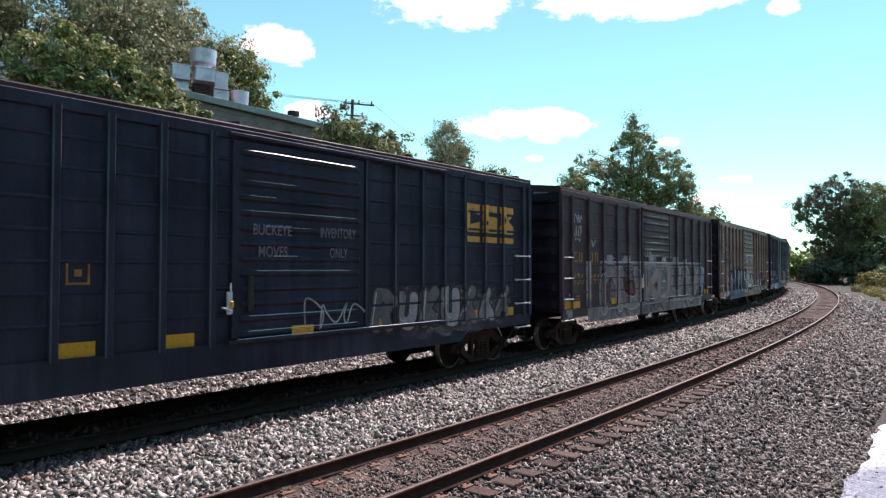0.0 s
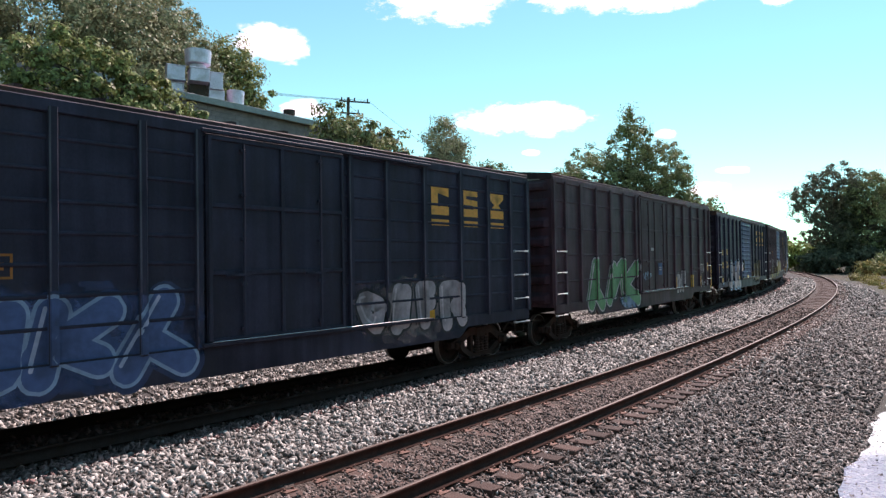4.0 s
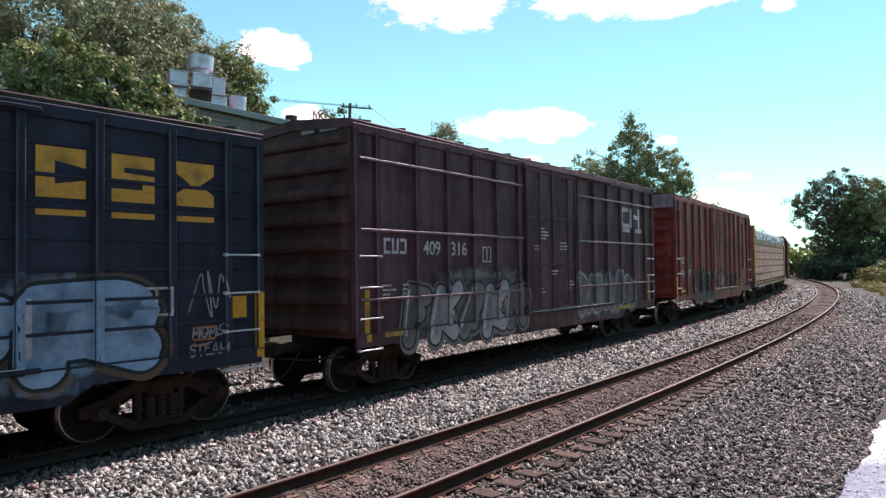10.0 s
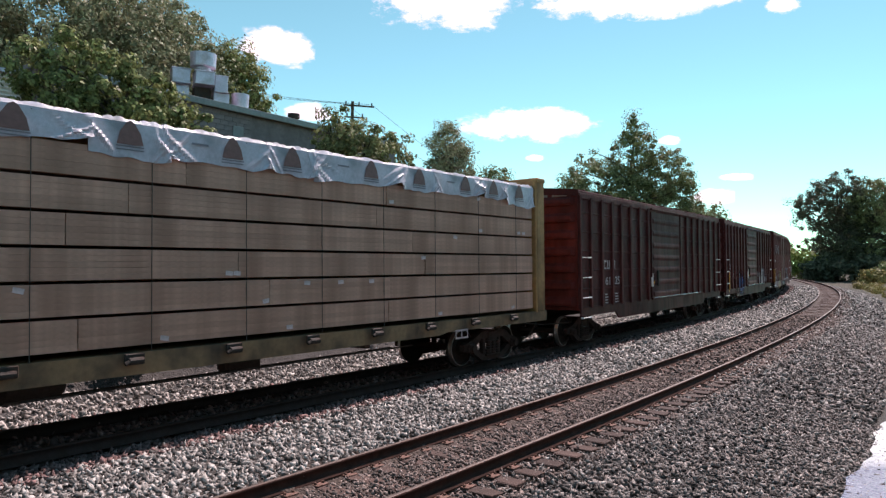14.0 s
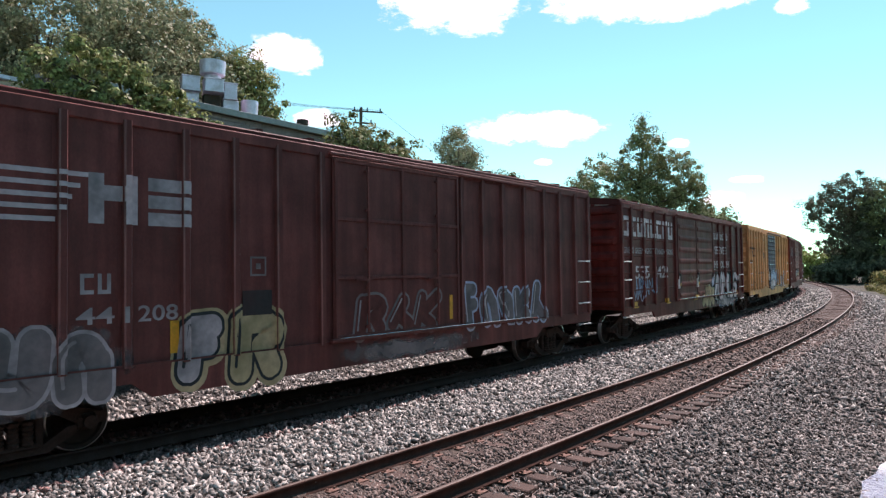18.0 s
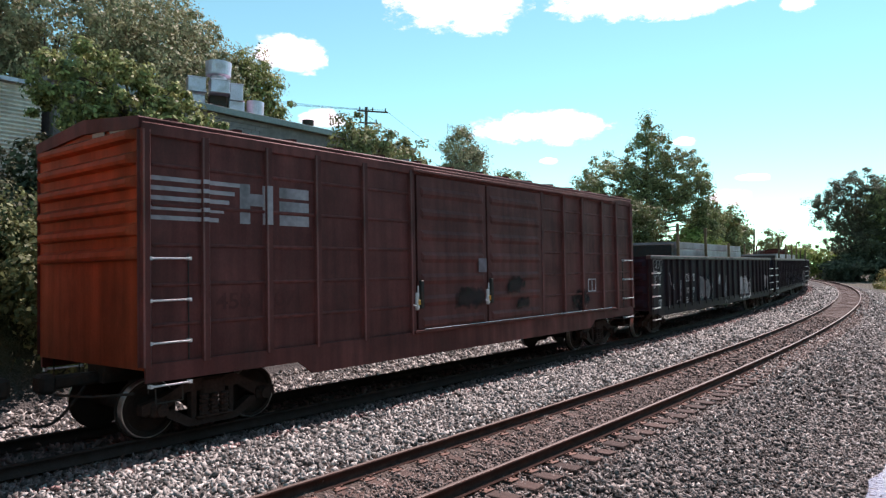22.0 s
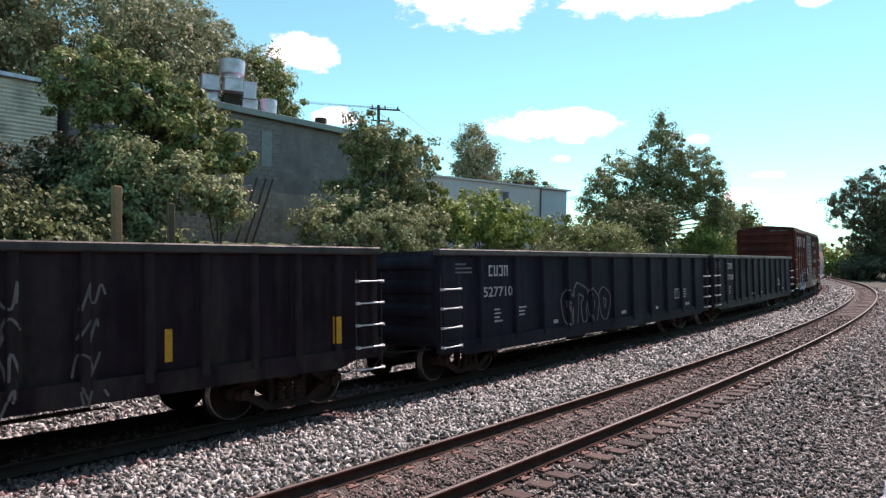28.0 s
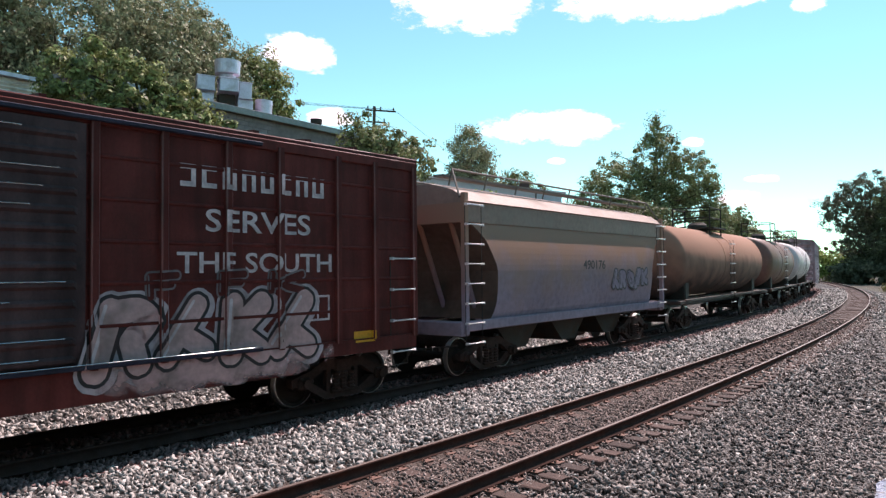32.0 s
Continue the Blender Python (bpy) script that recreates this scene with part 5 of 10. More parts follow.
def covered_hopper(front, rear):
    length, half = rear - front, 1.56
    bolster = length / 2 - 1.6
    car = tagged(new("covered_hopper"), "grey round-sided covered hopper car with rust stains", "hopper car", "cars of the freight train")
    part("body", hopper_body_bm(length), [M_HOPPER, M_SLOPE], car, "pale side sheets with brown slope sheets at the ends, darkened for shade")
    part("roof", hopper_top_bm(length), M_HOPPERTOP, car, "dull grey roof band with a pale top")
    for s in (1, -1):
        turn = 0 if s > 0 else 180
        part("side_sill", box_mesh(length - 0.3, 0.12, 0.22, 0.02, cy=s * 1.46, cz=1.16), M_HOPPER, car)
        for x in (-length / 2 + 0.15, length / 2 - 0.15):
            part("corner_post", box_mesh(0.14, 0.12, 3.0, 0.01, cx=x, cy=s * 1.45, cz=2.5), M_HOPPER, car)
            add_ladder(car, x - math.copysign(0.22, x), s * 1.51, 0.75, 3.7, turn)
        # slope sheet braces at the ends
        for sy in (-0.9, 0, 0.9):
            bm = bmesh.new()
            add_rod(bm, (s * (length / 2 - 0.3), sy, 3.6), (s * (length / 2 - 1.4), sy, 1.2), 0.06)
            part("end_brace", bm, M_HOPPER, car)
        part("end_sheet", box_mesh(0.06, 2.86, 0.42, 0, cx=s * (length / 2 - 0.12), cz=3.58), M_HOPPER, car)
        part("end_sill", box_mesh(0.3, 2.9, 0.3, 0.02, cx=s * (length / 2 - 0.15), cz=1.1), M_HOPPER, car)
    # roof walk with rails
    for s in (1, -1):
        part("roof_walk", box_mesh(length - 0.3, 0.28, 0.05, 0, cy=s * 0.75, cz=4.42), M_WALKWAY, car)
        bm = bmesh.new()
        k = 8
        add_rod(bm, (-length / 2 + 0.3, s * 1.02, 4.55), (length / 2 - 0.3, s * 1.02, 4.55), 0.025)
        for i in range(k + 1):
            x = -length / 2 + 0.3 + (length - 0.6) * i / k
            add_rod(bm, (x, s * 0.92, 4.2), (x, s * 1.02, 4.55), 0.02)
        part("walk_rail", bm, M_WALKWAY, car)
        bm = bmesh.new()
        add_path_rod(bm, [(length / 2 - 0.3, s * 1.02, 4.55), (length / 2 - 0.05, s * 1.4, 3.9)], 0.025)
        add_path_rod(bm, [(-length / 2 + 0.3, s * 1.02, 4.55), (-length / 2 + 0.05, s * 1.4, 3.9)], 0.025)
        part("grab_rail", bm, M_WALKWAY, car)
    for i in range(3):
        bm = bmesh.new()
        x = (i - 1) * 2.6
        prism(bm, [(-1.1, 1.1), (1.1, 1.1), (0.35, 0.42), (-0.35, 0.42)], -0.9, 0.9, "XZ")
        ob = part("outlet_hopper", bm, M_STEEL_DARK, car)
        ob.location = (x, 0, 0)
    add_running_gear(car, length, bolster, 1.0)
    number_text(car, length, half, length * 0.47, length * 0.47 + 1.35, 2.35, "490176", 0.34, M_STRAP, 0.012)
    add_graffiti(car, length, half, length * 0.62, length * 0.86, 1.7, 2.4, 5, 61, M_HOPPER, M_STRAP, 0.012)
    CARS.append((car, front, rear, bolster))
    return car, length, half


def tank_car(front, rear, paint, label):
    length = rear - front
    bolster = length / 2 - 1.9
    r, zc, tl = 1.42, 2.62, length - 1.1
    car = tagged(new("tank_car"), label, "tank car", "cars of the freight train")
    bm = bmesh.new()
    prof = []
    for i in range(7):
        a = i / 6 * math.pi / 2
        prof.append((-tl / 2 + 0.45 - 0.45 * math.cos(a), r * math.sin(a) + 0.001))
    prof += [(-tl / 6, r), (0, r), (tl / 6, r)]
    for i in range(6, -1, -1):
        a = i / 6 * math.pi / 2
        prof.append((tl / 2 - 0.45 + 0.45 * math.cos(a), r * math.sin(a) + 0.001))
    lathe(bm, prof, 40, "X")
    for v in bm.verts:
        v.co.z += zc
    part("tank", bm, paint, car, "", True)
    for x in (-0.8, 0.8):
        bm = bmesh.new()
        lathe(bm, [(x - 0.04, r + 0.012), (x + 0.04, r + 0.012), (x + 0.04, r - 0.02), (x - 0.04, r - 0.02)], 40, "X")
        for v in bm.verts:
            v.co.z += zc
        part("band", bm, paint, car)
    bm = bmesh.new()
    lathe(bm, [(zc + r - 0.1, 0.42), (zc + r + 0.22, 0.42), (zc + r + 0.34, 0.3)], 20, "Z")
    part("dome", bm, M_STEEL_DARK, car)
    bm = bmesh.new()
    for sx in (-1, 1):
        for sy in (-1, 1):
            add_rod(bm, (sx * 0.9, sy * 0.8, zc + r - 0.3), (sx * 0.9, sy * 0.8, zc + r + 0.95), 0.03)
    for zz in (0.5, 0.95):
        add_path_rod(bm, [(-0.9, -0.8, zc + r + zz), (0.9, -0.8, zc + r + zz), (0.9, 0.8, zc + r + zz), (-0.9, 0.8, zc + r + zz), (-0.9, -0.8, zc + r + zz)], 0.025)
    part("platform_rail", bm, M_STEEL_DARK, car, "dark hand rail round the dome")
    part("platform", box_mesh(2.0, 2.0, 0.05, 0, cz=zc + r + 0.05), M_STEEL_DARK, car)
    for s in (1, -1):
        part("end_platform", box_mesh(1.4, 2.9, 0.14, 0.02, cx=s * (length / 2 - 0.75), cz=1.1), M_STEEL_DARK, car)
        part("saddle", box_mesh(0.5, 2.3, 0.9, 0.05, cx=s * bolster, cz=1.4), M_STEEL_DARK, car)
        part("side_rail", box_mesh(length - 1.4, 0.10, 0.10, 0.01, cy=s * 1.42, cz=1.15), M_STEEL_DARK, car)
        add_ladder(car, 0, s * (r + 0.05), 0.8, 3.5, 0 if s > 0 else 180)
    part("centre_sill", box_mesh(length - 0.4, 0.5, 0.35, 0.02, cz=0.95), M_STEEL_DARK, car)
    add_running_gear(car, length, bolster, 1.0)
    CARS.append((car, front, rear, bolster))
    return car, length, 1.42


# ---- the train, from its leading car ----
def paint_mat(name, rgb, dirt=RUST, amount=0.35, var=0.3, rough=0.55, gloss=0.10):
    """Old car paint: broad fading, soot that runs down in streaks, small scratches, a dull gloss."""
    if name in MATS:
        return MATS[name]
    TONES[name] = rgb
    m = bpy.data.materials.new(name)
    m.use_nodes = True
    n, l = m.node_tree.nodes, m.node_tree.links
    b = n["Principled BSDF"]
    b.inputs["Specular IOR Level"].default_value = gloss
    tc = n.new("ShaderNodeTexCoord")

    def field(scale, stretch, detail, lo, hi, to_lo, to_hi, shift):
        mp = n.new("ShaderNodeMapping")
        mp.inputs["Scale"].default_value = stretch
        mp.inputs["Location"].default_value = shift
        l.new(tc.outputs["Object"], mp.inputs["Vector"])
        t = n.new("ShaderNodeTexNoise")
        t.inputs["Scale"].default_value, t.inputs["Detail"].default_value = scale, detail
        l.new(mp.outputs["Vector"], t.inputs["Vector"])
        r = n.new("ShaderNodeMapRange")
        r.inputs["From Min"].default_value, r.inputs["From Max"].default_value = lo, hi
        r.inputs["To Min"].default_value, r.inputs["To Max"].default_value = to_lo, to_hi
        l.new(t.outputs["Fac"], r.inputs["Value"])
        return r.outputs["Result"]

    def times(a, c):
        mu = n.new("ShaderNodeMath")
        mu.operation = "MULTIPLY"
        l.new(a, mu.inputs[0])
        l.new(c, mu.inputs[1])
        return mu.outputs[0]
    fade = field(0.75, (1, 1, 1.4), 5, 0.32, 0.68, 1 - var, 1 + var, (2.0, 0, 5.1))
    run = field(5.0, (1, 1, 0.07), 6, 0.35, 0.65, 1 - var * 0.8, 1 + var * 0.5, (0, 0, 0))
    grain = field(38.0, (1, 1, 0.6), 4, 0.3, 0.7, 0.9, 1.1, (7.0, 0, 0))
    base = n.new("ShaderNodeVectorMath")
    base.operation = "SCALE"
    base.inputs[0].default_value = (rgb[0] * 1.48, rgb[1] * 1.10, rgb[2] * (1.32 if rgb[2] > rgb[0] * 0.7 else 1.10))
    l.new(times(times(fade, run), grain), base.inputs["Scale"])
    soil = times(field(1.9, (1, 1, 0.22), 9, 0.60 - amount * 0.4, 0.84 - amount * 0.2, 0.0, 0.8, (3.1, 7.7, 1.3)), field(9.0, (1, 1, 0.5), 6, 0.3, 0.6, 0.35, 1.0, (1.1, 0, 0)))
    mx = n.new("ShaderNodeMix")
    mx.data_type = "RGBA"
    l.new(soil, mx.inputs["Factor"])
    l.new(base.outputs["Vector"], mx.inputs["A"])
    mx.inputs["B"].default_value = (*dirt, 1)
    l.new(mx.outputs["Result"], b.inputs["Base Color"])
    rr = n.new("ShaderNodeMapRange")
    rr.inputs["To Min"].default_value, rr.inputs["To Max"].default_value = rough, min(1, rough + 0.35)
    l.new(soil, rr.inputs["Value"])
    l.new(rr.outputs["Result"], b.inputs["Roughness"])
    t = n.new("ShaderNodeTexNoise")          # sheets that bulge a little between the posts
    t.inputs["Scale"].default_value, t.inputs["Detail"].default_value = 1.6, 3
    l.new(tc.outputs["Object"], t.inputs["Vector"])
    bp = n.new("ShaderNodeBump")
    bp.inputs["Strength"].default_value, bp.inputs["Distance"].default_value = 0.35, 0.05
    l.new(t.outputs["Fac"], bp.inputs["Height"])
    l.new(bp.outputs["Normal"], b.inputs["Normal"])
    MATS[name] = m
    return m


P_NAVY = paint_mat("navy_car_paint", (0.0275, 0.0335, 0.0435), (0.040, 0.036, 0.038), 0.4)
P_BLUE = paint_mat("blue_car_paint", (0.0305, 0.0315, 0.0430), SOOT, 0.35)
P_BLUEDOOR = paint_mat("bright_blue_door", (0.020, 0.042, 0.095), SOOT, 0.3)
P_BLACK = paint_mat("black_car_paint", (0.0542, 0.0364, 0.0383), (0.10, 0.066, 0.06), 0.4)
P_GREYBROWN = paint_mat("sooty_grey_brown", (0.1510, 0.1075, 0.0947), (0.082, 0.062, 0.056), 0.4)
P_MAROON = paint_mat("maroon_car_paint", (0.0920, 0.0470, 0.0560), SOOT, 0.3)
P_PLUMEND = paint_mat("dusty_plum_end_paint", (0.092, 0.052, 0.047), SOOT, 0.3)
P_RED = paint_mat("oxide_red_paint", (0.1010, 0.0270, 0.0220), (0.065, 0.026, 0.022), 0.4)
P_BROWN = paint_mat("brown_car_paint", (0.0690, 0.0215, 0.0190), (0.055, 0.022, 0.019), 0.35)
P_DUSTY = paint_mat("dusty_maroon_paint", (0.1220, 0.0455, 0.0395), (0.09, 0.04, 0.034), 0.4)
P_OXIDE = paint_mat("bright_oxide_paint", (0.1850, 0.0480, 0.0400), (0.13, 0.044, 0.037), 0.4)
P_DULLORANGE = paint_mat("dull_orange_lettering", (0.42, 0.20, 0.06), SOOT, 0.3)
P_ORANGE = paint_mat("orange_end_paint", (0.21, 0.056, 0.024), (0.12, 0.045, 0.03), 0.4)
P_YELLOW = paint_mat("mustard_yellow_paint", (0.445, 0.255, 0.106), (0.31, 0.155, 0.065), 0.3, 0.16)
P_PLUM = paint_mat("plum_grey_door_paint", (0.066, 0.047, 0.046), SOOT, 0.3)
P_SLATE = paint_mat("slate_door_paint", (0.037, 0.042, 0.057), SOOT, 0.3)
P_ROOF = paint_mat("grimy_roof", (0.034, 0.027, 0.025), RUST, 0.4)
P_DARKEND = paint_mat("sooty_end_paint", (0.018, 0.017, 0.021), SOOT, 0.4)
P_RUSTPATCH = paint_mat("rust_faded_panel", (0.20, 0.092, 0.050), (0.10, 0.065, 0.05), 0.45)
P_FADEDWHITE = paint_mat("faded_white_lettering", (0.24, 0.23, 0.22), SOOT, 0.35)
P_FAINT = paint_mat("faint_old_lettering", (0.17, 0.14, 0.12), SOOT, 0.4)
P_GON = paint_mat("black_gondola_paint", (0.0215, 0.0160, 0.0175), (0.08, 0.06, 0.05), 0.4, gloss=0.03)
P_GONBLUE = paint_mat("blue_black_gondola_paint", (0.0188, 0.0192, 0.0262), (0.04, 0.036, 0.038), 0.4, gloss=0.03)
P_GONDULL = paint_mat("dull_black_gondola_paint", (0.0255, 0.0258, 0.0290), (0.045, 0.038, 0.037), 0.4, gloss=0.03)
P_CAP = paint_mat("grey_cap", (0.24, 0.23, 0.215), RUST, 0.35)
S_PALE = mat("spray_pale_grey", (0.496, 0.39, 0.402), 0.7, 0, 0.25, 5, 0.05, (0.12, 0.11, 0.11), 0.35)
S_WHITE = mat("spray_white", (0.769, 0.61, 0.618), 0.7, 0, 0.2, 5, 0.05, (0.2, 0.18, 0.17), 0.3)
S_SKY = mat("spray_light_blue", (0.26, 0.36, 0.50), 0.7, 0, 0.25, 5, 0.05, (0.08, 0.1, 0.14), 0.3)
S_ICE = mat("spray_ice_blue", (0.521, 0.5, 0.618), 0.7, 0, 0.25, 5, 0.05, (0.25, 0.33, 0.45), 0.4)
S_BAND = mat("spray_grey_band", (0.322, 0.235, 0.237), 0.75, 0, 0.35, 4, 0.05, (0.10, 0.085, 0.08), 0.45)
S_OCHRE = mat("spray_ochre", (0.30, 0.22, 0.06), 0.7, 0, 0.3, 5, 0.05, (0.15, 0.10, 0.04), 0.4)
S_UMBER = mat("spray_umber", (0.13, 0.065, 0.04), 0.7, 0, 0.25, 5, 0.05)
S_PALEYELLOW = mat("spray_cream", (0.521, 0.36, 0.206), 0.7, 0, 0.3, 5, 0.05, (0.25, 0.2, 0.1), 0.4)
S_BLUE = mat("spray_blue", (0.07, 0.12, 0.26), 0.7, 0, 0.25, 5, 0.05, (0.04, 0.05, 0.08), 0.3)
S_BLACK = mat("spray_black", (0.02, 0.02, 0.022), 0.7, 0, 0.2, 5, 0.05)
S_GREEN = mat("spray_green", (0.12, 0.30, 0.14), 0.7, 0, 0.25, 5, 0.05, (0.05, 0.1, 0.06), 0.3)
S_TAN = mat("spray_tan", (0.20, 0.145, 0.085), 0.7, 0, 0.25, 5, 0.05, (0.14, 0.09, 0.05), 0.4)
S_PINK = mat("spray_pale_pink", (0.62, 0.36, 0.34), 0.7, 0, 0.25, 5, 0.05, (0.2, 0.15, 0.13), 0.3)
S_RED = mat("spray_dull_red", (0.22, 0.05, 0.045), 0.7, 0, 0.25, 5, 0.05, (0.1, 0.04, 0.03), 0.3)


def fade_spray(name, low, high):
    """Spray paint laid on in a fade, dark at the foot of each letter."""
    m = mat(name, high, 0.7, 0, 0.25, 5, 0.05, low, 0.3)
    n, l = m.node_tree.nodes, m.node_tree.links
    b = n["Principled BSDF"]
    tc, sp, ra, mx = (n.new("ShaderNodeTexCoord"), n.new("ShaderNodeSeparateXYZ"), n.new("ShaderNodeValToRGB"), n.new("ShaderNodeMixRGB"))
    l.new(tc.outputs["Generated"], sp.inputs[0])
    l.new(sp.outputs["Y"], ra.inputs["Fac"])
    ra.color_ramp.elements[0].position, ra.color_ramp.elements[0].color = 0.30, (*low, 1)
    ra.color_ramp.elements[1].position, ra.color_ramp.elements[1].color = 0.68, (*high, 1)
    mx.inputs[0].default_value = 0.75
    if b.inputs["Base Color"].links:
        l.new(b.inputs["Base Color"].links[0].from_socket, mx.inputs[1])
    l.new(ra.outputs["Color"], mx.inputs[2])
    l.new(mx.outputs[0], b.inputs["Base Color"])
    return m


S_FADE = fade_spray("spray_blue_fade", (0.030, 0.050, 0.13), (0.27, 0.34, 0.40))
S_DIM = mat("spray_dull_grey", (0.236, 0.175, 0.175), 0.7, 0, 0.25, 5, 0.05, (0.08, 0.075, 0.075), 0.35)
P_SMEAR = paint_mat("rubbed_smear", (0.065, 0.062, 0.068), SOOT, 0.35)
P_YELLOWEND = paint_mat("orange_yellow_end", (0.38, 0.215, 0.085), (0.22, 0.11, 0.05), 0.4)
M_TANSTRIPE = paint_mat("dull_yellow_stripe", (0.42, 0.30, 0.08), SOOT, 0.3)


S_DEEP = mat("spray_deep_blue", (0.028, 0.042, 0.10), 0.7, 0, 0.3, 5, 0.05, (0.05, 0.06, 0.09), 0.35)


def soft_spray(material):
    """The same paint as material, thinning out to nothing towards the edges of its patch."""
    name = "soft_" + material.name
    if name in MATS:
        return MATS[name]
    m = material.copy()
    m.name = name
    n, l = m.node_tree.nodes, m.node_tree.links
    out, b = n["Material Output"], n["Principled BSDF"]
    tc = n.new("ShaderNodeTexCoord")
    sub_ = n.new("ShaderNodeVectorMath")
    sub_.operation = "SUBTRACT"
    sub_.inputs[1].default_value = (0.5, 0.5, 0)
    l.new(tc.outputs["Generated"], sub_.inputs[0])
    mul = n.new("ShaderNodeVectorMath")
    mul.operation = "MULTIPLY"
    mul.inputs[1].default_value = (2, 2, 0)
    l.new(sub_.outputs[0], mul.inputs[0])
    ab = n.new("ShaderNodeVectorMath")
    ab.operation = "ABSOLUTE"
    l.new(mul.outputs[0], ab.inputs[0])
    mxm = n.new("ShaderNodeVectorMath")
    mxm.operation = "LENGTH"
    l.new(ab.outputs[0], mxm.inputs[0])
    t = n.new("ShaderNodeTexNoise")
    t.inputs["Scale"].default_value, t.inputs["Detail"].default_value = 4.5, 7
    l.new(tc.outputs["Object"], t.inputs["Vector"])
    ad = n.new("ShaderNodeMath")
    ad.operation = "MULTIPLY_ADD"
    ad.inputs[1].default_value = 1.5
    l.new(t.outputs["Fac"], ad.inputs[0])
    l.new(mxm.outputs["Value"], ad.inputs[2])
    r = n.new("ShaderNodeMapRange")
    r.inputs["From Min"].default_value, r.inputs["From Max"].default_value = 1.15, 1.75
    r.inputs["To Min"].default_value, r.inputs["To Max"].default_value = 0.85, 0.0
    l.new(ad.outputs[0], r.inputs["Value"])
    tr, ms = n.new("ShaderNodeBsdfTransparent"), n.new("ShaderNodeMixShader")
    l.new(r.outputs["Result"], ms.inputs[0])
    l.new(tr.outputs[0], ms.inputs[1])
    l.new(b.outputs[0], ms.inputs[2])
    l.new(ms.outputs[0], out.inputs["Surface"])
    MATS[name] = m
    return m


def overspray(c, L, H, u0, u1, z0, z1, material, lift=0.003, name="overspray", label="soft-edged patch of spray paint"):
    """A patch of thin spray paint with a soft ragged edge."""
    return add_bars(c, L, H, u0, z0, [(0, 0, u1 - u0, z1 - z0)], soft_spray(material), name, label, lift)


S_SOOTY = mat("spray_sooty_black", (0.034, 0.026, 0.026), 0.7, 0, 0.3, 5, 0.05, (0.07, 0.03, 0.028), 0.3)
S_GREENGREY = mat("spray_grey_green", (0.16, 0.17, 0.13), 0.7, 0, 0.3, 5, 0.05, (0.1, 0.06, 0.05), 0.35)


def add_mark(c, L, H, u, z, w, h_, turn, material, name, label, lift=0.005):
    """A plain open block, one outline: open to one of its four sides."""
    t = min(w, h_) * 0.30
    shapes = ([(0, 0), (w, 0), (w, t), (t, t), (t, h_ - t), (w, h_ - t), (w, h_), (0, h_)],
              [(0, 0), (w, 0), (w, h_), (w - t, h_), (w - t, t), (t, t), (t, h_), (0, h_)],
              [(0, 0), (w, 0), (w, h_), (0, h_), (0, h_ - t), (w - t, h_ - t), (w - t, t), (0, t)],
              [(0, 0), (t, 0), (t, h_ - t), (w - t, h_ - t), (w - t, 0), (w, 0), (w, h_), (0, h_)])
    bm = bmesh.new()
    prism(bm, shapes[turn % 4], -0.001, 0.001, "XY")
    ob = part(name, bm, material, c, label)
    ob.matrix_basis = on_side(L, H, u, z, lift)
    return ob


def reporting(c, L, H, us, z, material, h_=0.33, w=0.24, label="worn blocks of a painted reporting mark"):
    for i, u in enumerate(us):
        add_mark(c, L, H, u, z, w, h_, i, material, "reporting_mark", label)


def number_text(c, L, H, u0, u1, z, body, size, material, lift=0.004):
    """Painted characters, one by one, fitted between two places along the side."""
    wide = max(v.co.x for v in shared(("word", body, size), lambda: word_bm(body, size), material).vertices)
    k = (u1 - u0) / wide
    for i, ch in enumerate(body):
        if ch == " ":
            continue
        right = max(v.co.x for v in shared(("word", body[:i + 1], size), lambda: word_bm(body[:i + 1], size), material).vertices)
        me = text_mesh(ch, size, size * 0.012)
        me.materials.append(material)
        own = max(v.co.x for v in me.vertices)
        ob = part("lettering", me, None, c, "painted character " + ch.lower())
        ob.matrix_basis = on_side(L, H, u0 + (right - own) * k, z, lift) @ Matrix.Diagonal((k, 1, 1, 1))


def word_bm(body, size):
    """The bare outline of a word, to take its width from."""
    me = text_mesh(body, size, size * 0.012)
    bm = bmesh.new()
    bm.from_mesh(me)
    bpy.data.meshes.remove(me)
    return bm


def csx(front, rear, paint, label, number="", door_paint=None, mark=(11.5, 14.2), roof=None, number_z=1.82, mark_z=2.97, mark_paint=None, ink=None, spots=(0.12, 0.72, 4.1, 5.55, 7.8, 9.8, 11.2, 12.6, 14.15), **kw):
    ink = ink or M_CSXYEL
    kw.setdefault("seams", 7)
    car, L, H = box_car(front, rear, paint, roof or P_ROOF, P_DARKEND, label, door_paint=door_paint, **kw)
    if mark:
        block_logo(car, L, H, mark[0], mark_z, 0.85, mark_paint or M_CSXYEL, (mark[1] - mark[0] - 0.6) / 2)
    if number:
        a, b = number
        reporting(car, L, H, (0.86, 1.2, 1.95, 2.32), number_z + 0.62, ink)
        number_text(car, L, H, 0.80, 0.80 + 0.25 * len(a), number_z, a, 0.44, ink)
        number_text(car, L, H, 1.88, 1.88 + 0.265 * len(b), number_z, b, 0.44, ink)
    data_stencil(car, L, H, 1.0, number_z - 0.26, P_DULLORANGE, int(front), 3, 0.32)
    data_stencil(car, L, H, 1.98, number_z - 0.26, P_DULLORANGE, int(front) + 1, 3, 0.32)
    reflectors(car, L, H, 1.16, spots)
    return car, L, H


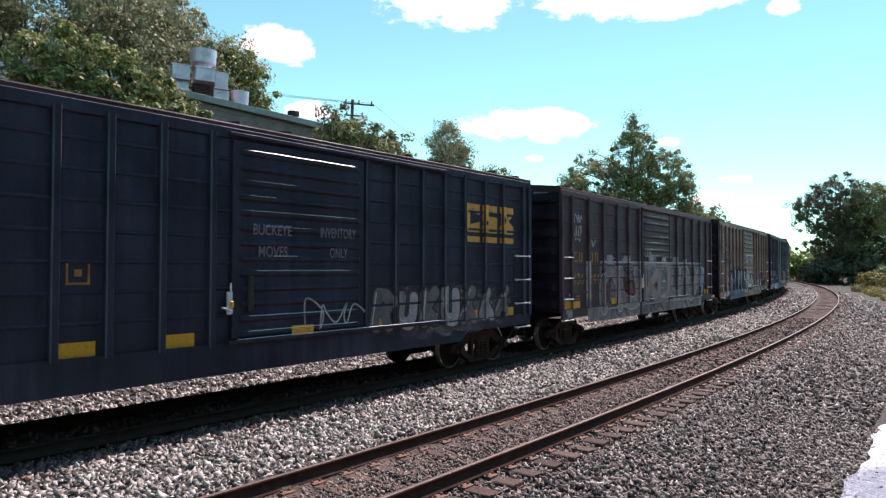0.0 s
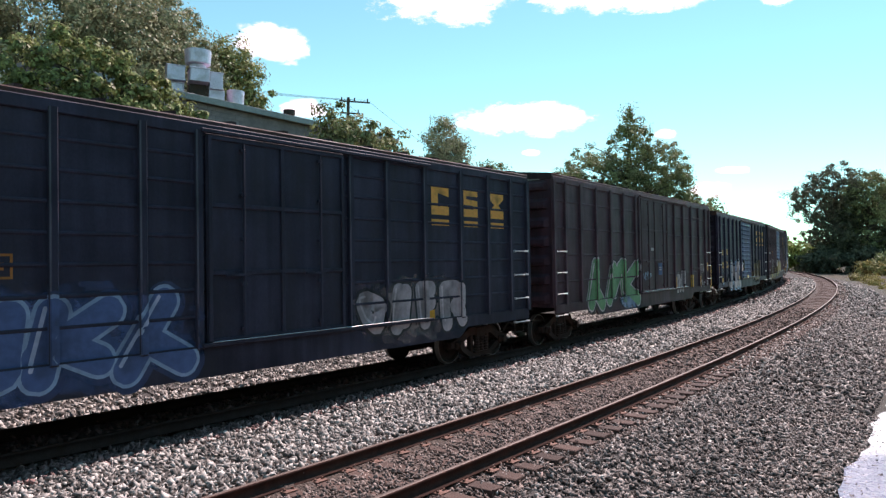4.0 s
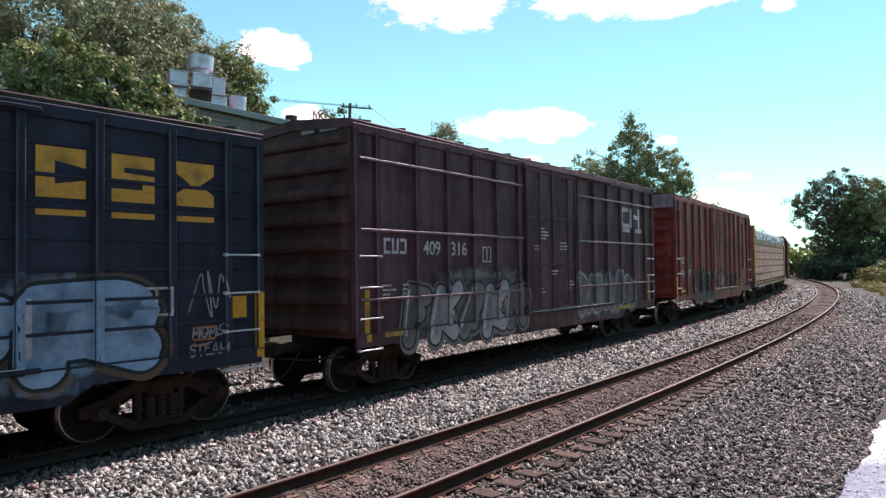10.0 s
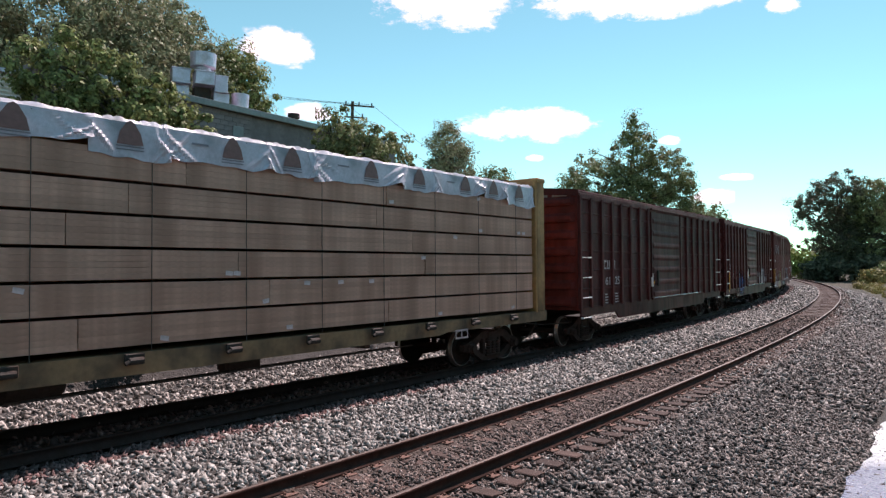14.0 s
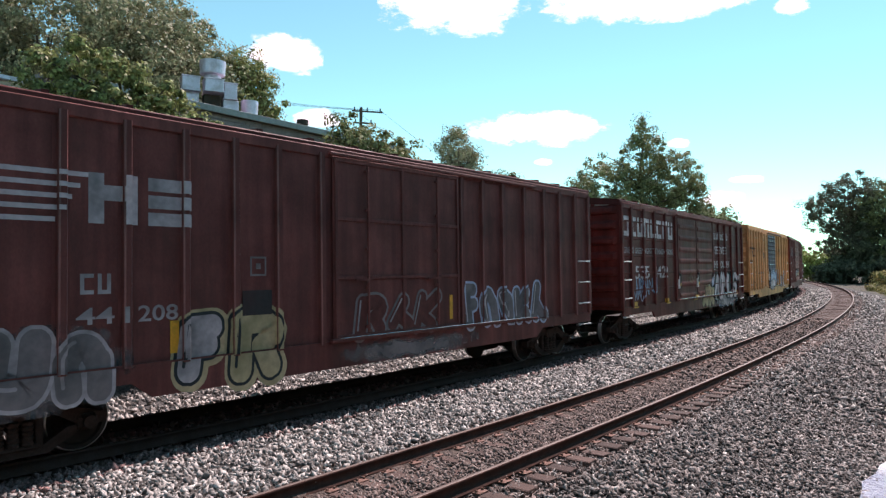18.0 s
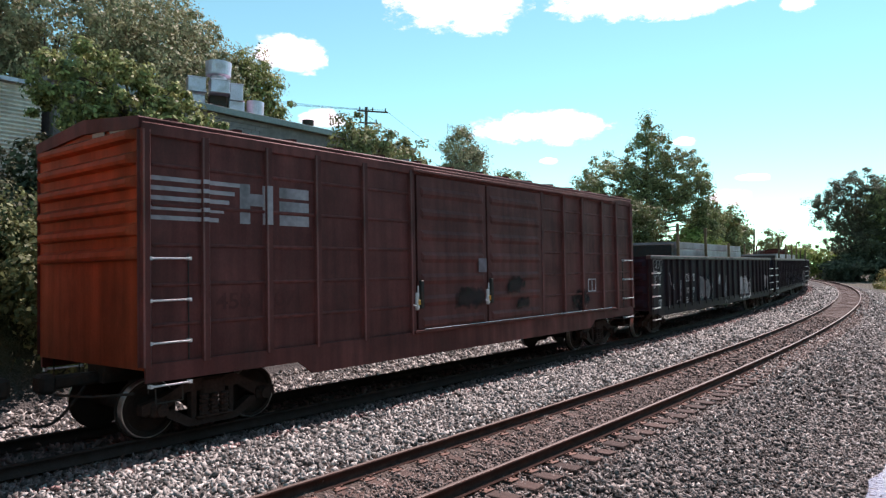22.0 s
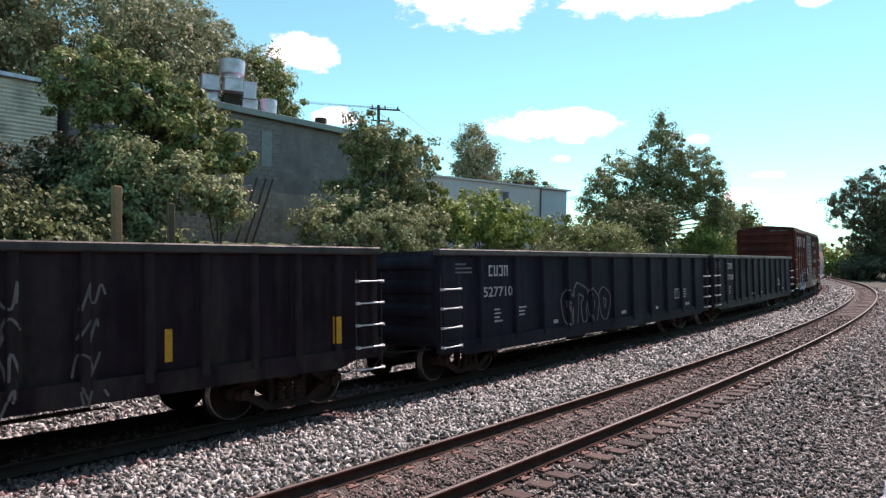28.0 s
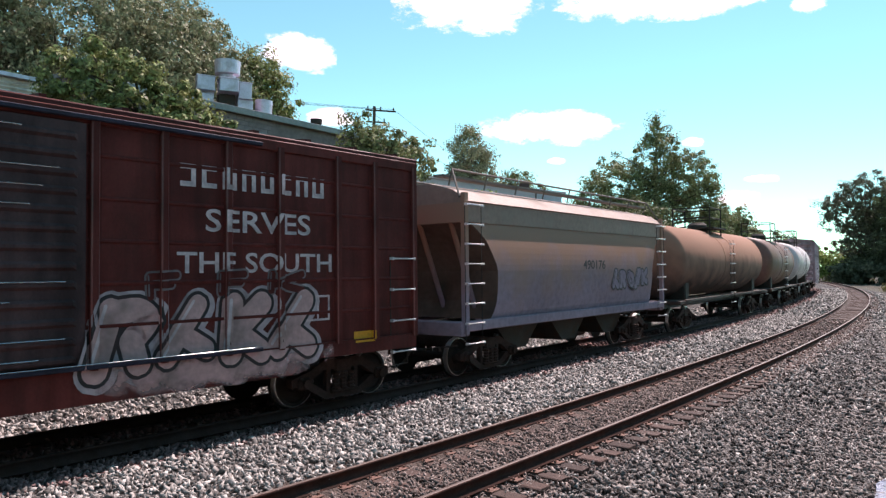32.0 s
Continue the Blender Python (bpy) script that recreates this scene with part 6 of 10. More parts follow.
def yellow_frame(c, L, H, u, z, w, h_, ink):
    """A small stencilled square with a dot in it."""
    t = 0.03
    add_bars(c, L, H, u, z, [(0, 0, w, t), (0, h_ - t, w, t), (0, t, t, h_ - 2 * t), (w - t, t, t, h_ - 2 * t), (w * 0.35, h_ * 0.35, w * 0.3, h_ * 0.3)], ink, "consolidated_stencil", "small framed stencil square")


c, L, H = csx(5.0, 20.276, P_NAVY, "navy blue box car with a ribbed door and yellow company initials", mark=(12.5, 14.52), mark_z=2.86, doors=(6.49, 9.30), spots=(4.02, 5.44, 7.6, 9.6, 11.1, 12.55, 14.05),
              at=(0.06, 0.95, 1.7, 2.45, 3.2, 3.95, 4.63, 5.37, 6.16, 9.42, 10.23, 11.06, 11.79, 12.5, 13.29, 14.04, 14.94, 15.2))
overspray(c, L, H, 9.5, 14.6, 0.85, 2.0, S_DIM)
add_graffiti(c, L, H, 9.55, 14.4, 1.0, 1.95, 7, 1, S_PALE, S_SOOTY, shade=S_DIM, shine=S_WHITE)
for a_, b_, z_, s_ in ((6.82, 7.58, 2.80, "BUCKEYE"), (8.2, 9.05, 2.80, "INVENTORY"), (6.92, 7.5, 2.46, "MOVES"), (8.42, 8.85, 2.46, "ONLY")):
    number_text(c, L, H, a_, b_, z_, s_, 0.24, P_FADEDWHITE)
yellow_frame(c, L, H, 4.1, 2.07, 0.3, 0.3, P_DULLORANGE)
add_scrawl(c, L, H, 7.9, 1.25, 1.4, 0.5, 71, S_PALE, strokes=4)
c, L, H = csx(21.866, 37.056, P_BLACK, "sooty black box car with a broad grey graffiti band", ("136", "244"), mark=None, ink=P_DULLORANGE, doors=(6.23, 9.11), spots=(0.25, 0.8, 3.6, 7.4, 12.2, 14.15),
              at=(0.06, 0.69, 1.82, 2.91, 4.03, 5.01, 6.0, 9.21, 10.17, 11.18, 12.31, 13.36, 14.36, 15.1))
for u, w in ((2.68, 3.34), (6.23, 2.88), (9.2, 4.3)):
    add_bars(c, L, H, u, 0.7, [(0, 0, w, 1.76)], S_BAND, "paint_patch", "faded grey sprayed ground", 0.002)
    overspray(c, L, H, u - 0.1, u + w + 0.2, 0.75, 2.6, S_DIM, 0.004)
    for z_, t_, ink_ in ((2.44, 0.05, S_PALE), (2.32, 0.03, S_DIM), (1.02, 0.04, S_PALE)):
        add_bars(c, L, H, u, z_, [(0, 0, w, t_)], ink_, "graffiti_line", "pale sprayed line", 0.007)
    overspray(c, L, H, u + 0.3, u + 1.3, 2.42, 2.75, S_PALE, 0.005)
    overspray(c, L, H, u + 1.7, u + 2.6, 2.42, 2.72, S_PALE, 0.005)
add_bars(c, L, H, 1.68, 0.72, [(0, 0, 0.16, 1.75)], S_PALE, "graffiti_line", "pale sprayed upright", 0.007)
add_bars(c, L, H, 1.82, 0.72, [(0, 0, 0.86, 0.45)], S_BAND, "paint_patch", "faded grey sprayed ground", 0.003)
overspray(c, L, H, 4.45, 5.9, 1.2, 1.95, S_RED, 0.009)
overspray(c, L, H, 6.7, 7.9, 1.3, 1.8, S_RED, 0.009)
overspray(c, L, H, 3.1, 3.55, 1.2, 2.4, S_RED, 0.009)
add_graffiti(c, L, H, 2.75, 5.95, 0.85, 2.42, 2, 2, S_BAND, S_PALE, 0.010, fat=0.8, shine=S_DIM)
add_graffiti(c, L, H, 6.4, 9.0, 1.0, 2.35, 2, 73, S_BAND, S_DIM, 0.010, fat=0.8, shine=S_PALE)
add_graffiti(c, L, H, 9.4, 13.3, 0.95, 2.35, 3, 72, S_BAND, S_PALE, 0.010, fat=0.8, shine=S_DIM)
add_graffiti(c, L, H, 13.4, 14.1, 1.0, 2.4, 1, 172, S_SKY, S_PALE, 0.009)
add_scrawl(c, L, H, 0.72, 3.5, 0.7, 0.34, 3, S_PALE, thick=0.026, strokes=4)
add_scrawl(c, L, H, 0.75, 3.05, 0.66, 0.45, 33, S_PALE, thick=0.026, strokes=4)
add_scrawl(c, L, H, 1.92, 2.88, 0.5, 0.26, 34, S_PALE, strokes=3)
add_scrawl(c, L, H, 6.3, 2.6, 0.8, 0.3, 35, S_PALE, strokes=4)
add_scrawl(c, L, H, 9.3, 2.6, 0.4, 0.26, 37, S_PALE, strokes=2)
overspray(c, L, H, 0.1, 0.75, 0.8, 1.6, S_PALE, 0.004)
add_bars(c, L, H, 4.2, 1.55, [(0, 0, 0.62, 0.42)], P_ROOF, "patch_plate", "dark square patch plate", 0.012)
placard(c, L, H, L - 1.9, 1.5)
c, L, H = csx(38.617, 53.635, P_GREYBROWN, "sooty grey-brown box car with blue graffiti", ("141", "655"), mark=(11.7, 14.4), mark_z=3.08, mark_paint=P_MAROON, ink=P_FAINT, doors=(6.21, 9.01), spots=(0.62, 3.6, 7.5, 10.3, 12.0, 13.9),
              at=(0.06, 0.5, 1.47, 2.41, 3.36, 4.28, 5.2, 6.11, 9.12, 9.72, 10.63, 11.55, 12.55, 13.48, 14.32, 14.95))
add_bars(c, L, H, 2.42, 0.70, [(0, 0, 3.5, 0.8)], S_DEEP, "paint_patch", "deep blue sprayed ground", 0.002)
overspray(c, L, H, 2.1, 6.2, 1.0, 2.35, S_DEEP, 0.004)
add_graffiti(c, L, H, 2.4, 6.15, 0.82, 2.28, 4, 4, S_FADE, S_BLACK, 0.009, halo=S_DEEP, fat=1.15, shine=S_ICE)
add_graffiti(c, L, H, 6.35, 7.5, 0.95, 2.2, 1, 177, S_FADE, S_BLACK, halo=S_PINK, shine=S_ICE)
overspray(c, L, H, 1.3, 2.5, 0.75, 1.75, S_PINK, 0.004)
overspray(c, L, H, 0.6, 1.6, 0.72, 1.2, S_PALE, 0.004)
overspray(c, L, H, 2.3, 2.9, 1.6, 2.3, S_PINK, 0.005)
overspray(c, L, H, 7.2, 9.3, 0.95, 2.0, S_DIM, 0.004)
for k_, (u_, z_) in enumerate(((2.9, 1.15), (3.7, 1.5), (4.4, 1.2), (5.2, 1.35), (5.6, 1.0))):
    add_scrawl(c, L, H, u_, z_, 0.34, 0.3, 450 + k_, S_ICE, 0.017, 0.016, 3)
add_graffiti(c, L, H, 9.7, 11.6, 0.9, 1.75, 3, 5, S_PALE, S_DIM, shine=S_WHITE)
add_graffiti(c, L, H, 11.65, 14.2, 0.85, 2.1, 2, 174, P_BLACK, S_PALE, 0.007)
for k_, (u_, z_, w_, h_) in enumerate(((0.55, 3.6, 0.8, 0.4), (0.6, 3.25, 0.75, 0.4), (0.7, 2.95, 0.75, 0.35))):
    add_scrawl(c, L, H, u_, z_, w_, h_, 461 + k_, S_PALE, 0.006, 0.028, 4)
add_tag(c, L, H, 0.7, 2.1, 0.75, 0.17, "MOMS", 463, S_PALE)
add_scrawl(c, L, H, 1.6, 2.1, 0.8, 0.2, 464, S_PALE, 0.006, 0.018, 5)
add_scrawl(c, L, H, 1.5, 1.55, 0.85, 0.38, 465, S_ICE, 0.008, 0.03, 4)
add_tag(c, L, H, 9.85, 2.15, 0.8, 0.26, "WET", 466, S_ICE)
add_tag(c, L, H, 13.9, 2.95, 0.6, 0.3, "WET", 468, S_PALE, thick=0.02)
add_scrawl(c, L, H, 14.0, 3.25, 0.35, 0.6, 469, S_DIM, strokes=1)
for a_, b_, z_, s_ in ((6.45, 7.3, 2.80, "BUCKEYE"), (7.75, 8.85, 2.80, "INVENTORY"), (6.6, 7.2, 2.48, "MOVES"), (8.05, 8.48, 2.48, "ONLY")):
    add_bars(c, L, H, a_ - 0.05, z_ - 0.04, [(0, 0, b_ - a_ + 0.1, 0.24)], S_BLUE, "stencil_ground", "blue painted band", 0.004)
    number_text(c, L, H, a_, b_, z_, s_, 0.23, M_WHITE, 0.008)
for u_, z_, w_, h_ in ((9.75, 2.35, 0.82, 1.7), (10.7, 2.9, 0.8, 1.2), (2.5, 2.35, 0.78, 1.7), (4.4, 2.5, 0.7, 1.5), (1.55, 2.7, 0.7, 1.2), (12.6, 2.3, 0.8, 0.6)):
    add_bars(c, L, H, u_, z_, [(0, 0, w_, h_)], P_RUSTPATCH, "rust_patch", "rust-brown faded panel", 0.002)
add_scrawl(c, L, H, 7.7, 0.8, 1.3, 0.22, 176, S_PALE, 0.006, strokes=5)
c, L, H = csx(55.121, 70.346, P_NAVY, "navy blue box car with blue and white graffiti", ("137", "717"), door="plug", number_z=1.80, mark=(11.4, 14.15), mark_z=3.1, doors=(6.05, 8.84), spots=(0.75, 11.0),
              at=(0.06, 0.58, 1.71, 2.84, 3.92, 5.08, 5.94, 9.03, 10.01, 11.14, 12.39, 13.44, 14.41, 15.18))
overspray(c, L, H, 1.2, 6.0, 0.7, 2.15, S_BLUE, 0.004)
add_graffiti(c, L, H, 1.25, 2.9, 0.85, 1.6, 2, 7, S_BLUE, S_SKY, wob=0.2, shine=S_ICE)
add_graffiti(c, L, H, 2.6, 5.85, 0.75, 2.1, 3, 70, S_BLUE, S_SKY, wob=0.2, halo=S_DEEP, shine=S_ICE)
overspray(c, L, H, 9.0, 12.6, 0.75, 2.1, S_DIM, 0.004)
add_graffiti(c, L, H, 9.1, 12.5, 0.85, 2.02, 4, 8, S_PALE, S_BLACK, shine=S_WHITE)
yellow_frame(c, L, H, 3.2, 2.2, 0.28, 0.3, P_DULLORANGE)
tall_reflector(c, L, H, 0.02, 0.95, 1.0)
add_bars(c, L, H, 0.2, 1.7, [(0, 0, 0.36, 0.34)], M_YELLOW, "reflector", "square orange plate", 0.006)
c, L, H = box_car(71.625, 87.248, P_BLACK, P_ROOF, None, "dark grey box car with a plug door and green graffiti", doors=(6.64, 9.49), door="plug", eave=4.6, seams=4,
                  at=(0.06, 0.75, 1.75, 2.87, 4.0, 5.1, 6.22, 6.56, 9.58, 10.49, 11.61, 12.75, 13.88, 14.89, 15.55))
add_graffiti(c, L, H, 2.0, 6.4, 0.8, 2.4, 3, 9, S_GREEN, S_PALE, wob=0.2, halo=S_BLACK, shine=S_WHITE)
overspray(c, L, H, 4.5, 6.6, 0.7, 1.3, S_SKY, 0.008)
add_graffiti(c, L, H, 10.6, 11.9, 0.9, 1.95, 2, 10, S_PALE, S_BLACK, shine=S_WHITE)
add_scrawl(c, L, H, 6.7, 1.62, 0.9, 0.26, 75, S_SKY, strokes=5)
add_scrawl(c, L, H, 13.9, 1.1, 1.4, 0.28, 751, S_PALE, strokes=6)
add_bars(c, L, H, 8.3, 1.75, [(0, 0, 0.42, 0.42)], S_BLUE, "stencil_ground", "small dark blue notice", 0.04)
data_stencil(c, L, H, 8.36, 2.0, M_WHITE, 5, 2, 0.3, 0.044)
add_bars(c, L, H, 7.55, 2.62, [(0, 0, 0.3, 0.1)], S_PALE, "sticker", "pale sticker", 0.04)
for u, z_, h_ in ((7.37, 1.59, 0.45), (10.46, 1.13, 0.5), (12.68, 1.15, 0.5), (13.85, 1.15, 0.45)):
    tall_reflector(c, L, H, u, z_, h_, 0.11)
tall_reflector(c, L, H, L - 0.12, 1.0, 1.0)
add_bars(c, L, H, L - 0.62, 1.75, [(0, 0, 0.36, 0.38)], M_YELLOW, "reflector", "square yellow plate", 0.006)
placard(c, L, H, L - 1.4, 1.72, 0.42, 0.36)
for x_, w_, z0_, h_ in ((12.95, 0.92, 4.0, 0.06), (12.95, 0.92, 1.9, 0.08)):
    part("hatch_rail", box_mesh(w_, 0.05, h_, 0.008, L / 2 - x_ - w_ / 2, H + 0.03, z0_), P_BLACK, c)
c, L, H = csx(88.658, 103.857, P_BLUE, "faded blue box car with a bright blue door", ("138", "436"), P_BLUEDOOR, mark=(11.3, 14.2), mark_z=3.02, doors=(6.18, 9.03), spots=(0.95, 3.2, 5.4, 7.5, 9.5, 11.2),
              at=(0.06, 0.68, 1.77, 2.89, 4.0, 5.05, 6.04, 9.11, 9.88, 11.0, 12.25, 13.29, 14.3, 15.15))
overspray(c, L, H, 2.7, 6.0, 0.7, 2.2, S_SKY, 0.003)
overspray(c, L, H, 2.2, 3.4, 0.7, 1.5, S_DIM, 0.003)
add_graffiti(c, L, H, 2.95, 5.85, 0.68, 2.22, "PUK", 11, S_PALE, S_BLACK, 0.008, fat=1.05, halo=S_SKY, shine=S_WHITE)
add_bars(c, L, H, 4.15, 1.6, [(0, 0, 0.6, 0.55)], S_BLUE, "paint_patch", "square of dull blue paint over the graffiti", 0.02)
overspray(c, L, H, 9.5, 12.8, 0.8, 2.25, S_TAN, 0.004)
add_graffiti(c, L, H, 9.7, 12.7, 0.85, 2.15, 3, 12, S_TAN, S_UMBER, 0.008, shine=S_RED)
add_scrawl(c, L, H, 0.75, 1.6, 0.9, 0.25, 761, S_DIM, strokes=4)
add_scrawl(c, L, H, 1.85, 1.35, 0.8, 0.55, 762, S_DIM, strokes=4)
overspray(c, L, H, 0.75, 1.6, 0.95, 1.4, S_SKY, 0.004)
add_bars(c, L, H, 0.2, 1.62, [(0, 0, 0.35, 0.34)], M_YELLOW, "reflector", "square orange plate", 0.006)
placard(c, L, H, 12.5, 1.72, 0.5, 0.4)
c, L, H = csx(105.178, 120.385, P_BLACK, "sooty dark box car with a blue door and tan graffiti", ("50", "7155"), P_BLUEDOOR, number_z=1.74, mark=(12.0, 14.3), mark_z=3.02, doors=(6.28, 9.19), spots=(0.12, 3.6, 11.0, 14.2), mark_paint=P_DULLORANGE, ink=P_DULLORANGE,
              at=(0.06, 0.79, 1.63, 2.48, 3.34, 4.18, 5.0, 5.82, 6.2, 9.26, 10.05, 10.88, 11.77, 12.62, 13.6, 14.38, 15.1))
overspray(c, L, H, 0.3, 6.4, 0.68, 1.9, S_TAN, 0.003)
overspray(c, L, H, 0.8, 5.2, 0.68, 1.5, S_UMBER, 0.005)
add_graffiti(c, L, H, 0.8, 5.2, 0.7, 1.72, 4, 13, S_OCHRE, S_UMBER, shade=S_TAN, fat=1.1, shine=S_PALEYELLOW)
overspray(c, L, H, 6.1, 9.4, 0.9, 2.1, S_OCHRE, 0.003)
add_graffiti(c, L, H, 6.2, 9.2, 0.95, 2.05, 4, 77, S_OCHRE, S_UMBER, 0.008, halo=S_OCHRE, shine=S_PALEYELLOW)
overspray(c, L, H, 5.5, 6.4, 1.5, 2.1, S_PALE, 0.004)
add_bars(c, L, H, 6.4, 2.95, [(0, 0, 0.34, 0.1)], S_PALE, "sticker", "pale sticker")
add_bars(c, L, H, 6.55, 2.8, [(0, 0, 0.3, 0.08)], S_PALE, "sticker", "pale sticker")
for u_ in (2.42, 3.3):
    add_bars(c, L, H, u_, 1.2, [(0, 0, 0.1, 0.95)], S_PALE, "paint_patch", "pale painted upright bar", 0.012)
add_graffiti(c, L, H, 9.45, 11.65, 1.15, 2.0, 3, 14, S_DIM, S_BAND, shine=S_PALE)
add_graffiti(c, L, H, 13.4, 14.4, 1.75, 2.9, 1, 78, P_BLACK, S_OCHRE)
add_bars(c, L, H, 1.15, 0.92, [(0, 0, 0.8, 0.16)], S_BLACK, "paint_patch", "black sprayed strip", 0.012)
placard(c, L, H, 12.2, 1.55, 0.45, 0.4)
c, L, H = csx(121.663, 136.769, P_NAVY, "blue-black box car with large light blue graffiti letters", ("12", "5330"), P_BLACK, number_z=1.52, mark=(11.8, 14.25), mark_z=3.04, doors=(6.24, 9.23), spots=(),
              at=(0.06, 0.64, 1.57, 2.49, 3.47, 4.41, 5.37, 6.02, 9.3, 9.97, 10.76, 11.62, 12.55, 13.56, 14.46, 15.03))
overspray(c, L, H, 2.3, 6.3, 0.66, 2.3, S_BLUE, 0.003)
overspray(c, L, H, 8.8, 13.5, 0.8, 2.35, S_SKY, 0.003)
add_graffiti(c, L, H, 2.45, 4.4, 0.7, 2.2, "T", 15, S_ICE, S_BLACK, shade=S_SKY, halo=S_UMBER, fat=1.1, shine=S_WHITE)
add_graffiti(c, L, H, 4.1, 6.9, 0.72, 2.5, 2, 151, S_SKY, S_BLACK, shade=S_ICE, halo=S_BLUE, fat=1.1, shine=S_WHITE)
add_graffiti(c, L, H, 6.9, 9.2, 1.05, 2.35, 2, 79, S_ICE, S_BLACK, shade=S_SKY, halo=S_UMBER, fat=1.1, shine=S_WHITE)
add_graffiti(c, L, H, 9.1, 11.8, 0.85, 2.25, 2, 80, S_SKY, S_BLACK, shade=S_ICE, halo=S_UMBER, fat=1.2, shine=S_WHITE)
add_graffiti(c, L, H, 11.6, 13.3, 0.85, 2.35, "R", 801, S_ICE, S_BLACK, shade=S_SKY, halo=S_UMBER, fat=1.5, shine=S_WHITE)
add_tag(c, L, H, 0.72, 2.98, 0.66, 0.2, "NATURE", 16, S_PALE)
add_tag(c, L, H, 0.76, 2.7, 0.52, 0.22, "BOYS", 161, S_PALE)
add_scrawl(c, L, H, 0.15, 2.96, 0.42, 0.2, 162, S_PALE, strokes=3)
add_tag(c, L, H, 1.75, 0.86, 0.5, 0.24, "FREE", 81, S_WHITE)
add_scrawl(c, L, H, 2.28, 0.86, 0.5, 0.24, 811, S_WHITE, strokes=3)
add_scrawl(c, L, H, 13.9, 1.65, 0.6, 0.75, 812, S_PALE, strokes=3, thick=0.016)
add_tag(c, L, H, 13.9, 1.38, 0.55, 0.15, "MOMS", 813, S_PALE, thick=0.012)
add_tag(c, L, H, 13.85, 1.12, 0.62, 0.16, "STEAM", 814, S_PALE, thick=0.012)
yellow_frame(c, L, H, 3.8, 2.2, 0.22, 0.3, P_DULLORANGE)
for u_, z_, w_ in ((1.0, 3.5, 0.35), (1.75, 1.25, 0.34), (13.9, 1.5, 0.4)):
    data_stencil(c, L, H, u_, z_, P_DULLORANGE, int(u_ * 9), 4, w_)
placard(c, L, H, 13.15, 1.72, 0.4, 0.4)
tall_reflector(c, L, H, 0.0, 1.0, 1.0)
tall_reflector(c, L, H, L - 0.14, 1.0, 1.0)
add_bars(c, L, H, L - 0.6, 1.62, [(0, 0, 0.3, 0.34)], M_YELLOW, "reflector", "square orange plate", 0.006)

c, L, H = box_car(138.696, 153.915, P_MAROON, P_MAROON, P_PLUMEND, "tall maroon box car with belt rails and plug doors", door="plug", doors=(6.15, 8.98), eave=5.0, belts=(4.35, 3.05, 1.77), ends=8, seams=0,
                  at=(0.06, 0.64, 1.83, 2.89, 3.88, 4.85, 5.86, 9.16, 10.25, 11.24, 12.29, 13.36, 14.41, 15.12))
reporting(c, L, H, (0.84, 1.08, 1.32), 2.62, M_WHITE, 0.3, 0.2)
for u_, w_ in ((12.55, 0.6), (13.65, 0.5)):
    add_bars(c, L, H, u_, 3.42, [(0, 0, w_, 0.13)], M_WHITE, "stencil", "small white painted word", 0.006)
number_text(c, L, H, 2.06, 2.64, 2.61, "409", 0.40, M_WHITE)
number_text(c, L, H, 3.0, 3.62, 2.61, "316", 0.40, M_WHITE)
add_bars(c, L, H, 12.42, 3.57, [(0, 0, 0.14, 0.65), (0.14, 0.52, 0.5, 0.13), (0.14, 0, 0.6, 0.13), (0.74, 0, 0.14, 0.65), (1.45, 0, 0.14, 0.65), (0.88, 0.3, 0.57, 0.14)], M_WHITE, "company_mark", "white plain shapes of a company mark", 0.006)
overspray(c, L, H, 1.3, 6.3, 0.7, 2.1, S_DIM, 0.003)
overspray(c, L, H, 2.3, 6.2, 1.9, 2.4, S_DIM, 0.003)
add_graffiti(c, L, H, 1.35, 6.2, 0.72, 2.1, 5, 17, S_PALE, S_SOOTY, shade=S_DIM, halo=S_DIM, wob=0.15, shine=S_WHITE)
for u_, z_, r_, w_ in ((6.75, 3.3, 4, 0.55), (6.5, 2.85, 2, 0.5), (7.9, 2.95, 3, 0.7), (6.75, 1.75, 2, 0.35), (8.3, 1.9, 3, 0.45), (7.4, 2.2, 2, 0.4), (0.8, 2.0, 3, 0.4), (1.4, 2.0, 3, 0.35)):
    data_stencil(c, L, H, u_, z_, M_WHITE, int(u_ * 10), r_, w_, 0.04 if 6.2 < u_ < 8.9 else 0.006)
placard(c, L, H, 4.25, 2.45, 0.36, 0.36)
overspray(c, L, H, 8.9, 13.6, 0.75, 2.3, S_DIM, 0.003)
add_graffiti(c, L, H, 9.05, 13.4, 0.85, 2.2, 5, 18, S_DIM, S_PALE, halo=S_DIM, wob=0.15)
tall_reflector(c, L, H, 0.3, 1.0, 0.95)
tall_reflector(c, L, H, L - 0.5, 1.1, 0.9)
for u in (3.0, 5.2, 9.5, 12.6):
    tall_reflector(c, L, H, u, 1.3, 0.6, 0.12)
add_bars(c, L, H, 0.8, 1.05, [(0, 0, 0.55, 0.12)], M_TANSTRIPE, "sill_stripe", "dull yellow stripe low on the side", 0.006)
add_bars(c, L, H, 11.7, 0.96, [(0, 0, 1.6, 0.12)], M_TANSTRIPE, "sill_stripe", "dull yellow stripe on the sill", 0.008)
c, L, H = box_car(156.36, 171.548, P_OXIDE, P_RED, None, "tall oxide-red box car with grey end caps and black graffiti", door="plug", doors=(6.11, 8.84), eave=5.0, ends=8, end_cap=P_CAP, seams=0,
                  at=(0.06, 0.61, 1.72, 2.82, 3.93, 5.05, 5.92, 9.02, 9.93, 10.99, 12.15, 14.23, 15.12))
